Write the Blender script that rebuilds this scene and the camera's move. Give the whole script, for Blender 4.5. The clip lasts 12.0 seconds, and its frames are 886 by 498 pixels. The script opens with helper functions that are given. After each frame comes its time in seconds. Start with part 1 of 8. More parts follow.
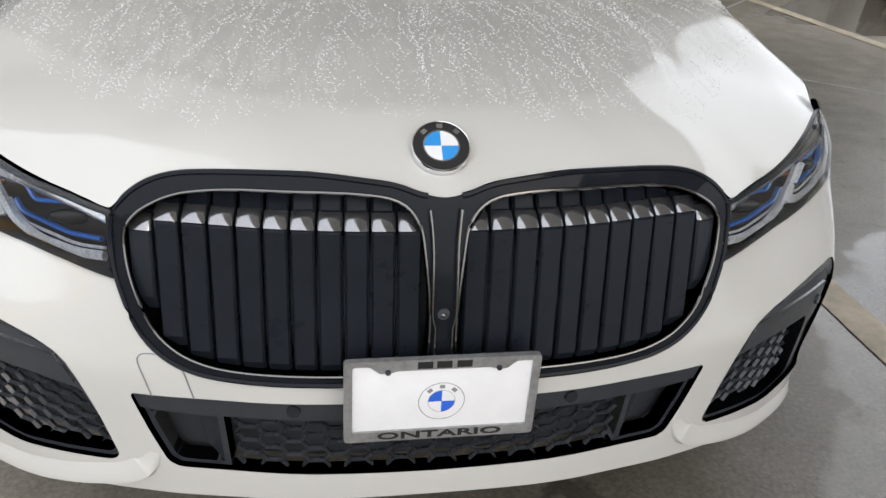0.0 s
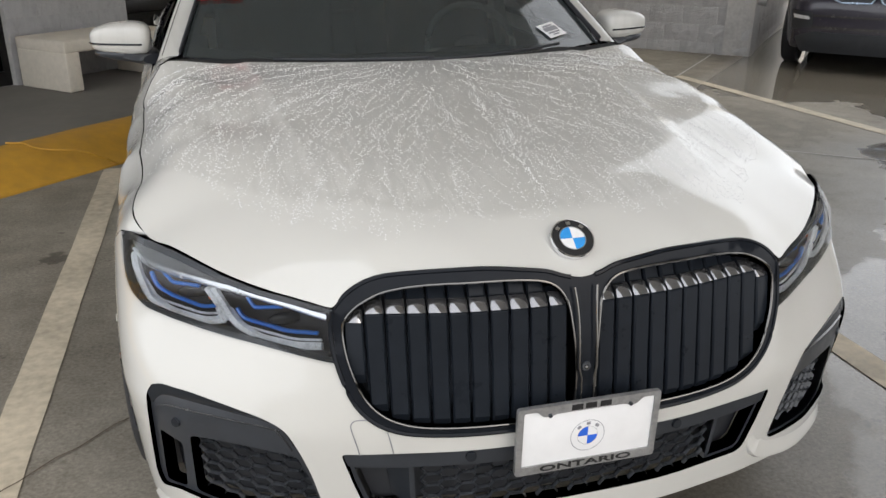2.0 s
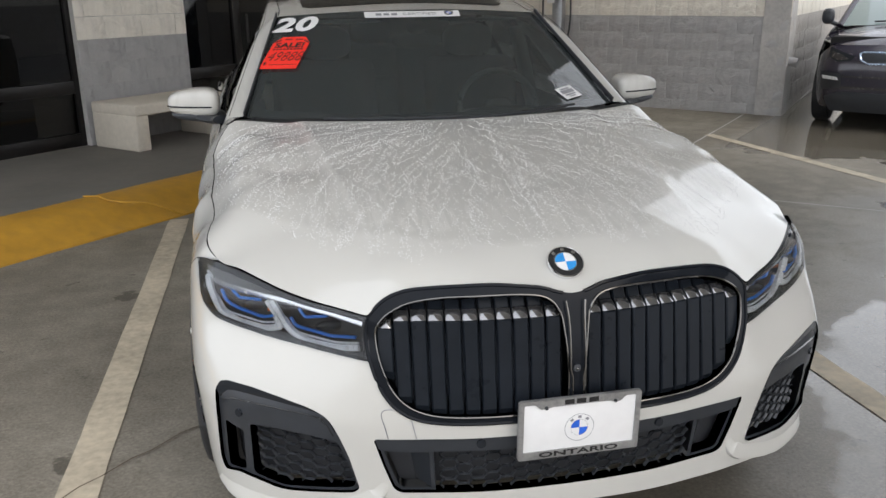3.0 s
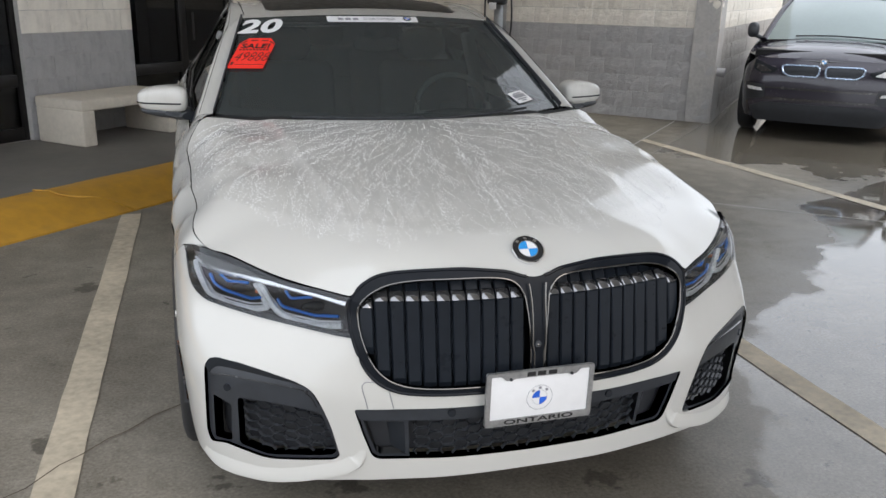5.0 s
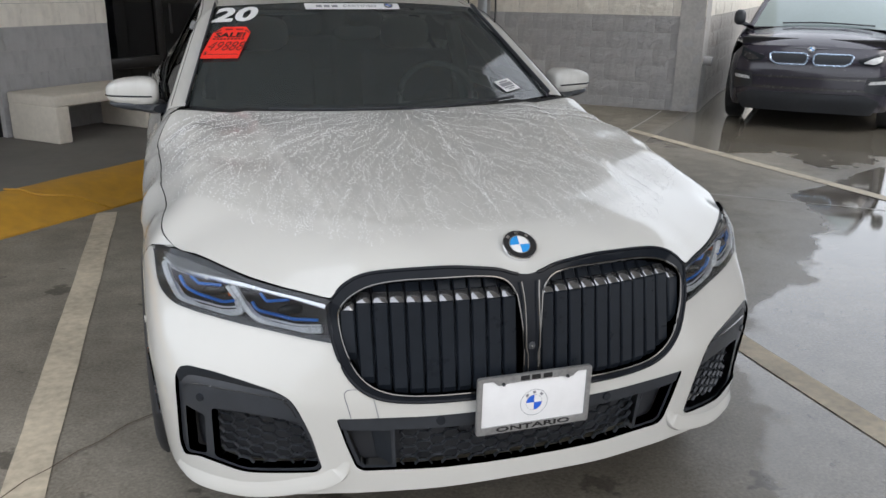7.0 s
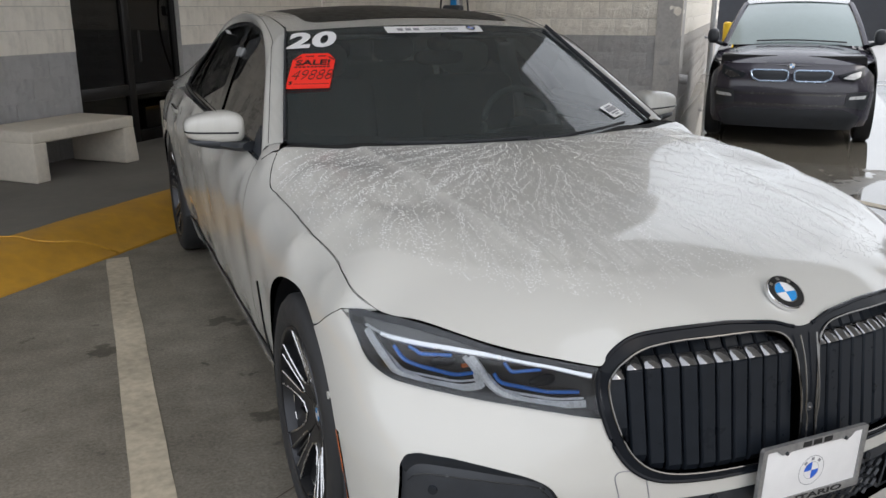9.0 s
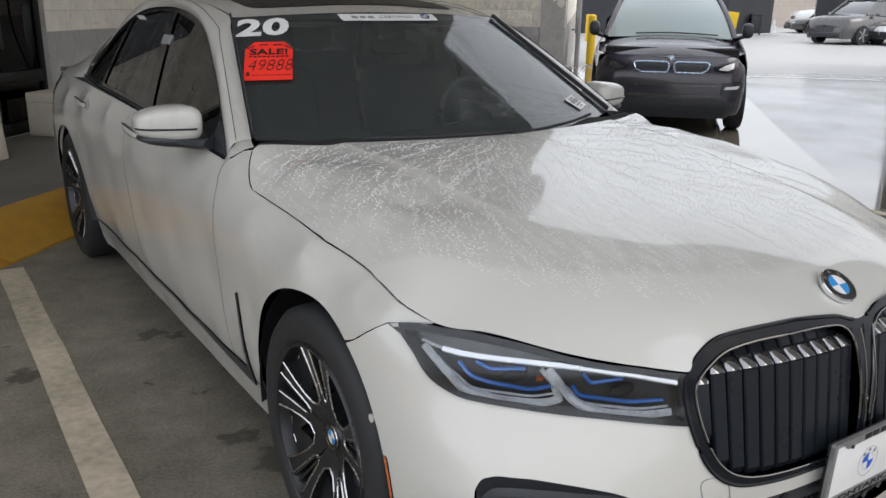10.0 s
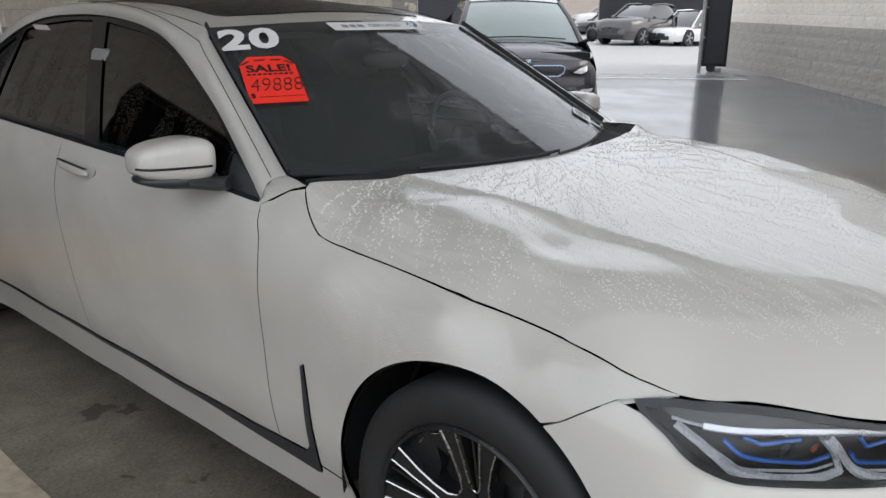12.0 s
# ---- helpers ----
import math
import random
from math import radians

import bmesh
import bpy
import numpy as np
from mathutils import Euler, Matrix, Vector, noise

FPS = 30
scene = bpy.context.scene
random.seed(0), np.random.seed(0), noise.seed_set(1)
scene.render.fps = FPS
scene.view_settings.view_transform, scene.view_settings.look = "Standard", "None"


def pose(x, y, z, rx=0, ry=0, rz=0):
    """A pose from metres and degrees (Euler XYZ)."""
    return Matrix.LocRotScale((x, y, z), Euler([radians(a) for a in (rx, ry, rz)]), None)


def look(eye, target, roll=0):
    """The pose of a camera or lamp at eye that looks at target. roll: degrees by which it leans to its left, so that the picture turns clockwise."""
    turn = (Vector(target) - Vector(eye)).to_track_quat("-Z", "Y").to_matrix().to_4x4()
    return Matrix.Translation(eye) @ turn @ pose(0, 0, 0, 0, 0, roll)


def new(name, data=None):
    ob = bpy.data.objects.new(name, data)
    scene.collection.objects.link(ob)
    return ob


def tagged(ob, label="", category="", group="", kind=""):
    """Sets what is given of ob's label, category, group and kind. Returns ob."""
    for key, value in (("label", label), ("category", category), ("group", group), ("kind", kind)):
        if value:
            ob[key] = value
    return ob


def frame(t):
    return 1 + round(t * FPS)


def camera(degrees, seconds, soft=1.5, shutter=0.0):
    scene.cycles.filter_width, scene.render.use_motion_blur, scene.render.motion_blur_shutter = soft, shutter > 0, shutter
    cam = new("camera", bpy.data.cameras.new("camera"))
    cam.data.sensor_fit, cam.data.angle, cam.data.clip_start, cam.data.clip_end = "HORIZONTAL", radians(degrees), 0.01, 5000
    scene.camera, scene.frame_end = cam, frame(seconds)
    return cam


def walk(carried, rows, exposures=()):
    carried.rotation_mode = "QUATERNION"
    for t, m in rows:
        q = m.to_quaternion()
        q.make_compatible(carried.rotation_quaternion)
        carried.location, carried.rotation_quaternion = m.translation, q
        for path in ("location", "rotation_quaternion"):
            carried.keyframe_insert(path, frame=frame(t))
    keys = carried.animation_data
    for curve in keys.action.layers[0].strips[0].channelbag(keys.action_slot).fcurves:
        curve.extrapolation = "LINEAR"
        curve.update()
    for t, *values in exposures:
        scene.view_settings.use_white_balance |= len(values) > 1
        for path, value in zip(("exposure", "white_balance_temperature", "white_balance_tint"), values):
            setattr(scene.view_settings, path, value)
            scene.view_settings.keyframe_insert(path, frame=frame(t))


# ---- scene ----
cam = camera(56.25, 12.0)
PATH = [
    (0, (-0.205, -1.057, 1.294), (0.116, 0.691, 0.377), 3.43),
    (0.5, (-0.274, -1.086, 1.309), (0.111, 0.667, 0.427), 1.66),
    (1, (-0.374, -1.097, 1.289), (0.009, 0.67, 0.436), -0.1),
    (1.5, (-0.555, -1.175, 1.361), (-0.049, 0.615, 0.623), 1.15),
    (2, (-0.665, -1.321, 1.45), (-0.178, 0.473, 0.713), 0.19),
    (2.5, (-0.688, -1.514, 1.509), (-0.247, 0.341, 0.905), -0.24),
    (3, (-0.689, -1.703, 1.496), (-0.299, 0.165, 0.895), -0.65),
    (3.2, (-0.732, -1.77, 1.497), (-0.35, 0.098, 0.897), -0.55),
    (4.8, (-0.846, -1.892, 1.515), (-0.318, -0.058, 0.919), 0.84),
    (5, (-0.841, -1.886, 1.523), (-0.297, -0.055, 0.927), 1.14),
    (5.5, (-0.833, -1.868, 1.516), (-0.265, -0.044, 0.927), 1.14),
    (6, (-0.817, -1.848, 1.508), (-0.256, -0.02, 0.924), 0.94),
    (6.5, (-0.795, -1.816, 1.496), (-0.239, 0.012, 0.903), 0.95),
    (6.7, (-0.779, -1.795, 1.488), (-0.223, 0.03, 0.887), 0.75),
    (8.3, (-1.209, -1.461, 1.488), (-0.495, 0.299, 0.863), 2.36),
    (8.5, (-1.29, -1.405, 1.494), (-0.565, 0.361, 0.897), 2.56),
    (9, (-1.418, -1.204, 1.474), (-0.661, 0.56, 0.914), -0.06),
    (9.5, (-1.522, -1.038, 1.437), (-0.684, 0.688, 0.868), -0.48),
    (10, (-1.733, -0.865, 1.461), (-0.678, 0.732, 0.882), 0.91),
    (10.5, (-1.859, -0.73, 1.457), (-0.679, 0.778, 0.876), 1.61),
    (11, (-1.878, -0.484, 1.449), (-0.618, 0.958, 0.875), -0.07),
    (11.5, (-1.945, -0.273, 1.436), (-0.639, 1.127, 0.859), -0.26),
    (12, (-2.117, -0.078, 1.458), (-0.696, 1.212, 0.894), 0.9),
]
walk(cam, [(t, look(eye, target, roll)) for t, eye, target, roll in PATH], [(0.0, 0.90, 6680, 10), (2.0, 0.86, 6780, 10), (3.2, 0.82, 6600, 10), (6.5, 0.78, 6450, 10), (9.0, 0.56, 6550, 10), (12.0, 0.45, 6600, 10)])

# ---- world and light: a bright overcast day outside a covered parking bay ----
world = bpy.data.worlds.new("overcast_sky")
scene.world = world
world.use_nodes = True
wn = world.node_tree.nodes
sky = wn.new("ShaderNodeTexSky")
sky.sky_type, sky.sun_disc = "NISHITA", False
sky.sun_elevation, sky.sun_rotation = radians(38), radians(150)
sky.air_density, sky.dust_density = 1.0, 6.0
haze = wn.new("ShaderNodeMixRGB")
haze.inputs[0].default_value = 0.85
haze.inputs[2].default_value = (8.7, 9.1, 9.8, 1)
world.node_tree.links.new(sky.outputs[0], haze.inputs[1])
world.node_tree.links.new(haze.outputs[0], wn["Background"].inputs[0])
wn["Background"].inputs[1].default_value = 0.125
sun = new("sun", bpy.data.lights.new("sun", "SUN"))
sun.data.energy, sun.data.angle, sun.data.color = 0.5, radians(30), (1.0, 0.98, 0.96)
sun.matrix_world = look((20, -18, 30), (0, 0, 0))


# ---- material tools ----
def mat_new(name):
    m = bpy.data.materials.new(name)
    m.use_nodes = True
    return m, m.node_tree.nodes, m.node_tree.links, m.node_tree.nodes["Principled BSDF"]


def ramp(nodes, links, src, stops):
    r = nodes.new("ShaderNodeValToRGB")
    while len(r.color_ramp.elements) < len(stops):
        r.color_ramp.elements.new(0.5)
    for e, (p, c) in zip(r.color_ramp.elements, stops):
        e.position, e.color = p, (c, c, c, 1) if isinstance(c, float) else (*c, 1)
    links.new(src, r.inputs[0])
    return r.outputs[0]


def noise_tex(nodes, links, co, scale, detail=4.0, rough=0.55, dist=0.0):
    n = nodes.new("ShaderNodeTexNoise")
    n.inputs["Scale"].default_value, n.inputs["Detail"].default_value = scale, detail
    n.inputs["Roughness"].default_value, n.inputs["Distortion"].default_value = rough, dist
    links.new(co, n.inputs["Vector"])
    return n.outputs["Fac"]


def mixed(nodes, links, kind, fac, a, b):
    """Blend of two colours or values; each of fac, a, b is a socket or a constant."""
    m = nodes.new("ShaderNodeMixRGB")
    m.blend_type = kind
    for i, v in enumerate((fac, a, b)):
        if isinstance(v, (int, float)):
            m.inputs[i].default_value = v if i == 0 else (v, v, v, 1)
        elif isinstance(v, tuple):
            m.inputs[i].default_value = (*v, 1)
        else:
            links.new(v, m.inputs[i])
    return m.outputs[0]


def calc(nodes, links, op, a, b=0.0, clamp=False):
    m = nodes.new("ShaderNodeMath")
    m.operation, m.use_clamp = op, clamp
    for i, v in enumerate((a, b)):
        if isinstance(v, (int, float)):
            m.inputs[i].default_value = v
        else:
            links.new(v, m.inputs[i])
    return m.outputs[0]


def coords(nodes, links, scale=(1, 1, 1), rot=(0, 0, 0), kind="Object"):
    t, m = nodes.new("ShaderNodeTexCoord"), nodes.new("ShaderNodeMapping")
    m.inputs["Scale"].default_value = scale
    m.inputs["Rotation"].default_value = [radians(a) for a in rot]
    links.new(t.outputs[kind], m.inputs[0])
    return m.outputs[0]


def bumped(nodes, links, height, bsdf, strength, dist=0.01):
    b = nodes.new("ShaderNodeBump")
    b.inputs["Strength"].default_value, b.inputs["Distance"].default_value = strength, dist
    links.new(height, b.inputs["Height"])
    links.new(b.outputs[0], bsdf.inputs["Normal"])
    return b


def plain(name, colour, rough=0.5, metal=0.0, vary=0.06, scale=30.0, bump=0.0, coat=0.0, spec=0.5):
    """A surface with slight uneven tone and gloss."""
    m, n, l, p = mat_new(name)
    co = coords(n, l)
    a, b = noise_tex(n, l, co, scale), noise_tex(n, l, co, scale * 0.12, 3)
    tone = mixed(n, l, "MIX", 0.5, a, b)
    lo, hi = [tuple(max(0, c * k) for c in colour) for k in (1 - vary * 2, 1 + vary * 2)]
    l.new(ramp(n, l, tone, [(0.3, lo), (0.7, hi)]), p.inputs["Base Color"])
    l.new(ramp(n, l, a, [(0.3, max(0.0, rough - 0.06)), (0.7, min(1.0, rough + 0.06))]), p.inputs["Roughness"])
    p.inputs["Metallic"].default_value, p.inputs["Coat Weight"].default_value = metal, coat
    p.inputs["Specular IOR Level"].default_value = spec
    if bump:
        bumped(n, l, a, p, bump, 0.004)
    return m


# ---- mesh tools ----
def thing(name, label, category, at=(0, 0, 0), group="", kind="", turn=0.0):
    ob = new(name)
    ob.empty_display_size = 0.1
    ob.matrix_basis = pose(*at, 0, 0, turn)
    return tagged(ob, label, category, group, kind)


def mesh_ob(name, verts, faces, material, parent=None, label="", normals=None, smooth=40.0):
    me = bpy.data.meshes.new(name)
    me.from_pydata([tuple(map(float, v)) for v in verts], [], faces)
    me.materials.append(material)
    me.update()
    if smooth:
        me.polygons.foreach_set("use_smooth", [True] * len(me.polygons))
        if normals is None:
            me.set_sharp_from_angle(angle=radians(smooth))
        else:
            me.normals_split_custom_set_from_vertices([tuple(map(float, q)) for q in normals])
    ob = new(name, me)
    if parent:
        ob.parent = parent
    if label:
        tagged(ob, label)
    return ob


def part(name, bm, material, parent=None, label="", smooth=40.0):
    """Links a bmesh as one mesh object under a thing or a part."""
    bmesh.ops.recalc_face_normals(bm, faces=bm.faces)
    me = bpy.data.meshes.new(name)
    bm.to_mesh(me)
    bm.free()
    me.materials.append(material)
    if smooth:
        me.polygons.foreach_set("use_smooth", [True] * len(me.polygons))
        me.set_sharp_from_angle(angle=radians(smooth))
    ob = new(name, me)
    if parent:
        ob.parent = parent
    if label:
        tagged(ob, label)
    return ob


def box(bm, lo, hi, bevel=0.0, segs=2, m=None):
    """Adds a box, bevelled, to bm."""
    c = [(a + b) / 2 for a, b in zip(lo, hi)]
    s = [abs(b - a) for a, b in zip(lo, hi)]
    mat = Matrix.Translation(c) @ Matrix.Diagonal((*s, 1))
    got = bmesh.ops.create_cube(bm, size=1, matrix=(m @ mat) if m else mat)["verts"]
    if bevel:
        es = list({e for v in got for e in v.link_edges})
        bmesh.ops.bevel(bm, geom=es, offset=bevel, segments=segs, affect="EDGES", profile=0.5)
    return bm


def rod(bm, a, b, r, segs=10, r2=None):
    a, b = Vector(a), Vector(b)
    d = b - a
    m = Matrix.Translation((a + b) / 2) @ d.to_track_quat("Z", "Y").to_matrix().to_4x4()
    bmesh.ops.create_cone(bm, cap_ends=True, segments=segs, radius1=r, radius2=r if r2 is None else r2, depth=d.length, matrix=m)
    return bm


def tube_mesh(path, r, segs=8, closed=False, flat=None):
    """Verts and faces of a tube along a path. r: radius, or (across, up); flat: the direction of up."""
    P = [Vector(p) for p in path]
    n = len(P)
    ra, rb = (r, r) if isinstance(r, (int, float)) else r
    verts, faces = [], []
    up = Vector(flat) if flat else None
    for i, p in enumerate(P):
        if closed:
            t = P[(i + 1) % n] - P[i - 1]
        else:
            t = P[min(i + 1, n - 1)] - P[max(i - 1, 0)]
        t.normalize()
        ref = up or (Vector((0, 0, 1)) if abs(t.z) < 0.9 else Vector((0, 1, 0)))
        side = t.cross(ref).normalized()
        top = side.cross(t).normalized()
        for k in range(segs):
            a = 2 * math.pi * k / segs
            verts.append(p + side * (ra * math.cos(a)) + top * (rb * math.sin(a)))
    rings = n if closed else n - 1
    for i in range(rings):
        j = (i + 1) % n
        for k in range(segs):
            q = (k + 1) % segs
            faces.append((i * segs + k, i * segs + q, j * segs + q, j * segs + k))
    if not closed:
        faces.append(tuple(range(segs - 1, -1, -1)))
        faces.append(tuple((n - 1) * segs + k for k in range(segs)))
    return verts, faces


def join_meshes(lots):
    verts, faces = [], []
    for v, f in lots:
        k = len(verts)
        verts += list(v)
        faces += [tuple(i + k for i in q) for q in f]
    return verts, faces


def spline(pts, per=8, closed=False):
    """Catmull-Rom through the points, in any dimension."""
    P = [np.array(p, float) for p in pts]
    n = len(P)
    out = []
    for i in range(n if closed else n - 1):
        p1, p2 = P[i], P[(i + 1) % n]
        p0 = P[i - 1] if (closed or i > 0) else 2 * p1 - p2
        p3 = P[(i + 2) % n] if (closed or i + 2 < n) else 2 * p2 - p1
        for k in range(per):
            t = k / per
            out.append(0.5 * (2 * p1 + (p2 - p0) * t + (2 * p0 - 5 * p1 + 4 * p2 - p3) * t * t + (3 * p1 - p0 - 3 * p2 + p3) * t ** 3))
    if not closed:
        out.append(P[-1])
    return out


def rounded(poly, r, per=5):
    """A polygon with its corners rounded. r: one radius, or one for each corner."""
    P = [np.array(p, float) for p in poly]
    n = len(P)
    out = []
    for i, p in enumerate(P):
        a, b = P[i - 1] - p, P[(i + 1) % n] - p
        q = r[i] if isinstance(r, (list, tuple)) else r
        la, lb = np.linalg.norm(a), np.linalg.norm(b)
        q = min(q, la * 0.45, lb * 0.45)
        if q <= 0:
            out.append(p)
            continue
        s, e = p + a / la * q, p + b / lb * q
        for k in range(per + 1):
            t = k / per
            out.append((1 - t) ** 2 * s + 2 * t * (1 - t) * p + t * t * e)
    return out


def resample(loop, step):
    P = [np.array(p, float) for p in loop]
    out = []
    for i, p in enumerate(P):
        q = P[(i + 1) % len(P)]
        n = max(1, int(math.ceil(np.linalg.norm(q - p) / step)))
        out += [p + (q - p) * k / n for k in range(n)]
    return out


def inside(pts, loop):
    pts, L = np.asarray(pts, float), np.asarray(loop, float)
    res = np.zeros(len(pts), bool)
    x, y = pts[:, 0], pts[:, 1]
    for (x1, y1), (x2, y2) in zip(L, np.roll(L, -1, axis=0)):
        if y1 == y2:
            continue
        hit = ((y1 > y) != (y2 > y)) & (x < (x2 - x1) * (y - y1) / (y2 - y1) + x1)
        res ^= hit
    return res


def near_loop(pts, loop, d):
    pts, L = np.asarray(pts, float), np.asarray(loop, float)
    best = np.full(len(pts), 1e9)
    for q in L:
        best = np.minimum(best, np.hypot(pts[:, 0] - q[0], pts[:, 1] - q[1]))
    return best < d


def thin_plate(points, values, soft=0.0):
    """Smooth function of two numbers through the given values."""
    P, V = np.asarray(points, float), np.asarray(values, float)
    n = len(P)

    def kern(d2):
        return 0.5 * d2 * np.log(d2 + 1e-12)
    K = kern(((P[:, None] - P[None]) ** 2).sum(2)) + soft * np.eye(n)
    A = np.zeros((n + 3, n + 3))
    A[:n, :n], A[:n, n], A[:n, n + 1:] = K, 1, P
    A[n, :n], A[n + 1:, :n] = 1, P.T
    w = np.linalg.solve(A, np.concatenate([V, np.zeros(3)]))

    def fn(Q):
        Q = np.asarray(Q, float)
        k = kern(((Q[:, None] - P[None]) ** 2).sum(2))
        return k @ w[:n] + w[n] + Q @ w[n + 1:]
    return fn


def shell_normals(f, Q, centre, e=0.002):
    p = f(Q)
    du = f(Q + np.array([e, 0])) - f(Q - np.array([e, 0]))
    dv = f(Q + np.array([0, e])) - f(Q - np.array([0, e]))
    nrm = np.cross(du, dv)
    nrm /= np.linalg.norm(nrm, axis=1)[:, None] + 1e-12
    flip = ((p - np.asarray(centre)) * nrm).sum(1) < 0
    nrm[flip] *= -1
    return p, nrm


CAR_HEART = (0.0, 2.4, 0.45)


def panel(name, outline, f, material, parent, holes=(), step=0.03, depth=0.012, lift=0.0, label="", centre=CAR_HEART, flange=True):
    """A trimmed piece of the smooth surface f (two numbers to a place), with a turned-in edge of the given depth."""
    from mathutils.geometry import delaunay_2d_cdt
    loops = [resample(l, step) for l in (outline, *holes)]
    pts, edges = [], []
    for l in loops:
        k = len(pts)
        pts += [tuple(p) for p in l]
        edges += [(k + i, k + (i + 1) % len(l)) for i in range(len(l))]
    L0 = np.array(loops[0])
    lo, hi = L0.min(0), L0.max(0)
    gx, gy = np.arange(lo[0], hi[0], step), np.arange(lo[1], hi[1], step * 0.87)
    G = np.array([(x + (step / 2 if j % 2 else 0), y) for j, y in enumerate(gy) for x in gx]).reshape(-1, 2)
    if len(G):
        ok = inside(G, loops[0])
        for h in loops[1:]:
            ok &= ~inside(G, h)
        G = G[ok]
    if len(G):
        every = np.array(pts)
        G = G[~near_loop(G, every, step * 0.55)]
    allp = pts + [tuple(p) for p in G]
    v2, _, tris, _, _, _ = delaunay_2d_cdt([Vector(p) for p in allp], edges, [], 0, 1e-6)
    V = np.array([(p.x, p.y) for p in v2])
    T = np.array([t for t in tris if len(t) == 3])
    mid = V[T].mean(1)
    keep = inside(mid, loops[0])
    for h in loops[1:]:
        keep &= ~inside(mid, h)
    T = T[keep]
    P, N = shell_normals(f, V, centre)
    P = P + N * lift
    fn = np.cross(P[T[:, 1]] - P[T[:, 0]], P[T[:, 2]] - P[T[:, 0]])
    bad = (fn * N[T[:, 0]]).sum(1) < 0
    T[bad] = T[bad][:, ::-1]
    verts, norms, faces = list(P), list(N), [tuple(int(i) for i in t) for t in T]
    if flange and depth:
        for l in loops:
            Q = np.array(l)
            p, n = shell_normals(f, Q, centre)
            p = p + n * lift
            tang = np.roll(p, -1, 0) - np.roll(p, 1, 0)
            out = np.cross(tang, n)
            out /= np.linalg.norm(out, axis=1)[:, None] + 1e-12
            k, m = len(verts), len(l)
            verts += list(p) + list(p - n * depth)
            e = n * 0.35 + out * 0.9
            norms += list(e) + list(e)
            for i in range(m):
                j = (i + 1) % m
                faces.append((k + i, k + j, k + m + j, k + m + i))
    return mesh_ob(name, verts, faces, material, parent, label, normals=norms)


def strip(name, curves, material, parent, label="", smooth=50.0, thick=0.0):
    """A surface through several curves of as many points each."""
    m, n = len(curves), len(curves[0])
    verts = [p for c in curves for p in c]
    faces = [(i * n + j, i * n + j + 1, (i + 1) * n + j + 1, (i + 1) * n + j) for i in range(m - 1) for j in range(n - 1)]
    return mesh_ob(name, verts, faces, material, parent, label, smooth=smooth)


def lettering(name, text, size, material, m, parent=None, label="", extrude=0.0006, width=None, shear=0.0, bold=0.0):
    """Flat letters as a mesh, centred at the pose m (x along the line, y up)."""
    cu = bpy.data.curves.new(name, "FONT")
    cu.body, cu.size, cu.extrude, cu.shear = text, size, extrude, shear
    cu.align_x, cu.align_y, cu.offset, cu.resolution_u = "CENTER", "CENTER", bold, 3
    tmp = bpy.data.objects.new(name, cu)
    scene.collection.objects.link(tmp)
    dg = bpy.context.evaluated_depsgraph_get()
    me = bpy.data.meshes.new_from_object(tmp.evaluated_get(dg))
    bpy.data.objects.remove(tmp)
    xs = [v.co.x for v in me.vertices]
    k = width / (max(xs) - min(xs)) if width else 1.0
    me.transform(m @ Matrix.Diagonal((k, 1, 1, 1)))
    me.materials.clear()
    me.materials.append(material)
    ob = new(name, me)
    if parent:
        ob.parent = parent
    if label:
        tagged(ob, label)
    return ob


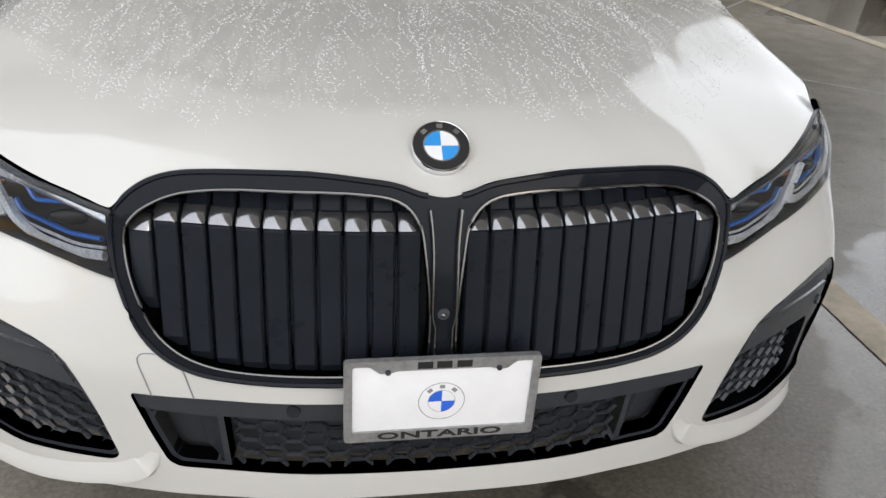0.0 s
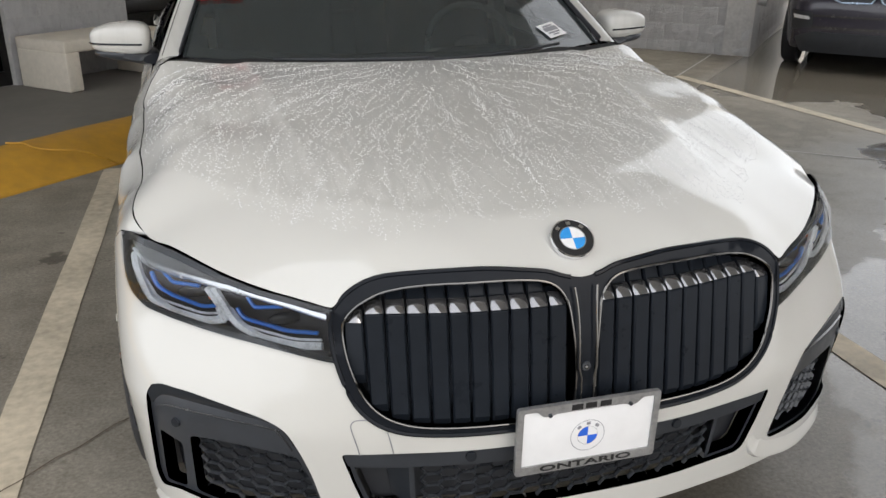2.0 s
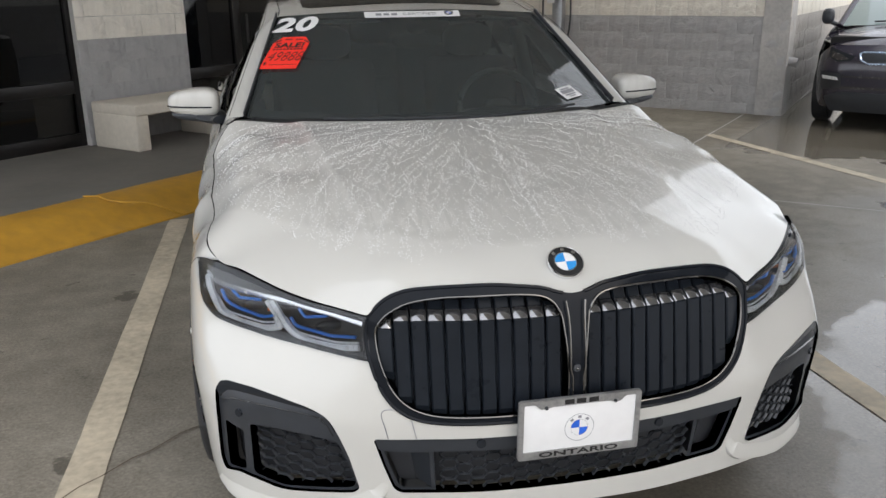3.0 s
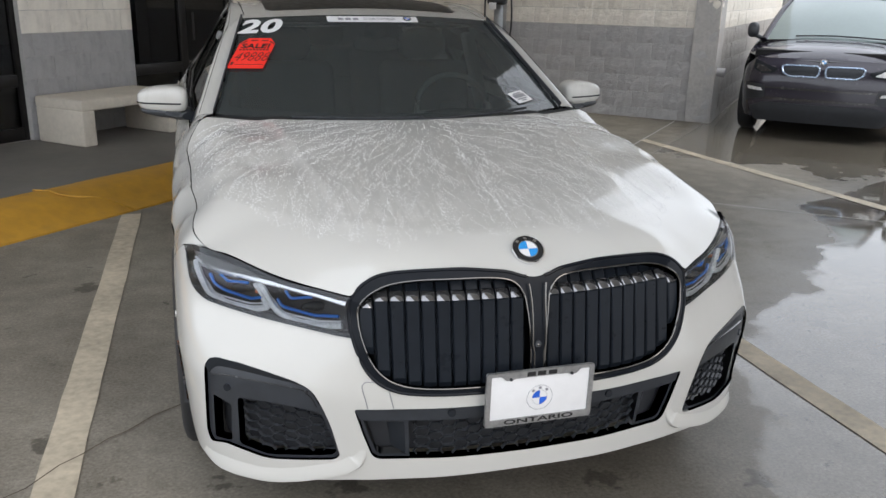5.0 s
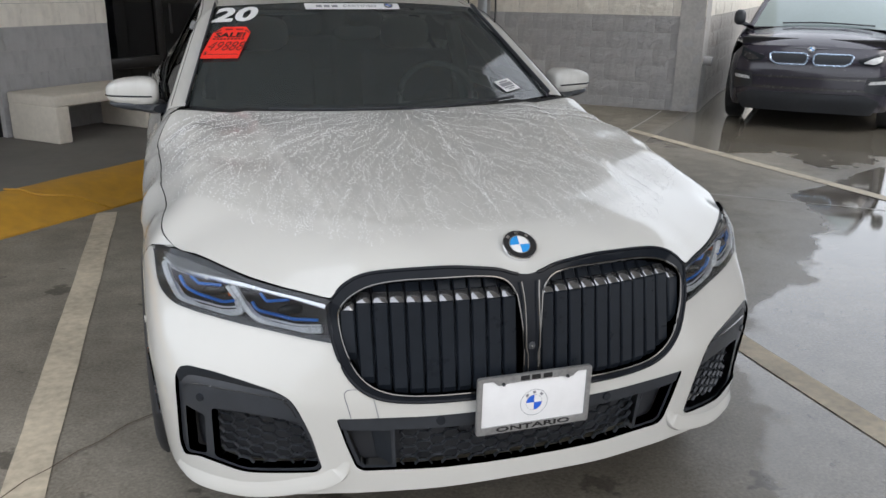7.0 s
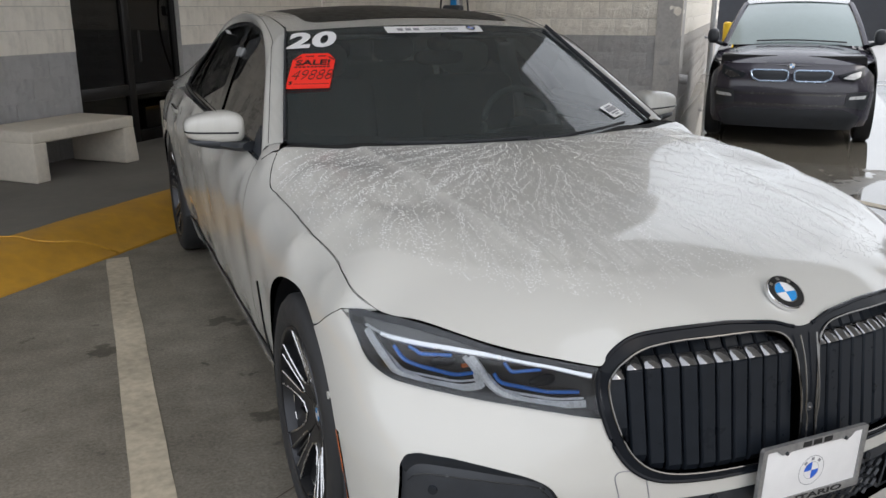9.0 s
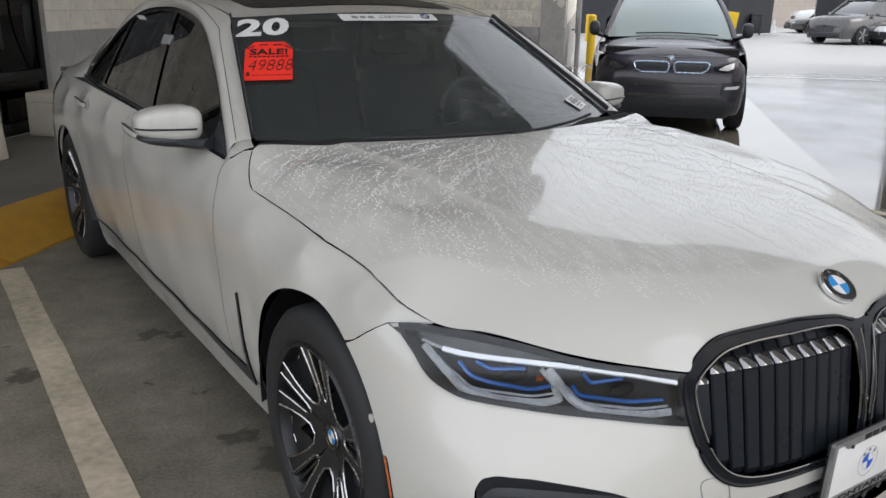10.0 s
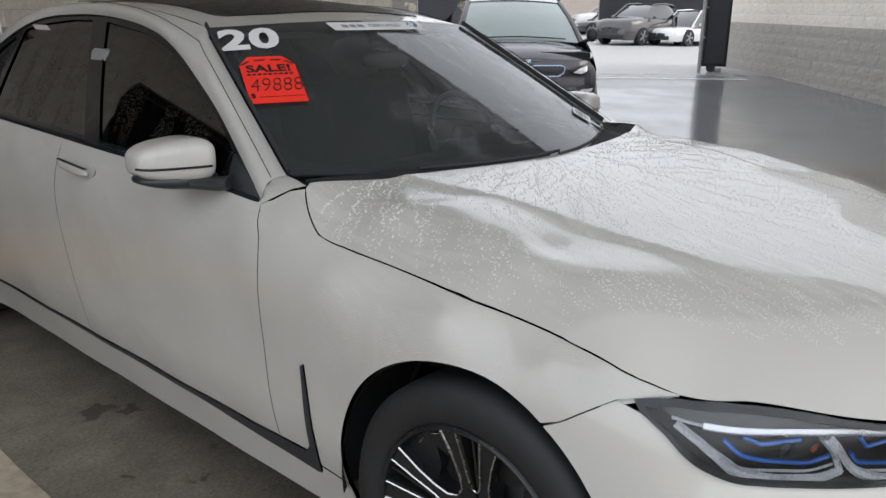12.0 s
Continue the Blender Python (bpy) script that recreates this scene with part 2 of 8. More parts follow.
# ---- materials ----
def paint_white(name, wet):
    """Warm white car paint; wet: rain beads and runs, their glints put into the base colour."""
    m, n, l, p = mat_new(name)
    co = coords(n, l)
    tone = noise_tex(n, l, co, 1.6, 3)
    base = ramp(n, l, tone, [(0.3, (0.560, 0.553, 0.521)), (0.7, (0.592, 0.585, 0.552))])
    p.inputs["Coat Weight"].default_value, p.inputs["Coat Roughness"].default_value, p.inputs["Coat IOR"].default_value = 1.0, 0.015, 1.57
    p.inputs["Roughness"].default_value = 0.35
    p.inputs["Specular IOR Level"].default_value = 0.25
    if wet:
        # rain beads, standing in runs that fan back along the panel
        def beads(scale, hard):
            d = n.new("ShaderNodeTexVoronoi")
            d.inputs["Scale"].default_value = scale
            l.new(co, d.inputs["Vector"])
            return ramp(n, l, d.outputs["Distance"], [(0.08, 1.0), (hard, 0.0)])
        warp = n.new("ShaderNodeTexNoise")
        warp.inputs["Scale"].default_value, warp.inputs["Detail"].default_value = 3.2, 3.0
        l.new(co, warp.inputs["Vector"])
        bent = mixed(n, l, "ADD", 0.07, coords(n, l), warp.outputs["Color"])

        def runs(stretch, turn, lo, hi):
            mp = n.new("ShaderNodeMapping")
            mp.inputs["Scale"].default_value, mp.inputs["Rotation"].default_value = stretch, (0, 0, radians(turn))
            l.new(bent, mp.inputs[0])
            return ramp(n, l, noise_tex(n, l, mp.outputs[0], 1.0, 5, 0.62), [(lo, 0.0), (hi, 1.0)])
        along = runs((52.0, 2.2, 3.0), 0, 0.47, 0.51)
        slant = runs((44.0, 2.4, 3.0), 16, 0.52, 0.56)
        slant2 = runs((44.0, 2.6, 3.0), -20, 0.53, 0.57)
        patch = ramp(n, l, noise_tex(n, l, co, 2.2, 4, 0.6, 0.8), [(0.38, 0.15), (0.58, 1.0)])
        where = calc(n, l, "MULTIPLY", calc(n, l, "MAXIMUM", along, calc(n, l, "MAXIMUM", slant, slant2)), patch)
        sep = n.new("ShaderNodeSeparateXYZ")
        l.new(coords(n, l), sep.inputs[0])
        wob = noise_tex(n, l, co, 2.4, 5, 0.6)
        bow = calc(n, l, "MULTIPLY", calc(n, l, "MULTIPLY", sep.outputs[0], sep.outputs[0]), -0.72)
        far = calc(n, l, "ADD", calc(n, l, "ADD", sep.outputs[1], bow), calc(n, l, "MULTIPLY", calc(n, l, "SUBTRACT", wob, 0.5), wet[2]))
        area = calc(n, l, "DIVIDE", calc(n, l, "SUBTRACT", far, wet[0]), wet[1], True)
        # clear paths that running drops have left between the beads
        net = n.new("ShaderNodeTexVoronoi")
        net.feature = "DISTANCE_TO_EDGE"
        net.inputs["Scale"].default_value = 1.0
        mp = n.new("ShaderNodeMapping")
        mp.inputs["Scale"].default_value, mp.inputs["Rotation"].default_value = (15.0, 3.4, 5.0), (0, 0, radians(6))
        l.new(bent, mp.inputs[0])
        l.new(mp.outputs[0], net.inputs["Vector"])
        track = ramp(n, l, net.outputs["Distance"], [(0.05, 0.0), (0.12, 1.0)])
        amount = calc(n, l, "MULTIPLY", calc(n, l, "MULTIPLY", area, where), track)
        stray = calc(n, l, "MULTIPLY", area, ramp(n, l, noise_tex(n, l, co, 40.0, 2), [(0.56, 0.0), (0.62, 0.7)]))
        fine, large = beads(200.0, 0.46), beads(105.0, 0.36)
        h = calc(n, l, "MAXIMUM", calc(n, l, "MULTIPLY", fine, amount), calc(n, l, "MULTIPLY", large, stray))
        b = bumped(n, l, h, p, wet[3], 0.004)
        l.new(b.outputs[0], p.inputs["Coat Normal"])
        # grey film of dirty water between the beads; bead glints painted as lighter base
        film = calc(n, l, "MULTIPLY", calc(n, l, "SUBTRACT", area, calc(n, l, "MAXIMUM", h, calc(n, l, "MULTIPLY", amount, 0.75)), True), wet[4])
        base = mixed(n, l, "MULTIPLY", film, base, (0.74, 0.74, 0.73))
        l.new(calc(n, l, "ADD", calc(n, l, "MULTIPLY", amount, 0.02), 0.015), p.inputs["Coat Roughness"])
    l.new(base, p.inputs["Base Color"])
    return m


def masonry(name, colour, gap=0.0, wet=0.0):
    """Rough split-faced block, painted."""
    m, n, l, p = mat_new(name)
    co = coords(n, l)
    a = noise_tex(n, l, co, 9.0, 8, 0.62)
    b = noise_tex(n, l, co, 1.1, 4)
    c = noise_tex(n, l, coords(n, l, (14, 14, 1.4)), 1.0, 3)
    tone = mixed(n, l, "MIX", 0.45, mixed(n, l, "MIX", 0.5, a, b), c)
    l.new(ramp(n, l, tone, [(0.32, tuple(k * 0.80 for k in colour)), (0.5, colour), (0.68, tuple(min(1, k * 1.12) for k in colour))]), p.inputs["Base Color"])
    p.inputs["Roughness"].default_value = 0.85 - wet * 0.4
    h = noise_tex(n, l, co, 14.0, 9, 0.68)
    bumped(n, l, h, p, 0.9, 0.03)
    return m


def concrete_floor(name):
    """Old sealed concrete, stained; rain water lies on the open side."""
    m, n, l, p = mat_new(name)
    co = coords(n, l)
    a, b = noise_tex(n, l, co, 0.9, 6, 0.6, 0.4), noise_tex(n, l, co, 6.0, 6, 0.65)
    c = noise_tex(n, l, co, 75.0, 8, 0.75)
    tone = mixed(n, l, "MIX", 0.45, mixed(n, l, "MIX", 0.4, a, b), c)
    dry = ramp(n, l, tone, [(0.38, (0.080, 0.070, 0.054)), (0.5, (0.175, 0.157, 0.126)), (0.62, (0.285, 0.260, 0.216))])
    specks = ramp(n, l, noise_tex(n, l, co, 7.0, 4, 0.7), [(0.645, 0.0), (0.70, 1.0)])
    dry = mixed(n, l, "MULTIPLY", calc(n, l, "MULTIPLY", specks, 0.75), dry, (0.4, 0.38, 0.35))
    sep = n.new("ShaderNodeSeparateXYZ")
    l.new(co, sep.inputs[0])
    # how far out from the covered bay towards the driveway
    u = calc(n, l, "MULTIPLY", calc(n, l, "ADD", sep.outputs[0], sep.outputs[1]), 0.7071)
    v = calc(n, l, "MULTIPLY", calc(n, l, "SUBTRACT", sep.outputs[1], sep.outputs[0]), 0.7071)
    # edge of the standing water, as x over y
    sill_x = calc(n, l, "MULTIPLY", ramp(n, l, calc(n, l, "DIVIDE", calc(n, l, "ADD", sep.outputs[1], 3.0), 13.0), PUDDLE), 10.0)
    edge = noise_tex(n, l, co, 1.6, 6, 0.6)
    reach = calc(n, l, "ADD", calc(n, l, "SUBTRACT", sep.outputs[0], sill_x), calc(n, l, "MULTIPLY", calc(n, l, "SUBTRACT", edge, 0.5), 0.9))
    deep = calc(n, l, "MULTIPLY", reach, 14.0, True)
    # a second sheet of water lies before the hatchback
    pool = calc(n, l, "MULTIPLY", calc(n, l, "ADD", calc(n, l, "SUBTRACT", u, 6.3), calc(n, l, "MULTIPLY", calc(n, l, "SUBTRACT", edge, 0.5), 2.5)), 8.0, True)
    pool = calc(n, l, "MULTIPLY", pool, calc(n, l, "MULTIPLY", calc(n, l, "SUBTRACT", 1.5, v), 4.0, True))
    deep = calc(n, l, "MAXIMUM", deep, pool)
    damp = calc(n, l, "ADD", calc(n, l, "MULTIPLY", calc(n, l, "ADD", reach, calc(n, l, "MULTIPLY", calc(n, l, "SUBTRACT", b, 0.5), 1.5)), 0.9), 0.9, True)
    # islands of drier concrete and drowned grit
    pits = ramp(n, l, noise_tex(n, l, co, 34.0, 5, 0.7), [(0.66, 0.0), (0.70, 1.0)])
    dry = mixed(n, l, "MULTIPLY", calc(n, l, "MULTIPLY", pits, 0.6), dry, (0.3, 0.28, 0.25))
    grit = ramp(n, l, noise_tex(n, l, co, 11.0, 5, 0.7), [(0.63, 0.0), (0.68, 1.0)])
    col = mixed(n, l, "MULTIPLY", calc(n, l, "MULTIPLY", damp, 0.40), dry, (0.50, 0.50, 0.49))
    col = mixed(n, l, "MULTIPLY", calc(n, l, "MULTIPLY", calc(n, l, "MULTIPLY", deep, grit), 0.8), col, (0.25, 0.25, 0.25))
    for x, y, r in STAINS:
        d = n.new("ShaderNodeVectorMath")
        d.operation = "DISTANCE"
        wob = n.new("ShaderNodeTexNoise")
        wob.inputs["Scale"].default_value, wob.inputs["Detail"].default_value = 16.0, 5.0
        l.new(co, wob.inputs["Vector"])
        l.new(mixed(n, l, "ADD", 0.2, co, wob.outputs["Color"]), d.inputs[0])
        d.inputs[1].default_value = (x + 0.1, y + 0.1, 0.1)
        spot = ramp(n, l, calc(n, l, "DIVIDE", d.outputs["Value"], r * 2.0), [(0.38, 1.0), (0.55, 0.0)])
        col = mixed(n, l, "MULTIPLY", calc(n, l, "MULTIPLY", spot, 0.72), col, (0.25, 0.24, 0.22))
    # the drive is coarser, wet asphalt: no still water there, paler and rougher from the gate on
    drive = calc(n, l, "MULTIPLY", calc(n, l, "SUBTRACT", -1.3, v), 20.0, True)
    drive = calc(n, l, "MULTIPLY", drive, calc(n, l, "MULTIPLY", calc(n, l, "SUBTRACT", u, 5.5), 0.8, True))
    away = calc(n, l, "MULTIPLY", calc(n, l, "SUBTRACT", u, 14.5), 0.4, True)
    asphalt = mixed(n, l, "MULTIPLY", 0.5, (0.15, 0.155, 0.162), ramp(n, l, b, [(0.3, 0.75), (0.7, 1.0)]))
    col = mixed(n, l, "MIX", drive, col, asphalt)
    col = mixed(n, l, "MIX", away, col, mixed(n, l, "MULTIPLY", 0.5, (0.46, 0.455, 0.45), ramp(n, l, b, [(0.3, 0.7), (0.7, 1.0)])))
    l.new(col, p.inputs["Base Color"])
    rough = mixed(n, l, "MIX", damp, 0.62, ramp(n, l, b, [(0.35, 0.20), (0.65, 0.38)]))
    rough = mixed(n, l, "MIX", deep, rough, 0.05)
    rough = mixed(n, l, "MIX", drive, rough, ramp(n, l, a, [(0.35, 0.10), (0.65, 0.22)]))
    rough = mixed(n, l, "MIX", away, rough, 0.5)
    l.new(rough, p.inputs["Roughness"])
    film = calc(n, l, "MULTIPLY", deep, calc(n, l, "SUBTRACT", 1.0, calc(n, l, "MAXIMUM", drive, away)))
    l.new(calc(n, l, "MULTIPLY", film, 0.35), p.inputs["Coat Weight"])
    p.inputs["Coat Roughness"].default_value = 0.05
    still = calc(n, l, "SUBTRACT", 1.0, deep)
    bumped(n, l, calc(n, l, "MULTIPLY", mixed(n, l, "MIX", 0.6, b, c), still), p, 0.25, 0.006)
    return m


PUDDLE = [(0.0000, 0.080), (0.2385, 0.090), (0.2769, 0.115), (0.3338, 0.168), (0.3538, 0.220), (0.3846, 0.260), (0.4154, 0.308), (0.4538, 0.342), (0.4885, 0.370), (0.5154, 0.450), (0.5346, 0.520), (0.5769, 0.630), (0.6615, 0.720), (0.8462, 0.900)]
STAINS = [(0.35, 0.24, 0.06), (0.87, 0.10, 0.05), (-0.93, 2.71, 0.06), (-0.82, 2.66, 0.05), (-0.92, 1.64, 0.07), (-0.84, 1.44, 0.09), (-1.07, 2.21, 0.025), (-0.89, 2.03, 0.03), (-1.43, 0.91, 0.05),
          (-0.45, 0.41, 0.05), (-0.85, 0.53, 0.045), (2.0, 1.2, 0.05), (-1.45, 2.55, 0.07), (4.06, 3.01, 0.13)]
PAINT = paint_white("white_paint", None)
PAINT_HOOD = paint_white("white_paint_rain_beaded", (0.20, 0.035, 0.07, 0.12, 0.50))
PAINT_WET = paint_white("white_paint_damp", (-9.0, 1.0, 0.0, 0.3, 0.3))
FLOOR = concrete_floor("stained_concrete")
SIDEWALK = plain("worn_concrete", (0.16, 0.15, 0.135), 0.7, vary=0.12, scale=14, bump=0.2)
GATE_PAINT = plain("white_road_paint", (0.80, 0.80, 0.79), 0.6, vary=0.08, scale=12)
YELLOW = plain("worn_yellow_kerb_paint", (0.48, 0.255, 0.027), 0.6, vary=0.14, scale=9, bump=0.15)
LINE = plain("worn_line_paint", (0.43, 0.375, 0.285), 0.6, vary=0.2, scale=26, bump=0.1)
BLOCK_WHITE = masonry("cream_block", (0.80, 0.76, 0.685))
BLOCK_GREY = masonry("grey_block", (0.39, 0.388, 0.387))
BLOCK_BROWN = masonry("brown_grey_block", (0.40, 0.38, 0.355), wet=0.25)
MORTAR = plain("painted_mortar", (0.42, 0.41, 0.395), 0.9, vary=0.1)
TINTED_PANEL = plain("black_tinted_panel", (0.010, 0.011, 0.013), 0.16, vary=0.05)
SUNROOF = plain("dark_sunroof_glass", (0.012, 0.012, 0.013), 0.35, vary=0.1, spec=0.12)
CRACK = plain("brown_crack_dirt", (0.085, 0.062, 0.045), 0.9, vary=0.2)
SLAT_BLACK = plain("black_slat_plastic", (0.011, 0.014, 0.019), 0.32, vary=0.1, spec=0.14)
GRILLE_BLACK = plain("gloss_black_grille_frame", (0.010, 0.012, 0.016), 0.10, vary=0.05, spec=0.13)
CEILING = plain("white_painted_ceiling", (0.78, 0.79, 0.79), 0.8, vary=0.05, scale=4)
BENCH = plain("cast_concrete_bench", (0.60, 0.55, 0.465), 0.75, vary=0.06, scale=25, bump=0.12)
BLACK_GLOSS = plain("gloss_black_trim", (0.018, 0.021, 0.026), 0.14, vary=0.05, spec=0.28)
BLACK_SATIN = plain("satin_black_plastic", (0.030, 0.034, 0.041), 0.34, vary=0.1)
BLACK_MATT = plain("matt_black_plastic", (0.026, 0.028, 0.033), 0.7, vary=0.1)
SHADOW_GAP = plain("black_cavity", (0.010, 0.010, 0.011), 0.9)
RUBBER = plain("tyre_rubber", (0.017, 0.018, 0.020), 0.65, vary=0.15, scale=40, bump=0.1)
WHEEL_DARK = plain("dark_grey_alloy", (0.045, 0.046, 0.05), 0.32, 0.7, vary=0.05)
WHEEL_CUT = plain("machined_alloy", (0.62, 0.62, 0.62), 0.25, 1.0, vary=0.04, scale=60)
CHROME = plain("bright_chrome", (0.75, 0.75, 0.76), 0.12, 1.0, vary=0.03)
DARK_CHROME = plain("dark_chrome", (0.17, 0.168, 0.163), 0.14, 1.0, vary=0.05)
PLATE_FRAME = plain("pewter_metal", (0.36, 0.36, 0.36), 0.45, 0.7, vary=0.15, scale=120, bump=0.08)
PLATE_WHITE = plain("white_plate_paper", (0.80, 0.80, 0.80), 0.5, vary=0.02)
INK = plain("black_ink", (0.012, 0.012, 0.013), 0.5, vary=0.02)
GREY_INK = plain("grey_ink", (0.25, 0.25, 0.27), 0.5, vary=0.02)
BLUE = plain("enamel_blue", (0.03, 0.28, 0.68), 0.2, vary=0.03, coat=0.5)
BLUE_INK = plain("blue_ink", (0.02, 0.12, 0.62), 0.5, vary=0.03)
WHITE_ENAMEL = plain("white_enamel", (0.78, 0.78, 0.78), 0.2, vary=0.02, coat=0.5)
STICKER_WHITE = plain("white_vinyl", (0.80, 0.80, 0.80), 0.45, vary=0.02)
STICKER_RED = plain("fluorescent_red_card", (0.95, 0.035, 0.02), 0.6, vary=0.02)
BLUE_ACCENT = plain("blue_lamp_accent", (0.05, 0.22, 0.75), 0.2, vary=0.05, coat=0.5)
LAMP_WHITE = plain("frosted_light_guide", (0.72, 0.73, 0.74), 0.28, vary=0.18, scale=260, coat=0.5)
LAMP_DARK = plain("smoked_lamp_housing", (0.016, 0.018, 0.022), 0.35, vary=0.15, scale=50)
AMBER = plain("amber_reflector", (0.50, 0.12, 0.03), 0.25, vary=0.05, coat=0.3)
CABIN = plain("dark_cabin_leather", (0.028, 0.028, 0.031), 0.6, vary=0.2)
CABIN_GREY = plain("grey_cabin_trim", (0.24, 0.245, 0.25), 0.6, vary=0.1)
DARK_METAL = plain("dark_anodised_frame", (0.018, 0.017, 0.017), 0.35, 0.4, vary=0.1)
STEEL = plain("galvanised_steel", (0.36, 0.37, 0.38), 0.4, 0.9, vary=0.1)
BOLLARD = plain("yellow_bollard_sleeve", (0.72, 0.47, 0.02), 0.45, vary=0.05)
BLACK_CAR = plain("black_car_paint", (0.034, 0.031, 0.046), 0.22, vary=0.03, coat=0.6)
GREY_CAR = plain("grey_car_paint", (0.07, 0.068, 0.070), 0.25, 0.4, vary=0.04, coat=1.0)
FAR_WHITE = plain("far_white_car_paint", (0.72, 0.73, 0.74), 0.2, vary=0.02, coat=1.0)
SCREEN = plain("dark_fence_screen", (0.030, 0.033, 0.040), 0.8, vary=0.15, scale=6, bump=0.1)
STUCCO = plain("pinkish_stucco", (0.55, 0.48, 0.42), 0.9, vary=0.06, scale=5)
LEAF = plain("dull_green_leaf", (0.06, 0.075, 0.035), 0.6, vary=0.3, scale=4)
BARK = plain("grey_bark", (0.09, 0.075, 0.06), 0.9, vary=0.2, bump=0.3)


def glass(name, tint, gloss_rough=0.0, beads=False, ior=1.5, haze=0.0):
    """Thin pane: clear with a tint, and mirror-like towards grazing angles."""
    m, n, l, p = mat_new(name)
    n.remove(p)
    t, g, mix, fr = n.new("ShaderNodeBsdfTransparent"), n.new("ShaderNodeBsdfGlossy"), n.new("ShaderNodeMixShader"), n.new("ShaderNodeFresnel")
    t.inputs[0].default_value = (*tint, 1)
    g.inputs["Roughness"].default_value = gloss_rough
    fr.inputs[0].default_value = ior
    if beads:
        co = coords(n, l)
        d = n.new("ShaderNodeTexVoronoi")
        d.inputs["Scale"].default_value = 150.0
        l.new(co, d.inputs["Vector"])
        bead = ramp(n, l, d.outputs["Distance"], [(0.05, 1.0), (0.4, 0.0)])
        where = ramp(n, l, noise_tex(n, l, coords(n, l, (1, 7, 2.0) if beads == "side" else (5, 2, 2)), 2.0, 4, 0.6), [(0.50, 0.0), (0.60, 1.0)])
        b = n.new("ShaderNodeBump")
        b.inputs["Strength"].default_value, b.inputs["Distance"].default_value = 0.5, 0.002
        l.new(calc(n, l, "MULTIPLY", bead, where), b.inputs["Height"])
        l.new(b.outputs[0], g.inputs["Normal"])
        l.new(b.outputs[0], fr.inputs["Normal"])
    l.new(fr.outputs[0], mix.inputs[0])
    l.new(t.outputs[0], mix.inputs[1])
    l.new(g.outputs[0], mix.inputs[2])
    top = mix
    if haze:
        # faint pale diffuse layer that paints reflected haze onto the pane
        d, top = n.new("ShaderNodeBsdfDiffuse"), n.new("ShaderNodeMixShader")
        d.inputs[0].default_value = (0.50, 0.60, 0.62, 1)
        top.inputs[0].default_value = haze
        l.new(mix.outputs[0], top.inputs[1])
        l.new(d.outputs[0], top.inputs[2])
    l.new(top.outputs[0], n["Material Output"].inputs[0])
    return m


WINDSHIELD = glass("windshield_glass", (0.42, 0.48, 0.49), ior=1.7, beads="screen", haze=0.05)
SIDE_GLASS = glass("tinted_side_glass", (0.07, 0.075, 0.08), beads="side", ior=2.2)
LAMP_GLASS = glass("clear_lamp_cover", (0.93, 0.95, 0.97), beads="lamp", ior=1.55)
SHOP_GLASS = glass("dark_shop_glass", (0.10, 0.11, 0.12))
FAR_GLASS = plain("far_car_glass", (0.02, 0.025, 0.028), 0.05, vary=0.02, coat=1.0)
# opaque glossy pane; its pale base colour paints in the reflected sky
I3_GLASS = plain("sky_toned_car_glass", (0.22, 0.28, 0.28), 0.05, vary=0.02, coat=1.0)


# ---- the place: axes u along the kerb, v across it, at 45 degrees to the parked car ----
R2 = math.sqrt(0.5)


def uv(u, v, z=0.0):
    return ((u - v) * R2, (u + v) * R2, z)


def rise(u):
    """The drive climbs to a low crest at the gate and falls again to the lot."""
    return sum(k * (math.sqrt((u - a) ** 2 + 0.6) + (u - a)) / 2 for k, a in ((0.027, 8.4), (-0.046, 16.2), (0.019, 29.0)))


def rise_xy(x, y):
    return rise((x + y) * R2)


UV = pose(0, 0, 0, 0, 0, 45)
KERB_V, WALL_V, WALL_U, CORNER_V, SIDE_Z = 3.85, 6.15, 8.66, 1.29, 0.14


def ground():
    """One sheet, fine near the car and coarse out to the horizon."""
    us = sorted({-900.0, -300.0, -100.0, -40.0, -20.0, *np.arange(-12, 6, 1.0), *np.arange(6, 20, 0.5), *np.arange(20, 50, 1.0), 60.0, 75.0, 100.0, 200.0, 400.0, 900.0})
    vs = sorted({-900.0, -300.0, -100.0, -40.0, *np.arange(-20, 21, 2.0), 40.0, 100.0, 300.0, 900.0})
    verts = [uv(u, v, rise(min(u, 60.0))) for u in us for v in vs]
    n = len(vs)
    faces = [(i * n + j, (i + 1) * n + j, (i + 1) * n + j + 1, i * n + j + 1) for i in range(len(us) - 1) for j in range(n - 1)]
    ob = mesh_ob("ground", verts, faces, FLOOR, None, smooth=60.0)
    return tagged(ob, "stained grey-brown concrete parking floor, wet towards the open drive", "ground", kind="structure")


ground()


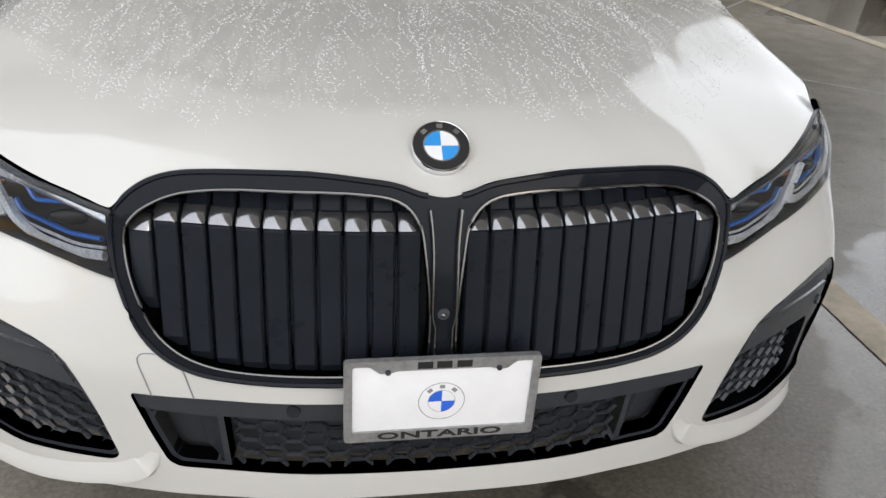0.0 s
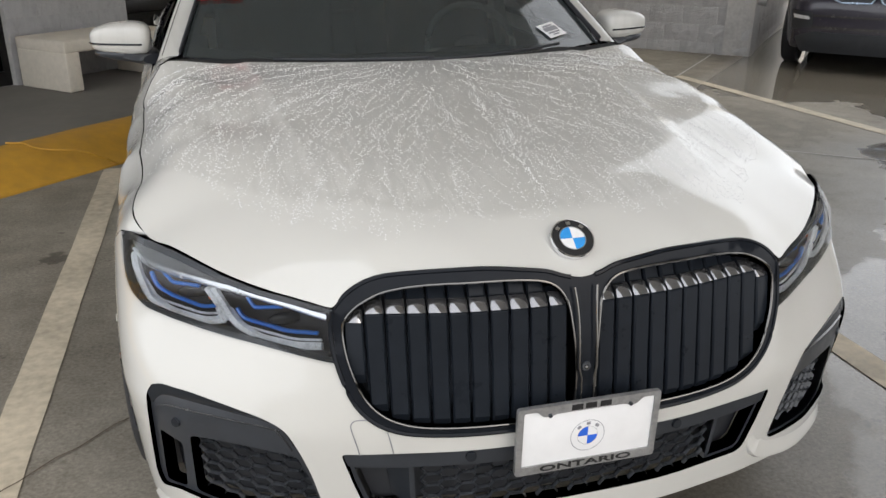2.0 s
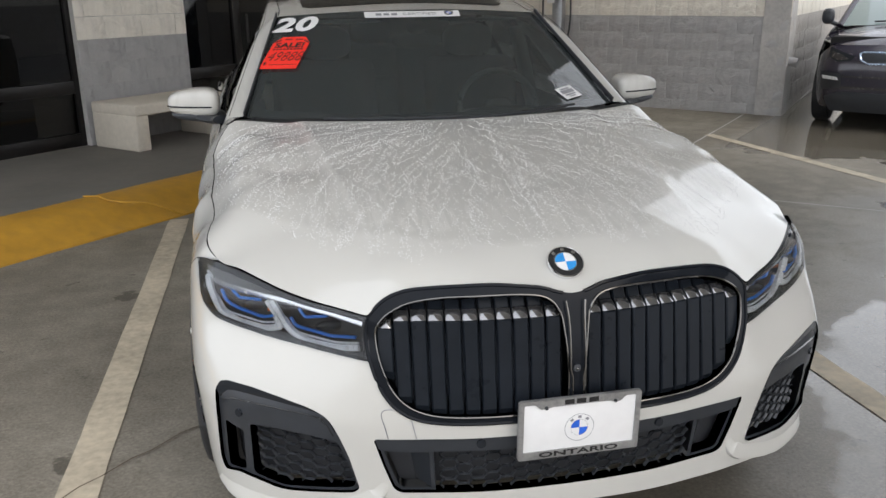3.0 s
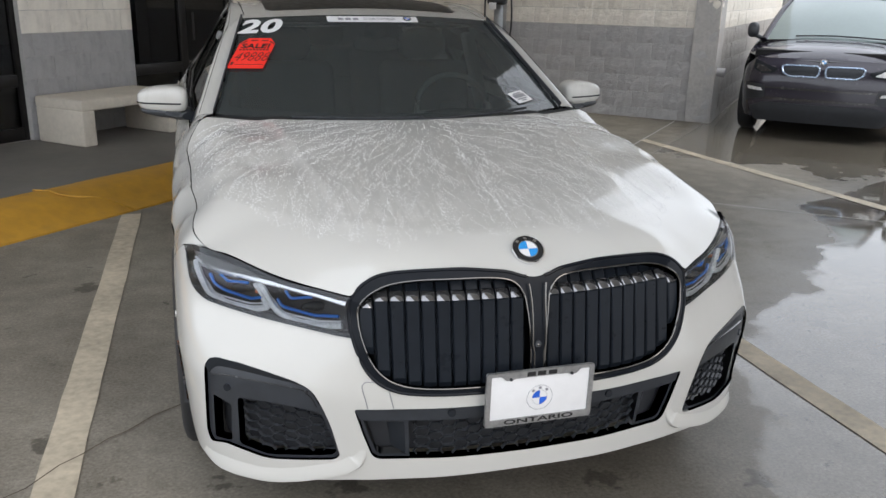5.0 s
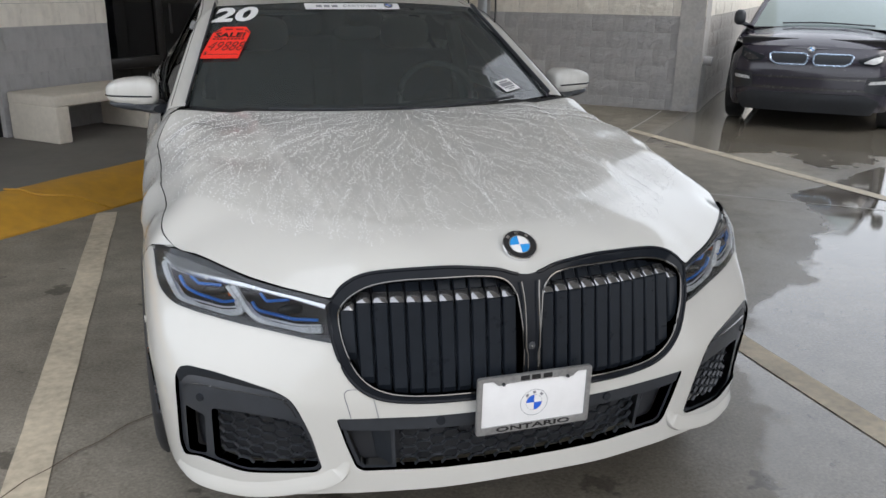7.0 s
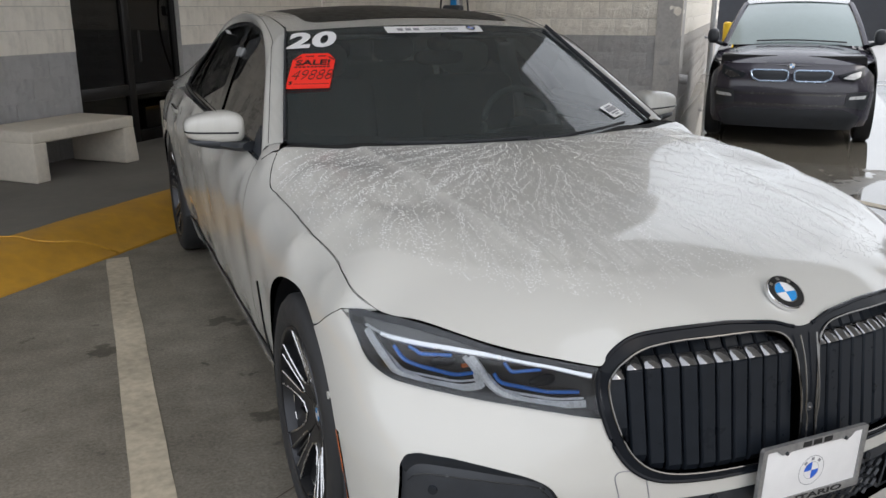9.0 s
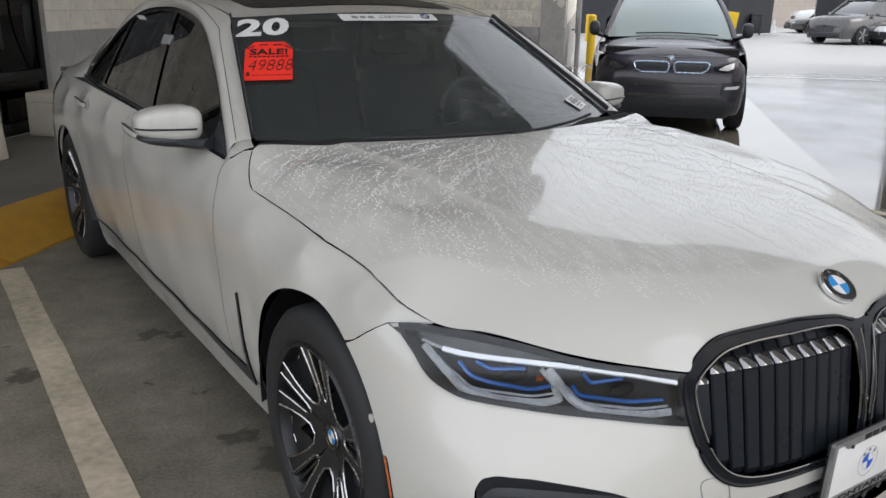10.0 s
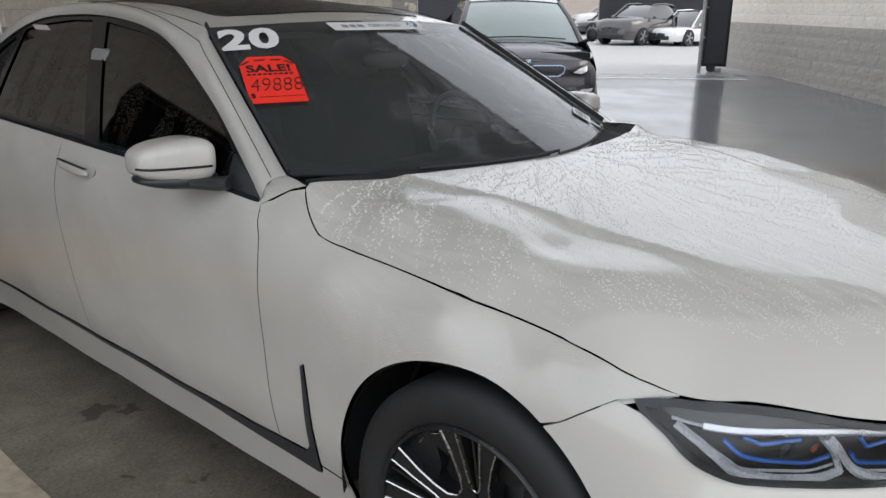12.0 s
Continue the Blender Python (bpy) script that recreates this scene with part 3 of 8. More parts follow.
def ribbon(name, pts, width, material, label, lift=0.004, category="marking"):
    """A painted line or joint on the floor along plan points."""
    P = [np.array(p, float) for p in pts]
    fine = []
    for a, b in zip(P, P[1:]):
        k = max(1, int(np.linalg.norm(b - a) / 0.15))
        fine += [a + (b - a) * i / k for i in range(k)]
    fine.append(P[-1])
    rnd = random.Random(len(name) + int(width * 1000))
    verts, faces = [], []
    for i, p in enumerate(fine):
        d = fine[min(i + 1, len(fine) - 1)] - fine[max(i - 1, 0)]
        d = d / np.linalg.norm(d)
        s = np.array([-d[1], d[0]])
        for k in (-1, 1):
            q = p + s * k * (width / 2 + rnd.uniform(-0.02, 0.02) * width)
            verts.append((q[0], q[1], rise_xy(*q) + lift))
    for i in range(len(fine) - 1):
        faces.append((2 * i, 2 * i + 1, 2 * i + 3, 2 * i + 2))
    ob = mesh_ob(name, verts, faces, material, None, smooth=0)
    return tagged(ob, label, category, kind="structure")


ribbon("parking_line", [(-1.372, -6), (-1.355, 0.8), (-1.335, 4.04)], 0.130, LINE, "worn cream parking line painted on the concrete")
ribbon("parking_line", [(1.462, -6), (1.455, 1.4), (1.45, 6.9)], 0.125, LINE, "worn cream parking line painted on the concrete")
ribbon("parking_line", [(4.43, 0.0), (3.80, 6.15)], 0.115, LINE, "worn cream parking line painted on the concrete")
ribbon("floor_joint", [(2.3, 3.96), (2.9, 3.46), (3.48, 2.99), (9.0, -1.4)], 0.012, MORTAR, "thin saw-cut joint in the concrete floor", 0.003, "joint")
ribbon("floor_joint", [uv(5.4, 1.63)[:2], uv(8.6, 1.70)[:2]], 0.016, MORTAR, "thin saw-cut joint in the concrete floor", 0.003, "joint")
ribbon("floor_crack", [(-2.6, 0.1), (-1.9, 0.40), (-1.60, 0.53), (-1.44, 0.645), (-1.36, 0.76), (-1.30, 0.81), (-1.22, 0.90), (-1.16, 0.94), (-1.07, 1.04), (-0.99, 1.09), (-0.8, 1.21)], 0.005, CRACK, "dark hairline crack across the concrete", 0.005, "crack")
ribbon("gate_line", [uv(14.6, 1.0)[:2], uv(14.55, -5.2)[:2]], 0.10, GATE_PAINT, "white painted line across the drive at the gate")


def kerb():
    """Wide rounded kerb, painted yellow, before a raised walk."""
    prof = [(0.0, -0.02), (0.012, 0.012), (0.06, 0.026), (0.12, 0.052), (0.19, 0.090), (0.26, 0.122), (0.34, 0.144), (0.43, 0.152), (0.52, 0.149), (0.56, 0.141), (0.565, 0.10)]
    us = np.arange(-9.0, WALL_U + 0.01, 0.12)
    verts, faces = [], []
    for i, u in enumerate(us):
        for v, z in prof:
            w = 0.008 * noise.noise(Vector((u * 2.2, v * 5, 0.3)))
            verts.append(uv(u, KERB_V + v + w, z + w * 0.5))
    n = len(prof)
    faces = [(i * n + j, (i + 1) * n + j, (i + 1) * n + j + 1, i * n + j + 1) for i in range(len(us) - 1) for j in range(n - 1)]
    ob = mesh_ob("kerb", verts, faces, YELLOW, None)
    tagged(ob, "wide rounded concrete kerb with worn yellow paint", "kerb", kind="structure")
    bm = box(bmesh.new(), (-9.0, KERB_V + 0.55, -0.05), (WALL_U, WALL_V + 0.05, SIDE_Z), 0.0, 2, UV)
    tagged(part("pavement", bm, SIDEWALK), "raised grey concrete walk along the building", "pavement", kind="structure")


kerb()
cord = tube_mesh([(*uv(u, v)[:2], z) for u, v, z in spline([(1.62, 4.42, 0.150), (1.66, 4.30, 0.153), (1.63, 4.15, 0.154), (1.66, 4.02, 0.151), (1.78, 3.93, 0.13), (1.92, 3.86, 0.05), (1.98, 3.845, 0.012)], 5)], 0.006, 6)
tagged(mesh_ob("yellow_cord", *cord, YELLOW), "thin yellow cord lying over the painted kerb", "cord")


def block_wall(name, origin, along, length, z0, z1, band, mats, label, bw=0.40, bh=0.20, facing=1, seed=1, openings=(), depth=0.30):
    """A wall of split-faced blocks standing proud of a backing with recessed joints; the courses under band are grey.
    along: plan direction of the wall; facing: side to which the faces look. openings: (from, to, top) along it, cut from the floor up."""
    rnd = random.Random(seed)
    d = np.array(along) / np.linalg.norm(along)
    nrm = np.array([-d[1], d[0]]) * facing
    wall = thing(name, label, "wall", origin, kind="structure")

    def at(s, o, z):
        q = d * s + nrm * o
        return (q[0], q[1], z)
    spans, s0 = [], 0.0
    for a, b, top in sorted(openings):
        spans.append((s0, a, z0))
        spans.append((a, b, top))
        s0 = b
    spans.append((s0, length, z0))
    bm = bmesh.new()
    for a, b, lo in spans:
        if b - a < 0.01 or z1 - lo < 0.01:
            continue
        vs = [bm.verts.new(at(s, o, z)) for s in (a, b) for o in (-depth, -0.008) for z in (lo, z1)]
        for q in ((0, 1, 3, 2), (4, 6, 7, 5), (0, 4, 5, 1), (2, 3, 7, 6), (0, 2, 6, 4), (1, 5, 7, 3)):
            bm.faces.new([vs[i] for i in q])
    part("backing", bm, MORTAR, wall, "recessed mortar joints", smooth=0)
    meshes = {}
    for a, b, lo in spans:
        nz = int(math.ceil((z1 - z0) / bh))
        for r in range(nz):
            za, zb = z0 + r * bh, min(z1, z0 + (r + 1) * bh)
            if zb <= lo + 0.02:
                continue
            za = max(za, lo)
            s = a - (bw / 2 if r % 2 else 0) - (a % bw if a > 0 else 0)
            while s < b:
                sa, sb = max(a, s), min(b, s + bw)
                s += bw
                if sb - sa < 0.04:
                    continue
                grey = (za + zb) / 2 < band
                key = (round(sb - sa, 2), round(zb - za, 2), grey, rnd.randrange(3))
                if key not in meshes:
                    w, h = (sb - sa) / 2 - 0.002, (zb - za) / 2 - 0.002
                    nx, nh = 5, 4
                    verts, faces = [], []
                    for j in range(nh):
                        for i in range(nx):
                            x, z = -w + 2 * w * i / (nx - 1), -h + 2 * h * j / (nh - 1)
                            edge = i in (0, nx - 1) or j in (0, nh - 1)
                            o = -0.004 if edge else rnd.uniform(0.0, 0.012)
                            q = d * x + nrm * o
                            verts.append((q[0], q[1], z))
                    for j in range(nh - 1):
                        for i in range(nx - 1):
                            faces.append((j * nx + i, j * nx + i + 1, (j + 1) * nx + i + 1, (j + 1) * nx + i))
                    k = len(verts)
                    for x, z in ((-w, -h), (w, -h), (w, h), (-w, h)):
                        q = d * x - nrm * 0.03
                        verts.append((q[0], q[1], z))
                    for p, q in (((0, nx - 1), (k, k + 1)), ((nx - 1, nx * nh - 1), (k + 1, k + 2)), ((nx * nh - 1, nx * (nh - 1)), (k + 2, k + 3)), ((nx * (nh - 1), 0), (k + 3, k))):
                        faces.append((p[1], p[0], q[0], q[1]))
                    if facing < 0:
                        faces = [f[::-1] for f in faces]
                    me = bpy.data.meshes.new("block")
                    me.from_pydata(verts, [], [f[::-1] for f in faces] if facing > 0 else faces)
                    me.materials.append(mats[0] if grey else mats[1])
                    me.polygons.foreach_set("use_smooth", [True] * len(me.polygons))
                    me.set_sharp_from_angle(angle=radians(55))
                    meshes[key] = me
                ob = new("block", meshes[key])
                ob.parent = wall
                ob.location = at((sa + sb) / 2, rnd.uniform(-0.002, 0.002), (za + zb) / 2)
    return wall


def structure():
    # the canopy is open to the sky beyond the bay's mouth and over the drive; it reaches the corner wall
    bm = box(bmesh.new(), (-0.9, -9.0, 4.2), (5.2, WALL_V + 0.3, 4.5), 0.0, 2, UV)
    box(bm, (5.2, 1.1, 4.2), (WALL_U + 0.3, WALL_V + 0.3, 4.5), 0.0, 2, UV)
    tagged(part("ceiling", bm, CEILING, smooth=0), "painted concrete ceiling of the covered bay", "ceiling", kind="structure")


structure()


# ---- the white saloon: smooth surfaces that its panels are cut from ----
HUB_F, HUB_R, HUB_Z, ARCH, ARCH_F = 0.905, 4.12, 0.357, 0.398, 0.925

# hood height over (half width, length), line by line
HOOD = {0.00: [(0.064, 0.790), (0.09, 0.812), (0.135, 0.842), (0.19, 0.871), (0.27, 0.894), (0.5, 0.928), (0.9, 0.968), (1.3, 1.006), (1.5, 1.018)],
        0.12: [(0.090, 0.813)],
        0.25: [(0.102, 0.820), (0.15, 0.849), (0.25, 0.880), (0.5, 0.923), (0.9, 0.969), (1.3, 1.007), (1.5, 1.020)],
        0.36: [(0.127, 0.812), (0.17, 0.843)],
        0.43: [(0.130, 0.800), (0.17, 0.832), (0.25, 0.862)],
        0.49: [(0.117, 0.761), (0.155, 0.790)],
        0.55: [(0.161, 0.763), (0.25, 0.822), (0.5, 0.900), (0.9, 0.961), (1.3, 1.005), (1.55, 1.024)],
        0.61: [(0.203, 0.771)],
        0.68: [(0.267, 0.783), (0.5, 0.872), (0.9, 0.953), (1.3, 0.999), (1.55, 1.023)],
        0.76: [(0.354, 0.803)],
        0.80: [(0.406, 0.809), (0.6, 0.875), (0.75, 0.912), (0.9, 0.942), (1.05, 0.960), (1.3, 0.983), (1.55, 1.018)],
        0.853: [(0.50, 0.806)]}
_hp = [(s * x, y) for x, row in HOOD.items() for y, z in row for s in ((1, -1) if x else (1,))]
_hz = [z for x, row in HOOD.items() for y, z in row for s in ((1, -1) if x else (1,))]


# plan of the nose from the middle to the wheel arch
NOSE = spline([(0, 0.020), (0.12, 0.022), (0.24, 0.030), (0.36, 0.050), (0.48, 0.074), (0.58, 0.108), (0.68, 0.155), (0.77, 0.208), (0.835, 0.256), (0.885, 0.316), (0.918, 0.392), (0.938, 0.48), (0.949, 0.575), (0.954, 0.68), (0.958, 0.78), (0.960, 0.90)], 10)
_na = np.array(NOSE)
_ns = np.concatenate([[0], np.cumsum(np.linalg.norm(np.diff(_na, axis=0), axis=1))])
NOSE_Z = np.array([0.10, 0.14, 0.18, 0.25, 0.33, 0.42, 0.50, 0.58, 0.66, 0.71, 0.75, 0.79, 0.83])
NOSE_LEAN = np.array([0.00, 0.0, 0.0, 0.0, 0.0, 0.0, 0.0, 0.030, 0.075, 0.095, 0.125, 0.195, 0.25])
NOSE_BACK = np.array([0.10, 0.055, 0.030, 0.020, 0.012, 0.004, 0.0, 0.006, 0.016, 0.026, 0.036, 0.05, 0.07])
NOSE_BROW = np.array([0, 0, 0, 0, 0, 0, 0, 0, 0.0, 0.05, 0.55, 1.0, 1.0])
NOSE_CHEEK = np.array([0, 0, 0, 0, 0, 0, 0.1, 0.5, 1.0, 0.8, 0.3, 0.0, 0.0])
BROW_X, BROW_OUT = [0.2, 0.3, 0.4, 0.45, 0.5, 0.55, 0.68, 0.74, 0.86, 1.0], [0.004, 0.009, 0.018, 0.029, 0.034, 0.029, 0.029, 0.036, 0.036, 0.0]
CHEEK_X, CHEEK_IN = [0.50, 0.58, 0.64, 0.76, 0.83, 0.88, 0.93], [-0.006, 0.014, 0.024, 0.027, 0.031, 0.02, 0.0]
NOSE_WIDE = np.array([0.95, 0.965, 0.975, 0.982, 0.988, 0.994, 1.0, 1.0, 0.998, 0.995, 0.992, 0.988, 0.985])


def smooth_at(z, table):
    z = np.clip(z, NOSE_Z[0], NOSE_Z[-1])
    w = 0.02
    return (np.interp(z - w, NOSE_Z, table) + np.interp(z, NOSE_Z, table) * 2 + np.interp(z + w, NOSE_Z, table)) / 4


def nose(Q):
    Q = np.asarray(Q, float)
    s, z = Q[:, 0], Q[:, 1]
    a = np.abs(s)
    x, y = np.interp(a, _ns, _na[:, 0]), np.interp(a, _ns, _na[:, 1])
    y = y + smooth_at(z, NOSE_LEAN) * x * x + smooth_at(z, NOSE_BACK)
    # the lamps stand steeper than the bumper below them
    y = y - smooth_at(z, NOSE_BROW) * np.interp(x, BROW_X, BROW_OUT) + smooth_at(z, NOSE_CHEEK) * np.interp(x, CHEEK_X, CHEEK_IN)
    return np.stack([np.sign(s) * x * smooth_at(z, NOSE_WIDE), y, z], 1)


def nose_s(x, z):
    """The nose's own length for a half width x at height z."""
    return float(np.interp(abs(x) / float(smooth_at(np.array([z]), NOSE_WIDE)[0]), _na[:, 0], _ns)) * (1 if x >= 0 else -1)


def nose_sy(y, z):
    """The same, for a place on the flank at length y."""
    s = np.linspace(0.5, _ns[-1], 300)
    p = nose(np.stack([s, np.full(300, z)], 1))
    return float(np.interp(y, p[:, 1], s))


# half width of the flank over (length, height)
SILL_ROWS = [(0.16, 0.868), (0.28, 0.905), (0.36, 0.930), (0.48, 0.944)]
FLANK = {0.50: [(0.804, 0.853)],
         0.75: [(0.64, 0.952), (0.78, 0.928), (0.825, 0.902), (0.849, 0.869)],
         1.00: [(0.62, 0.956), (0.72, 0.960), (0.78, 0.952), (0.83, 0.936), (0.86, 0.913), (0.876, 0.883)],
         1.35: SILL_ROWS + [(0.54, 0.9465), (0.60, 0.950), (0.72, 0.959), (0.80, 0.956), (0.85, 0.940), (0.885, 0.917), (0.904, 0.895)],
         1.56: [(0.96, 0.885), (1.01, 0.838)],
         1.70: SILL_ROWS + [(0.54, 0.9465), (0.60, 0.947), (0.72, 0.955), (0.80, 0.957), (0.87, 0.945), (0.92, 0.917), (0.955, 0.885)],
         2.10: SILL_ROWS + [(0.54, 0.9465), (0.61, 0.948), (0.735, 0.956), (0.815, 0.959), (0.885, 0.948), (0.945, 0.926), (0.985, 0.893)],
         }
FLANK.update({
         2.60: SILL_ROWS + [(0.54, 0.9465), (0.62, 0.948), (0.75, 0.956), (0.83, 0.960), (0.90, 0.949), (0.955, 0.930), (0.997, 0.898)],
         3.10: [(0.16, 0.868), (0.28, 0.905), (0.38, 0.934), (0.515, 0.948), (0.66, 0.953), (0.795, 0.960), (0.875, 0.955), (0.96, 0.933), (1.008, 0.897)],
         3.60: [(0.16, 0.868), (0.28, 0.905), (0.40, 0.938), (0.55, 0.952), (0.70, 0.958), (0.84, 0.962), (0.92, 0.947), (0.97, 0.930), (1.015, 0.893)],
         4.12: [(0.74, 0.966), (0.83, 0.962), (0.92, 0.936), (1.0, 0.880)],
         4.60: [(0.25, 0.925), (0.5, 0.945), (0.7, 0.950), (0.83, 0.940), (0.93, 0.905), (1.0, 0.855)],
         5.05: [(0.25, 0.85), (0.5, 0.875), (0.7, 0.880), (0.85, 0.860), (0.97, 0.800)]})
BUMPER_SEAM = [(0.592, 0.786), (0.62, 0.768), (0.65, 0.747), (0.69, 0.718), (0.725, 0.691)]
_fp = [(y, z) for y, row in FLANK.items() for z, x in row] + BUMPER_SEAM
_fx = [x for row in FLANK.values() for z, x in row] + [float(nose(np.array([(nose_sy(y, z), z)]))[0][0]) for y, z in BUMPER_SEAM]
flank_x = thin_plate(_fp, _fx, 7e-5)

# the hood meets the flank along this shut line: (length, height)
SEAM_Y = [(0.50, 0.806), (0.637, 0.838), (0.745, 0.850), (0.882, 0.866), (1.032, 0.881), (1.202, 0.896), (1.307, 0.905), (1.39, 0.913), (1.435, 0.923), (1.475, 0.946), (1.515, 0.976), (1.555, 1.010)]
for _y, _z in [tuple(p) for p in spline(SEAM_Y, 2)][1:]:
    _x = float(flank_x(np.array([(_y, _z)]))[0])
    _hp += [(_x, _y), (-_x, _y)]
    _hz += [_z, _z]
hood_z = thin_plate(_hp, _hz, 1e-4)

def ease(t):
    t = np.clip(t, 0, 1)
    return t * t * (3 - 2 * t)


def hood(Q):
    """The hood, with the dome's crease running from beside the badge to the windshield corner."""
    Q = np.asarray(Q, float)
    x, y = np.abs(Q[:, 0]), Q[:, 1]
    line = 0.44 + 0.13 * (y - 0.25) / 1.2
    dome = np.clip(1 - np.maximum(0, x - line) / 0.060, 0, 1) ** 2 * ease((y - 0.22) / 0.30) * 0.009
    return np.stack([Q[:, 0], Q[:, 1], hood_z(Q) + dome], 1)


def flank(sgn):
    def f(Q):
        Q = np.asarray(Q, float)
        return np.stack([sgn * flank_x(Q), Q[:, 0], Q[:, 1]], 1)
    return f


def on_nose(pts, out=0.0):
    """Places on the nose for (half width, height) pairs, moved outwards."""
    Q = np.array([(nose_s(x, z), z) for x, z in pts])
    p, n = shell_normals(nose, Q, CAR_HEART)
    return [tuple(a) for a in p + n * out]


def mirror2(pts):
    return [(-p[0], p[1]) for p in pts]


car = thing("saloon_car", "white luxury saloon with black grille, rain beads on its hood, parked", "car")

# outline of the pair of grilles (half), from the notch down to the middle of the foot
KIDNEY = spline([(0.0, 0.791), (0.035, 0.795), (0.070, 0.806), (0.11, 0.812), (0.20, 0.819), (0.30, 0.816), (0.385, 0.809), (0.435, 0.797), (0.470, 0.775), (0.493, 0.745), (0.498, 0.693), (0.490, 0.638), (0.468, 0.574), (0.435, 0.531), (0.39, 0.505), (0.33, 0.493), (0.22, 0.488), (0.0, 0.486)], 4)
LAMP_TOP = [(0.494, 0.753), (0.53, 0.756), (0.56, 0.761), (0.60, 0.766), (0.64, 0.771), (0.68, 0.779), (0.72, 0.790), (0.76, 0.799), (0.80, 0.805), (0.83, 0.807), (0.852, 0.806)]
LAMP_LOW = [(0.904, 0.775), (0.901, 0.745), (0.897, 0.722), (0.886, 0.702), (0.858, 0.684), (0.818, 0.677), (0.77, 0.672), (0.726, 0.667), (0.632, 0.657), (0.55, 0.650), (0.490, 0.646)]
HOOD_EDGE = [(0.0, 0.064), (0.025, 0.067), (0.05, 0.0735), (0.075, 0.0805), (0.11, 0.0845), (0.16, 0.0885), (0.20, 0.094), (0.25, 0.102), (0.30, 0.114), (0.35, 0.125), (0.40, 0.131), (0.43, 0.130), (0.46, 0.126), (0.48, 0.121), (0.494, 0.117), (0.510, 0.127), (0.53, 0.144), (0.56, 0.168), (0.60, 0.196), (0.64, 0.229), (0.68, 0.267), (0.72, 0.308), (0.76, 0.354), (0.80, 0.406), (0.83, 0.449), (0.853, 0.500)]
DOOR_A = [(1.68, 0.956), (1.655, 0.920), (1.628, 0.890), (1.612, 0.85), (1.605, 0.80), (1.603, 0.68), (1.60, 0.52), (1.595, 0.40), (1.592, 0.325)]
DOOR_B = [(2.80, 1.001), (2.79, 0.85), (2.765, 0.70), (2.735, 0.55), (2.705, 0.42), (2.695, 0.312)]


def arc(cy, r, a0, a1, n=24):
    return [(cy + r * math.cos(radians(a0 + (a1 - a0) * i / n)), HUB_Z + r * math.sin(radians(a0 + (a1 - a0) * i / n))) for i in range(n + 1)]


def shrink_gap(loop, g):
    """Pulls a closed loop inwards by g, to leave a shut line."""
    L = np.array(loop, float)
    area = 0.5 * np.sum(L[:, 0] * np.roll(L[:, 1], -1) - np.roll(L[:, 0], -1) * L[:, 1])
    t = np.roll(L, -1, 0) - np.roll(L, 1, 0)
    t /= np.linalg.norm(t, axis=1)[:, None] + 1e-9
    nin = np.stack([-t[:, 1], t[:, 0]], 1) * (1 if area > 0 else -1)
    return [tuple(p) for p in L + nin * g]


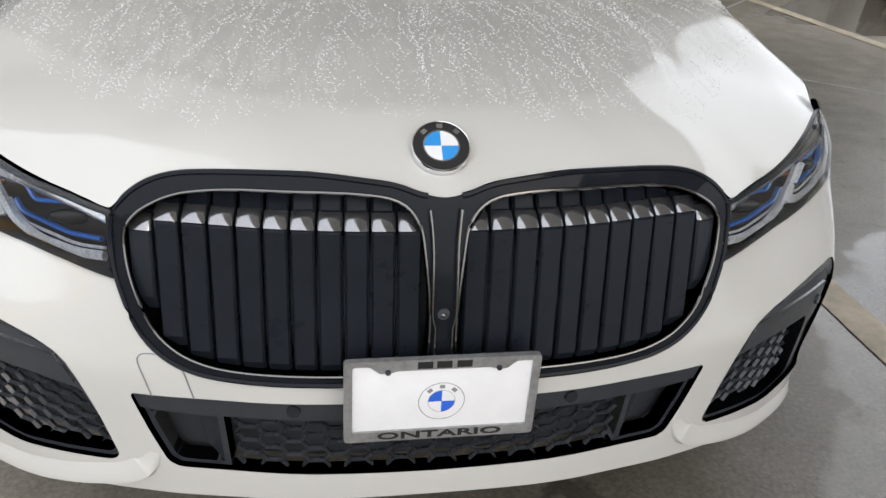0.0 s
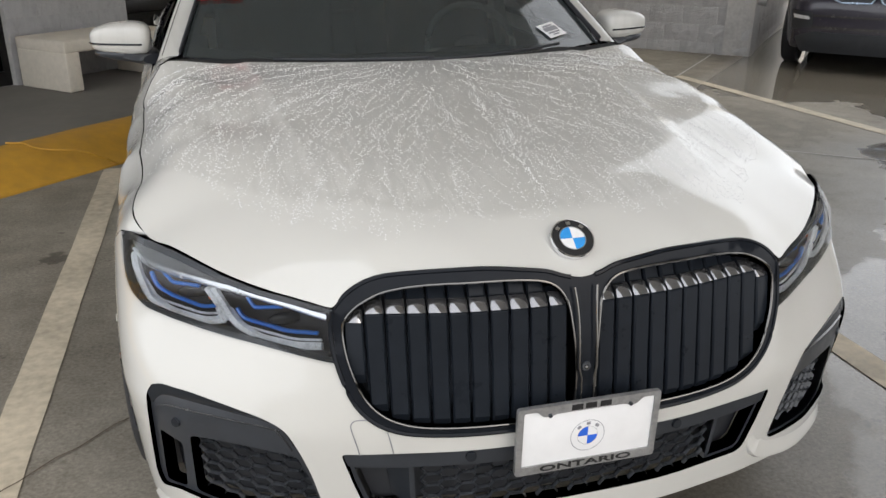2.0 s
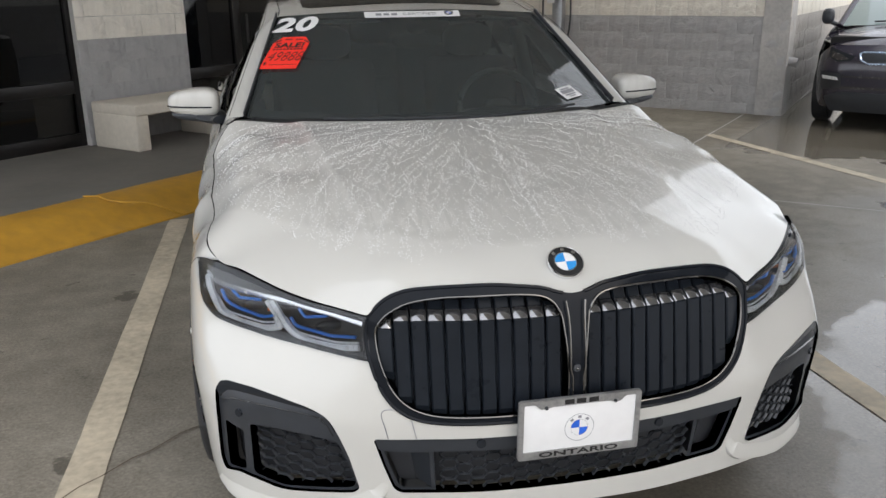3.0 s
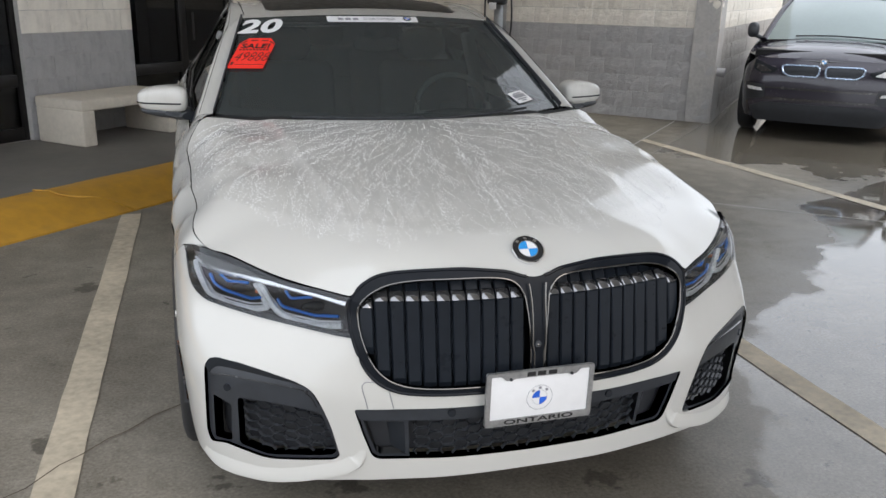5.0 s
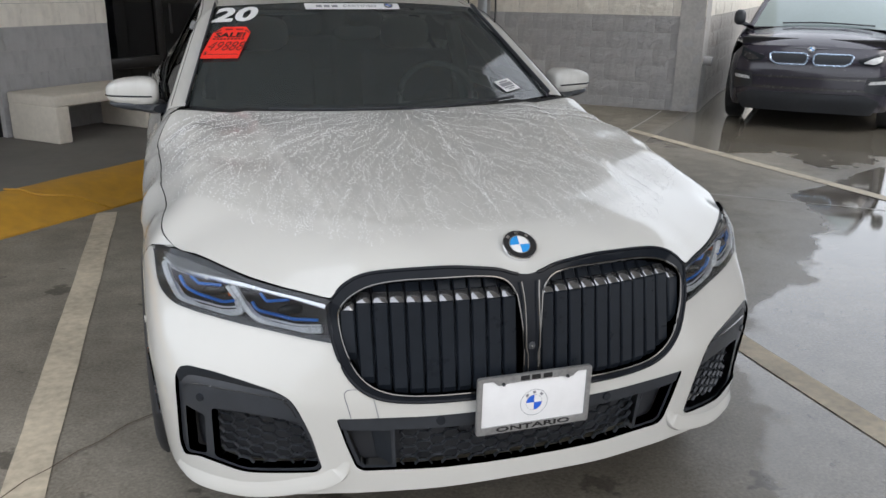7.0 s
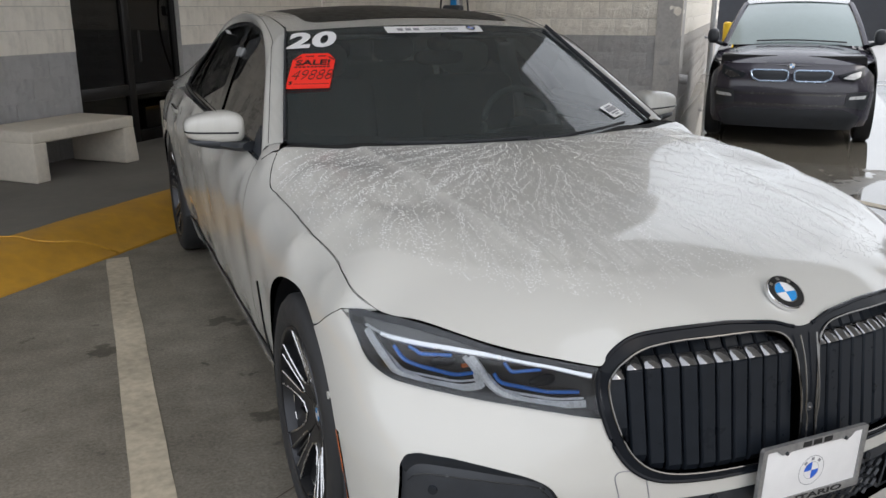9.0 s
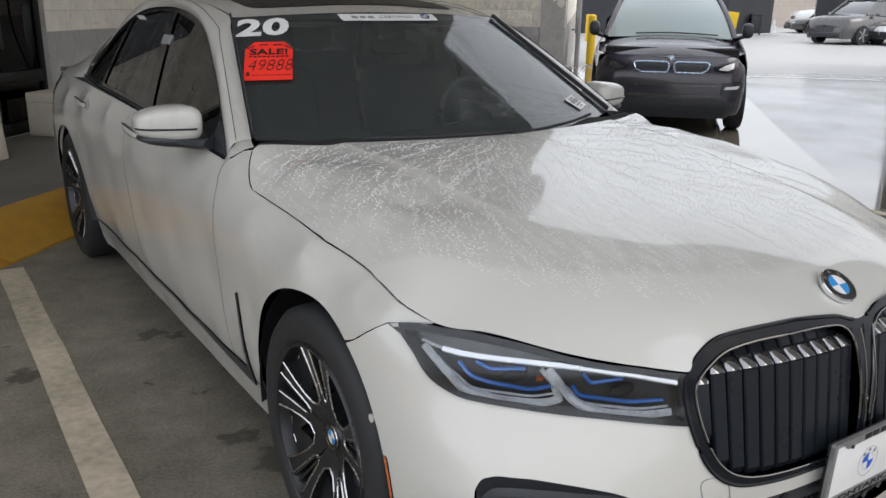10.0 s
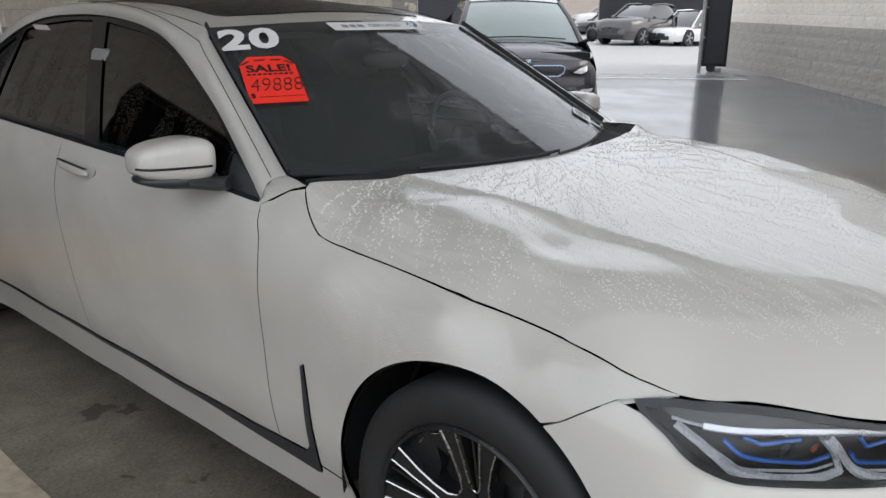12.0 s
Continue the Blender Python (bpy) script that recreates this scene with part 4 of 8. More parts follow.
def body():
    # hood
    seam = [(float(flank_x(np.array([(y, z)]))[0]), y) for y, z in spline(SEAM_Y, 4)]
    back = spline([(0.815, 1.566), (0.70, 1.520), (0.50, 1.445), (0.25, 1.395), (0.0, 1.380)], 6)
    right = [tuple(p) for p in spline(HOOD_EDGE, 5)][1:] + seam[1:] + [tuple(p) for p in back]
    loop = right + mirror2(right)[::-1]
    panel("hood", shrink_gap(loop, 0.002), hood, PAINT_HOOD, car, step=0.015, depth=0.010, label="hood dotted with rain beads and runs, their glints in its colour")
    # front bumper
    half = [(nose_s(x, z), z) for x, z in KIDNEY[::-1] if z < 0.640]
    half += [(nose_s(x, z), z) for x, z in [tuple(p) for p in spline(LAMP_LOW[::-1], 4)]]
    half += [(nose_sy(y, z), z) for y, z in BUMPER_SEAM[:-1]]
    half += [(nose_sy(y, z), z) for y, z in arc(ARCH_F, ARCH, 120.5, 190, 20)]
    half += [(nose_sy(0.51, 0.24), 0.24), (nose_sy(0.47, 0.195), 0.195), (nose_sy(0.40, 0.190), 0.190), (nose_s(0.80, 0.193), 0.193), (nose_s(0.72, 0.190), 0.190), (nose_s(0.62, 0.208), 0.208), (nose_s(0.50, 0.220), 0.220), (nose_s(0.3, 0.220), 0.220), (0.0, 0.223)]
    loop = half + mirror2(half)[::-1][1:-1]
    low = [(nose_s(x, z), z) for x, z in [(0.0, 0.445), (0.30, 0.447), (0.496, 0.450), (0.472, 0.37), (0.448, 0.302), (0.430, 0.290), (0.20, 0.285), (0.0, 0.283)]]
    low = rounded(low[:-1], [0, 0, 0.012, 0, 0.02, 0.02, 0]) + [low[-1]]
    low = low + mirror2(low)[::-1][1:-1]
    side = rounded([(nose_s(x, z), z) for x, z in INTAKE], INTAKE_R)
    panel("bumper", loop, nose, PAINT, car, holes=[low, side, mirror2(side)], step=0.024, depth=0.03)
    for s in (1, -1):
        f = flank(s)
        fender = spline(SEAM_Y, 4) + [(1.60, 1.0), (1.64, 0.975)] + spline(DOOR_A, 4) + [(1.50, 0.318), (1.42, 0.308), (1.325, 0.302)] + arc(ARCH_F, ARCH, -8, 119.5, 30) + [(y + 0.0008, z + 0.0008) for y, z in BUMPER_SEAM[::-1][1:]]
        panel("fender", shrink_gap(fender, 0.0014), f, PAINT_WET, car, step=0.035)
        fdoor = spline(DOOR_A, 3)[::-1] + [(2.0, 0.979), (2.4, 0.992)] + spline(DOOR_B, 3)
        panel("front_door", shrink_gap([(p[0] + 0.0, p[1]) for p in fdoor], 0.0016), f, PAINT_WET, car, step=0.04)
        rdoor = spline(DOOR_B, 3)[::-1] + [(3.0, 1.006), (3.4, 1.013), (3.72, 1.017), (3.80, 0.93), (3.80, 0.80), (3.77, 0.64)] + arc(HUB_R, ARCH + 0.012, 131, 186, 12) + [(3.70, 0.312)]
        panel("rear_door", shrink_gap(rdoor, 0.0016), f, PAINT_WET, car, step=0.04)
        quarter = [(3.72, 1.017), (3.80, 0.93), (3.80, 0.80), (3.77, 0.64)] + arc(HUB_R, ARCH, 131, -8, 30) + [(4.55, 0.25), (5.04, 0.27), (5.05, 0.5), (5.05, 0.97), (4.7, 1.0), (4.3, 1.005), (4.0, 1.012)]
        panel("rear_quarter", shrink_gap(quarter, 0.002), f, PAINT_WET, car, step=0.05)
        sill = [(1.325, 0.299), (1.45, 0.303), (2.5, 0.306), (3.72, 0.308)] + arc(HUB_R, ARCH, 187, 202, 5) + [(3.73, 0.162), (1.33, 0.162)] + arc(ARCH_F, ARCH, -22, -9, 5)
        panel("sill", sill, f, PAINT, car, step=0.04)
        # black blade behind the wheel that runs on along the sill
        blade = [(1.436, 0.604), (1.448, 0.598), (1.452, 0.365), (1.475, 0.338), (2.0, 0.328), (3.67, 0.318), (3.68, 0.311), (2.0, 0.306), (1.445, 0.282), (1.430, 0.287), (1.424, 0.38)]
        panel("sill_blade", blade, f, BLACK_SATIN, car, step=0.03, lift=0.005, depth=0.010, label="thin black trim blade")
        # dark layer under the shut lines
        under = spline(SEAM_Y[:9], 2) + [(1.50, 0.93), (1.6, 0.97), (2.4, 0.955), (3.6, 0.97), (5.0, 0.95), (5.0, 0.32), (4.5, 0.32)] + arc(HUB_R, ARCH + 0.012, 5, 182, 20) + [(3.6, 0.2), (1.35, 0.2)] + arc(ARCH_F, ARCH + 0.012, -8, 120, 20) + [(0.62, 0.77)]
        panel("inner_skin", under, f, PAINT, car, step=0.06, lift=-0.005, flange=False, label="white inner body behind the shut lines")
    # dark layer below the hood seam and round the lamps
    halfin = [(0.0, 0.074), (0.06, 0.092), (0.20, 0.104), (0.30, 0.124), (0.41, 0.143), (0.50, 0.140), (0.60, 0.208), (0.74, 0.345), (0.84, 0.50), (0.89, 0.9), (0.895, 1.3), (0.87, 1.46), (0.80, 1.60), (0.0, 1.45)]
    loop = halfin + mirror2(halfin)[::-1][1:-1]
    panel("hood_frame", loop, hood, SHADOW_GAP, car, step=0.05, lift=-0.013, flange=False, label="dark rim under the hood edge")


INTAKE = [(0.873, 0.517), (0.860, 0.541), (0.837, 0.550), (0.780, 0.548), (0.711, 0.536), (0.642, 0.520), (0.600, 0.500), (0.576, 0.451), (0.554, 0.392), (0.531, 0.300), (0.545, 0.286), (0.722, 0.263), (0.795, 0.281), (0.830, 0.286), (0.869, 0.269), (0.878, 0.30)]
INTAKE_R = [0.01, 0.01, 0.01, 0.02, 0.02, 0.03, 0.03, 0.02, 0.02, 0.015, 0.012, 0.03, 0.02, 0.015, 0.012, 0.02]

# ---- roof, pillars and glass ----
def ws_low(a):
    return np.array([0.775 * a, 1.385 + 0.315 * abs(a) ** 1.9, 1.008 + 0.008 * a * a])


def ws_high(a):
    return np.array([0.611 * a, 2.215 + 0.104 * a * a, 1.402 - 0.024 * a * a])


def screen(Q):
    """Windshield: a across from -1 to 1, b up from 0 to 1."""
    out = []
    for a, b in np.asarray(Q, float):
        p = ws_low(a) * (1 - b) + ws_high(a) * b
        p = p + np.array([0, -0.35, 0.94]) * 0.005 * math.sin(math.pi * min(1, max(0, b))) * (1 - 0.4 * a * a)
        out.append(p)
    return np.array(out)


ROOF = {0.0: [(2.215, 1.402), (2.35, 1.424), (2.6, 1.456), (3.0, 1.480), (3.4, 1.470), (3.8, 1.415), (4.05, 1.355)],
        0.35: [(2.25, 1.394), (2.45, 1.424), (2.8, 1.460), (3.3, 1.460), (3.8, 1.402)],
        0.58: [(2.31, 1.380), (2.6, 1.424), (2.9, 1.444), (3.3, 1.438), (3.7, 1.388), (4.0, 1.308)]}
roof_z = thin_plate([(s * x, y) for x, r in ROOF.items() for y, z in r for s in ((1, -1) if x else (1,))],
                    [z for x, r in ROOF.items() for y, z in r for s in ((1, -1) if x else (1,))], 1e-5)
DLO = [(1.700, 0.956), (1.80, 1.023), (2.0, 1.142), (2.2, 1.238), (2.4, 1.320), (2.6, 1.372), (2.9, 1.402), (3.2, 1.404), (3.5, 1.378), (3.75, 1.285), (3.95, 1.13), (4.06, 1.028)]


def cabin_x(y, z):
    """Half width of the side glass."""
    belt = np.interp(y, [1.6, 1.9, 2.6, 3.6, 4.1], [0.862, 0.878, 0.902, 0.895, 0.868])
    t = (z - 0.96)
    return belt - 0.50 * t - 0.20 * t * t


def greenhouse():
    # windshield with a dark band all round it
    loop = [(a, 0.0) for a in np.linspace(-1, 1, 21)] + [(a, 1.0) for a in np.linspace(1, -1, 21)]
    panel("windshield", loop, screen, WINDSHIELD, car, step=0.06, depth=0.0, flange=False, centre=(0, 2.6, 0.6), label="curved clear windshield")
    inner = rounded([(-0.955, 0.075), (0.955, 0.075), (0.945, 0.955), (-0.945, 0.955)], 0.06)
    panel("windshield_band", loop, screen, BLACK_MATT, car, holes=[inner], step=0.06, depth=0, lift=-0.006, flange=False, centre=(0, 2.6, 0.6), label="black printed edge of the windshield")
    # cowl with wiper arms
    rows = []
    for dy, dz in ((-0.012, -0.012), (0.02, -0.02), (0.05, -0.004)):
        rows.append([tuple(ws_low(a) + np.array([0, dy, dz - 0.018 * a ** 8])) for a in np.linspace(-0.945, 0.945, 25)])
    strip("cowl", rows, BLACK_MATT, car, "black cowl under the windshield")
    for a0, a1, b1 in ((-0.62, 0.05, 0.018), (0.02, 0.72, 0.022)):
        path = [tuple(screen([(a0 + (a1 - a0) * t, 0.005 + b1 * t)])[0] + np.array([0, -0.012, 0.010])) for t in np.linspace(0, 1, 8)]
        mesh_ob("wiper", *tube_mesh(path, (0.004, 0.006), 6), BLACK_MATT, car, "black wiper arm")
    # roof skin
    def roof(Q):
        Q = np.asarray(Q, float)
        return np.stack([Q[:, 0], Q[:, 1], roof_z(Q)], 1)
    right = [(0.611 * a, 2.215 + 0.104 * a * a) for a in np.linspace(0, 1, 10)] + [tuple(p) for p in spline([(0.598, 2.4), (0.60, 2.8), (0.59, 3.3), (0.56, 3.8), (0.53, 4.0)], 3)] + [(0.3, 4.04), (0.0, 4.05)]
    loop = right + mirror2(right)[::-1][1:-1]
    hole_r = [(0.0, 2.385), (0.30, 2.395), (0.46, 2.43), (0.49, 2.48), (0.49, 3.5), (0.46, 3.55), (0.0, 3.57)]
    hole = hole_r + mirror2(hole_r)[::-1][1:-1]
    panel("roof", loop, roof, PAINT_WET, car, holes=[hole], step=0.05)
    panel("sunroof", hole, roof, SUNROOF, car, step=0.06, lift=0.003, depth=0.01, label="black glass panoramic sunroof with rain drops")
    tail = [[(x, y, z) for x in np.linspace(-0.50 - k * 0.06, 0.50 + k * 0.06, 9)] for k, (y, z) in enumerate([(4.05, 1.345), (4.35, 1.19), (4.60, 1.05)])]
    strip("rear_window", tail, SIDE_GLASS, car, "dark rear window")
    deck = [[(x * w, y, z - 0.02 * (x * w) ** 2) for x in np.linspace(-1, 1, 9)] for y, z, w in ((4.58, 1.05, 0.86), (4.8, 1.035, 0.84), (5.06, 1.02, 0.80), (5.12, 0.98, 0.80), (5.14, 0.7, 0.87), (5.13, 0.3, 0.85))]
    strip("boot_lid", deck, PAINT_WET, car)
    for s in (1, -1):
        upper = spline([(0.50, 4.04, 1.352), (0.55, 4.35, 1.195), (0.61, 4.60, 1.055)], 5)
        lower = spline([(0.845, 4.05, 1.020), (0.87, 4.3, 1.000), (0.865, 4.6, 0.998)], 5)
        sail = []
        for k in np.linspace(0, 1, 6):
            sail.append([(s * (a[0] * (1 - k) + b[0] * k + 0.05 * math.sin(math.pi * k)), a[1] * (1 - k) + b[1] * k, a[2] * (1 - k) + b[2] * k + 0.02 * math.sin(math.pi * k)) for a, b in zip(upper, lower)])
        strip("sail_panel", sail, PAINT_WET, car, "white rear pillar panel")
    for s in (1, -1):
        top = spline(DLO, 6)
        outer = [np.array([s * cabin_x(y, z), y, z]) for y, z in top]
        n = len(outer)
        inner = []
        for i, (y, z) in enumerate(top):
            t = i / (n - 1)
            if y < 2.10:
                b = (y - 1.70) / (2.10 - 1.70)
                q = ws_low(1.0) * (1 - b) + ws_high(1.0) * b
                q = q + np.array([0.012, 0.0, 0.0])
            else:
                k = (y - 2.10) / (4.06 - 2.10)
                yy = 2.319 + k * (4.15 - 2.319)
                xx = float(np.interp(yy, [2.319, 2.42, 2.8, 3.3, 3.8, 4.0, 4.15], [0.612, 0.605, 0.605, 0.595, 0.565, 0.54, 0.56]))
                q = np.array([xx, yy, float(roof_z(np.array([(min(xx, 0.6), min(yy, 4.05))]))[0]) - max(0, yy - 4.05) * 0.9])
            inner.append(q * np.array([s, 1, 1]))
        rows = []
        for k in np.linspace(0, 1, 7):
            row = []
            for i in range(n):
                a, b = inner[i], outer[i]
                bul = 0.030 * math.sin(math.pi * k)
                row.append(a * (1 - k) + b * k + np.array([s * 0.75, -0.2 if top[i][0] < 2.1 else 0.0, 0.66]) * bul)
            rows.append(row)
        strip("roof_rail", rows, PAINT_WET, car, "white windshield pillar and roof rail")
        foot_a = [np.array([s * float(flank_x(np.array([(y, z)]))[0]), y, z]) for y, z in ((1.557, 1.016), (1.60, 1.003), (1.645, 0.978), (1.684, 0.956))]
        foot_b = [rows[k][0] for k in (0, 2, 4, 6)]
        foot_m = [(a + b) / 2 + np.array([s * 0.004, 0, 0.004]) for a, b in zip(foot_a, foot_b)]
        strip("pillar_foot", [foot_a, foot_m, foot_b], PAINT_WET, car, "white foot of the windshield pillar")
        gut = [(p * 1.0 + np.array([s * 0.006, 0, 0.006])) for p in rows[2]]
        mesh_ob("rail_seam", *tube_mesh([tuple(p) for p in gut[:40]], 0.0013, 5), SHADOW_GAP, car, "dark seam along the pillar")
        # windshield side trim
        edge = [tuple((ws_low(1.0) * (1 - b) + ws_high(1.0) * b + np.array([0.006, -0.004, 0.012])) * np.array([s, 1, 1])) for b in np.linspace(0, 1, 16)]
        mesh_ob("windshield_trim", *tube_mesh(edge, (0.004, 0.010), 6), BLACK_MATT, car, "black strip beside the windshield")

        def side(Q):
            Q = np.asarray(Q, float)
            return np.stack([s * (cabin_x(Q[:, 0], Q[:, 1]) - 0.008), Q[:, 0], Q[:, 1]], 1)
        low = [(4.06, 1.028), (3.6, 1.018), (2.6, 0.999), (2.2, 0.988), (1.70, 0.956)]
        loop = [tuple(p) for p in top] + [tuple(p) for p in low[1:-1]]
        fr = rounded([(1.90, 0.992), (2.60, 1.014), (2.92, 1.384), (2.6, 1.353), (2.40, 1.301), (2.2, 1.220), (2.0, 1.124), (1.885, 1.050)], 0.015)
        rr = rounded([(2.71, 1.016), (3.55, 1.034), (3.58, 1.338), (3.45, 1.362), (3.2, 1.384), (3.03, 1.386)], 0.015)
        rq = rounded([(3.60, 1.036), (4.0, 1.046), (3.93, 1.112), (3.75, 1.252), (3.63, 1.312)], 0.015)
        panel("window_frame", loop, side, TINTED_PANEL, car, holes=[fr, rr, rq], step=0.05, depth=0.012, centre=(0, 2.8, 1.0), label="gloss black window surround")
        for h, nm in ((fr, "front_window"), (rr, "rear_door_window"), (rq, "quarter_window")):
            panel(nm, h, side, SIDE_GLASS, car, step=0.06, lift=-0.006, depth=0, flange=False, centre=(0, 2.8, 1.0), label="dark tinted side glass with rain drops")
        belt = [(s * (cabin_x(y, z) + 0.003), y, z) for y, z in [tuple(p) for p in spline([(1.70, 0.956), (2.2, 0.986), (2.6, 0.997), (3.2, 1.009), (3.6, 1.016), (4.06, 1.026)], 6)]]
        mesh_ob("belt_trim", *tube_mesh(belt, (0.006, 0.011), 6), BLACK_GLOSS, car, "black belt moulding")


body()
greenhouse()


def wheel(y, s):
    """Twenty-inch alloy wheel with five pairs of spokes and a low tyre."""
    w = new("wheel")
    w.parent = car
    w.location = (s * 0.845, y, HUB_Z)
    tagged(w, "dark grey alloy wheel with bright cut edges and black tyre")
    R, r = HUB_Z, 0.262

    def ring(prof, segs=64):
        verts, faces = [], []
        m = len(prof)
        for i in range(segs):
            a = 2 * math.pi * i / segs
            for x, q in prof:
                verts.append((s * x, q * math.cos(a), q * math.sin(a)))
        for i in range(segs):
            for j in range(m - 1):
                k = (i + 1) % segs
                faces.append((i * m + j, k * m + j, k * m + j + 1, i * m + j + 1))
        return verts, faces
    mesh_ob("tyre", *ring([(-0.12, r - 0.01), (-0.125, r + 0.03), (-0.115, R - 0.02), (-0.10, R - 0.003), (-0.05, R), (0.05, R), (0.088, R - 0.003), (0.104, R - 0.018), (0.113, R - 0.045), (0.112, r + 0.02), (0.104, r + 0.004), (0.10, r - 0.002)]), RUBBER, w, "black tyre with worn sidewall")
    mesh_ob("rim", *ring([(0.10, r + 0.001), (0.106, r - 0.003), (0.104, r - 0.010), (0.085, r - 0.016), (0.03, r - 0.022), (-0.11, r - 0.012)]), WHEEL_DARK, w)
    mesh_ob("rim_lip", *ring([(0.106, r - 0.001), (0.110, r - 0.005), (0.106, r - 0.012)]), WHEEL_DARK, w, "dark rim lip")
    bm = bmesh.new()
    bmesh.ops.create_cone(bm, cap_ends=True, segments=40, radius1=0.175, radius2=0.175, depth=0.03, matrix=pose(s * -0.02, 0, 0, 0, 90, 0))
    part("brake_disc", bm, STEEL, w, "grey steel brake disc")
    bm = box(bmesh.new(), (s * 0.0 - 0.05, -0.17, -0.10), (s * 0.0 + 0.03, -0.09, 0.10), 0.02)
    part("brake_caliper", bm, BLACK_MATT, w)

    def plate(pts, x0, x1):
        n = len(pts)
        verts = [(s * x0, a, b) for a, b in pts] + [(s * (x1(a, b) if callable(x1) else x1), a, b) for a, b in pts]
        faces = [tuple(range(n)), tuple(range(2 * n - 1, n - 1, -1))] + [(i, (i + 1) % n, n + (i + 1) % n, n + i) for i in range(n)]
        return verts, faces

    def face_x(a, b):
        return 0.046 + 0.056 * (math.hypot(a, b) / r)
    def line(pts, out=0.002, rad=0.0024):
        return tube_mesh([(s * (face_x(a, b) + out), a, b) for a, b in pts], rad, 5)
    for k in range(5):
        base = 2 * math.pi * k / 5 + 0.3

        def at(q, ang):
            return (q * math.cos(base + ang), q * math.sin(base + ang))
        for side in (-1, 1):
            # one dark blade of the pair, with its bright cut line, and the lower web beside it
            spoke = [at(0.052, side * 0.02), at(0.09, side * 0.03), at(r - 0.012, side * 0.10), at(r - 0.012, side * 0.31), at(0.14, side * 0.27), at(0.10, side * 0.40), at(0.086, side * 0.628), at(0.05, side * 0.62)]
            mesh_ob("spoke", *plate(spoke, 0.022, face_x), WHEEL_DARK, w, smooth=30)
            mesh_ob("spoke_edge", *join_meshes([line([at(r - 0.006, side * 0.315), at(0.19, side * 0.29), at(0.14, side * 0.30), at(0.105, side * 0.38), at(0.090, side * 0.628)], 0.002, 0.003)]), WHEEL_CUT, w, "bright machined spoke edge")
            mesh_ob("spoke_edge", *line([at(r - 0.008, side * 0.135), at(0.18, side * 0.125), at(0.125, side * 0.12), at(0.108, side * 0.07), at(0.104, side * 0.0)], 0.002, 0.0028), WHEEL_CUT, w, "bright machined spoke edge")
            web = [at(r - 0.012, side * 0.30), at(r - 0.012, side * 0.64), at(0.21, side * 0.64), at(0.165, side * 0.50), at(0.15, side * 0.28)]
            mesh_ob("spoke_web", *plate(web, 0.03, lambda a, b: face_x(a, b) - 0.026), WHEEL_DARK, w, smooth=30)
            mesh_ob("web_tick", *line([at(0.232, side * 0.46), at(0.236, side * 0.56)], -0.022, 0.002), WHEEL_CUT, w, "short bright rib")
        mesh_ob("centre_rib", *plate([at(0.11, -0.035), at(r - 0.012, 0.01), at(r - 0.012, 0.035), at(0.11, 0.035)], 0.05, lambda a, b: face_x(a, b) - 0.006), WHEEL_DARK, w, smooth=30)
        mesh_ob("rim_cut", *line([at(r - 0.004, a) for a in np.linspace(-0.33, 0.33, 9)], 0.0035, 0.0026), WHEEL_CUT, w, "bright cut of the rim edge")
    mesh_ob("hub", *ring([(0.02, 0.085), (0.048, 0.078), (0.058, 0.062), (0.054, 0.045), (0.050, 0.040), (0.050, 0.0)], 32), WHEEL_DARK, w)
    badge(w, pose(s * 0.055, 0, 0, 90, 0, 90 * s), 0.034)
    return w


def badge(parent, m, r, ring_mat=None, blue=None):
    """Round badge in quarters of blue and white inside a dark ring."""
    holder = new("badge")
    holder.parent = parent
    holder.matrix_basis = m
    tagged(holder, "round badge, blue and white quarters in a dark ring")

    def disc(r0, r1, z0, a0, a1, z1=None, segs=16):
        z1 = z0 if z1 is None else z1
        verts, faces = [], []
        for i in range(segs + 1):
            a = a0 + (a1 - a0) * i / segs
            verts += [(r0 * math.cos(a), r0 * math.sin(a), z0), (r1 * math.cos(a), r1 * math.sin(a), z1)]
        for i in range(segs):
            faces.append((2 * i, 2 * i + 1, 2 * i + 3, 2 * i + 2))
        return verts, faces
    T = 2 * math.pi
    mesh_ob("badge_ring", *disc(r * 0.60, r * 0.96, 0.004, 0, T, segs=48), ring_mat or INK, holder, smooth=0)
    mesh_ob("badge_rim", *join_meshes([disc(r * 0.945, r * 0.975, 0.0052, 0, T, 0.0056, 48), disc(r * 0.975, r, 0.0056, 0, T, 0.003, 48), disc(r, r * 1.005, 0.003, 0, T, -0.006, 48), disc(r * 0.58, r * 0.62, 0.0046, 0, T, segs=48)]), CHROME, holder, "thin silver rim")
    for k in range(4):
        mesh_ob("badge_quarter", *disc(0.0, r * 0.585, 0.0044, k * T / 4, (k + 1) * T / 4), (blue or BLUE) if k % 2 else WHITE_ENAMEL, holder, "blue quarter" if k % 2 else "white quarter", smooth=0)
    # the raised marks on the ring, as plain bars
    for a in (135, 90, 45):
        t = radians(a)
        c = (r * 0.78 * math.cos(t), r * 0.78 * math.sin(t), 0.0048)
        bm = box(bmesh.new(), (-r * 0.10, -r * 0.085, 0), (r * 0.10, r * 0.085, 0.0006), 0.0, 2, Matrix.Translation(c) @ pose(0, 0, 0, 0, 0, a - 90))
        part("badge_mark", bm, CHROME, holder, "silver bar on the ring", smooth=0)
    return holder


for yy in (HUB_F, HUB_R):
    for ss in (-1, 1):
        wheel(yy, ss)


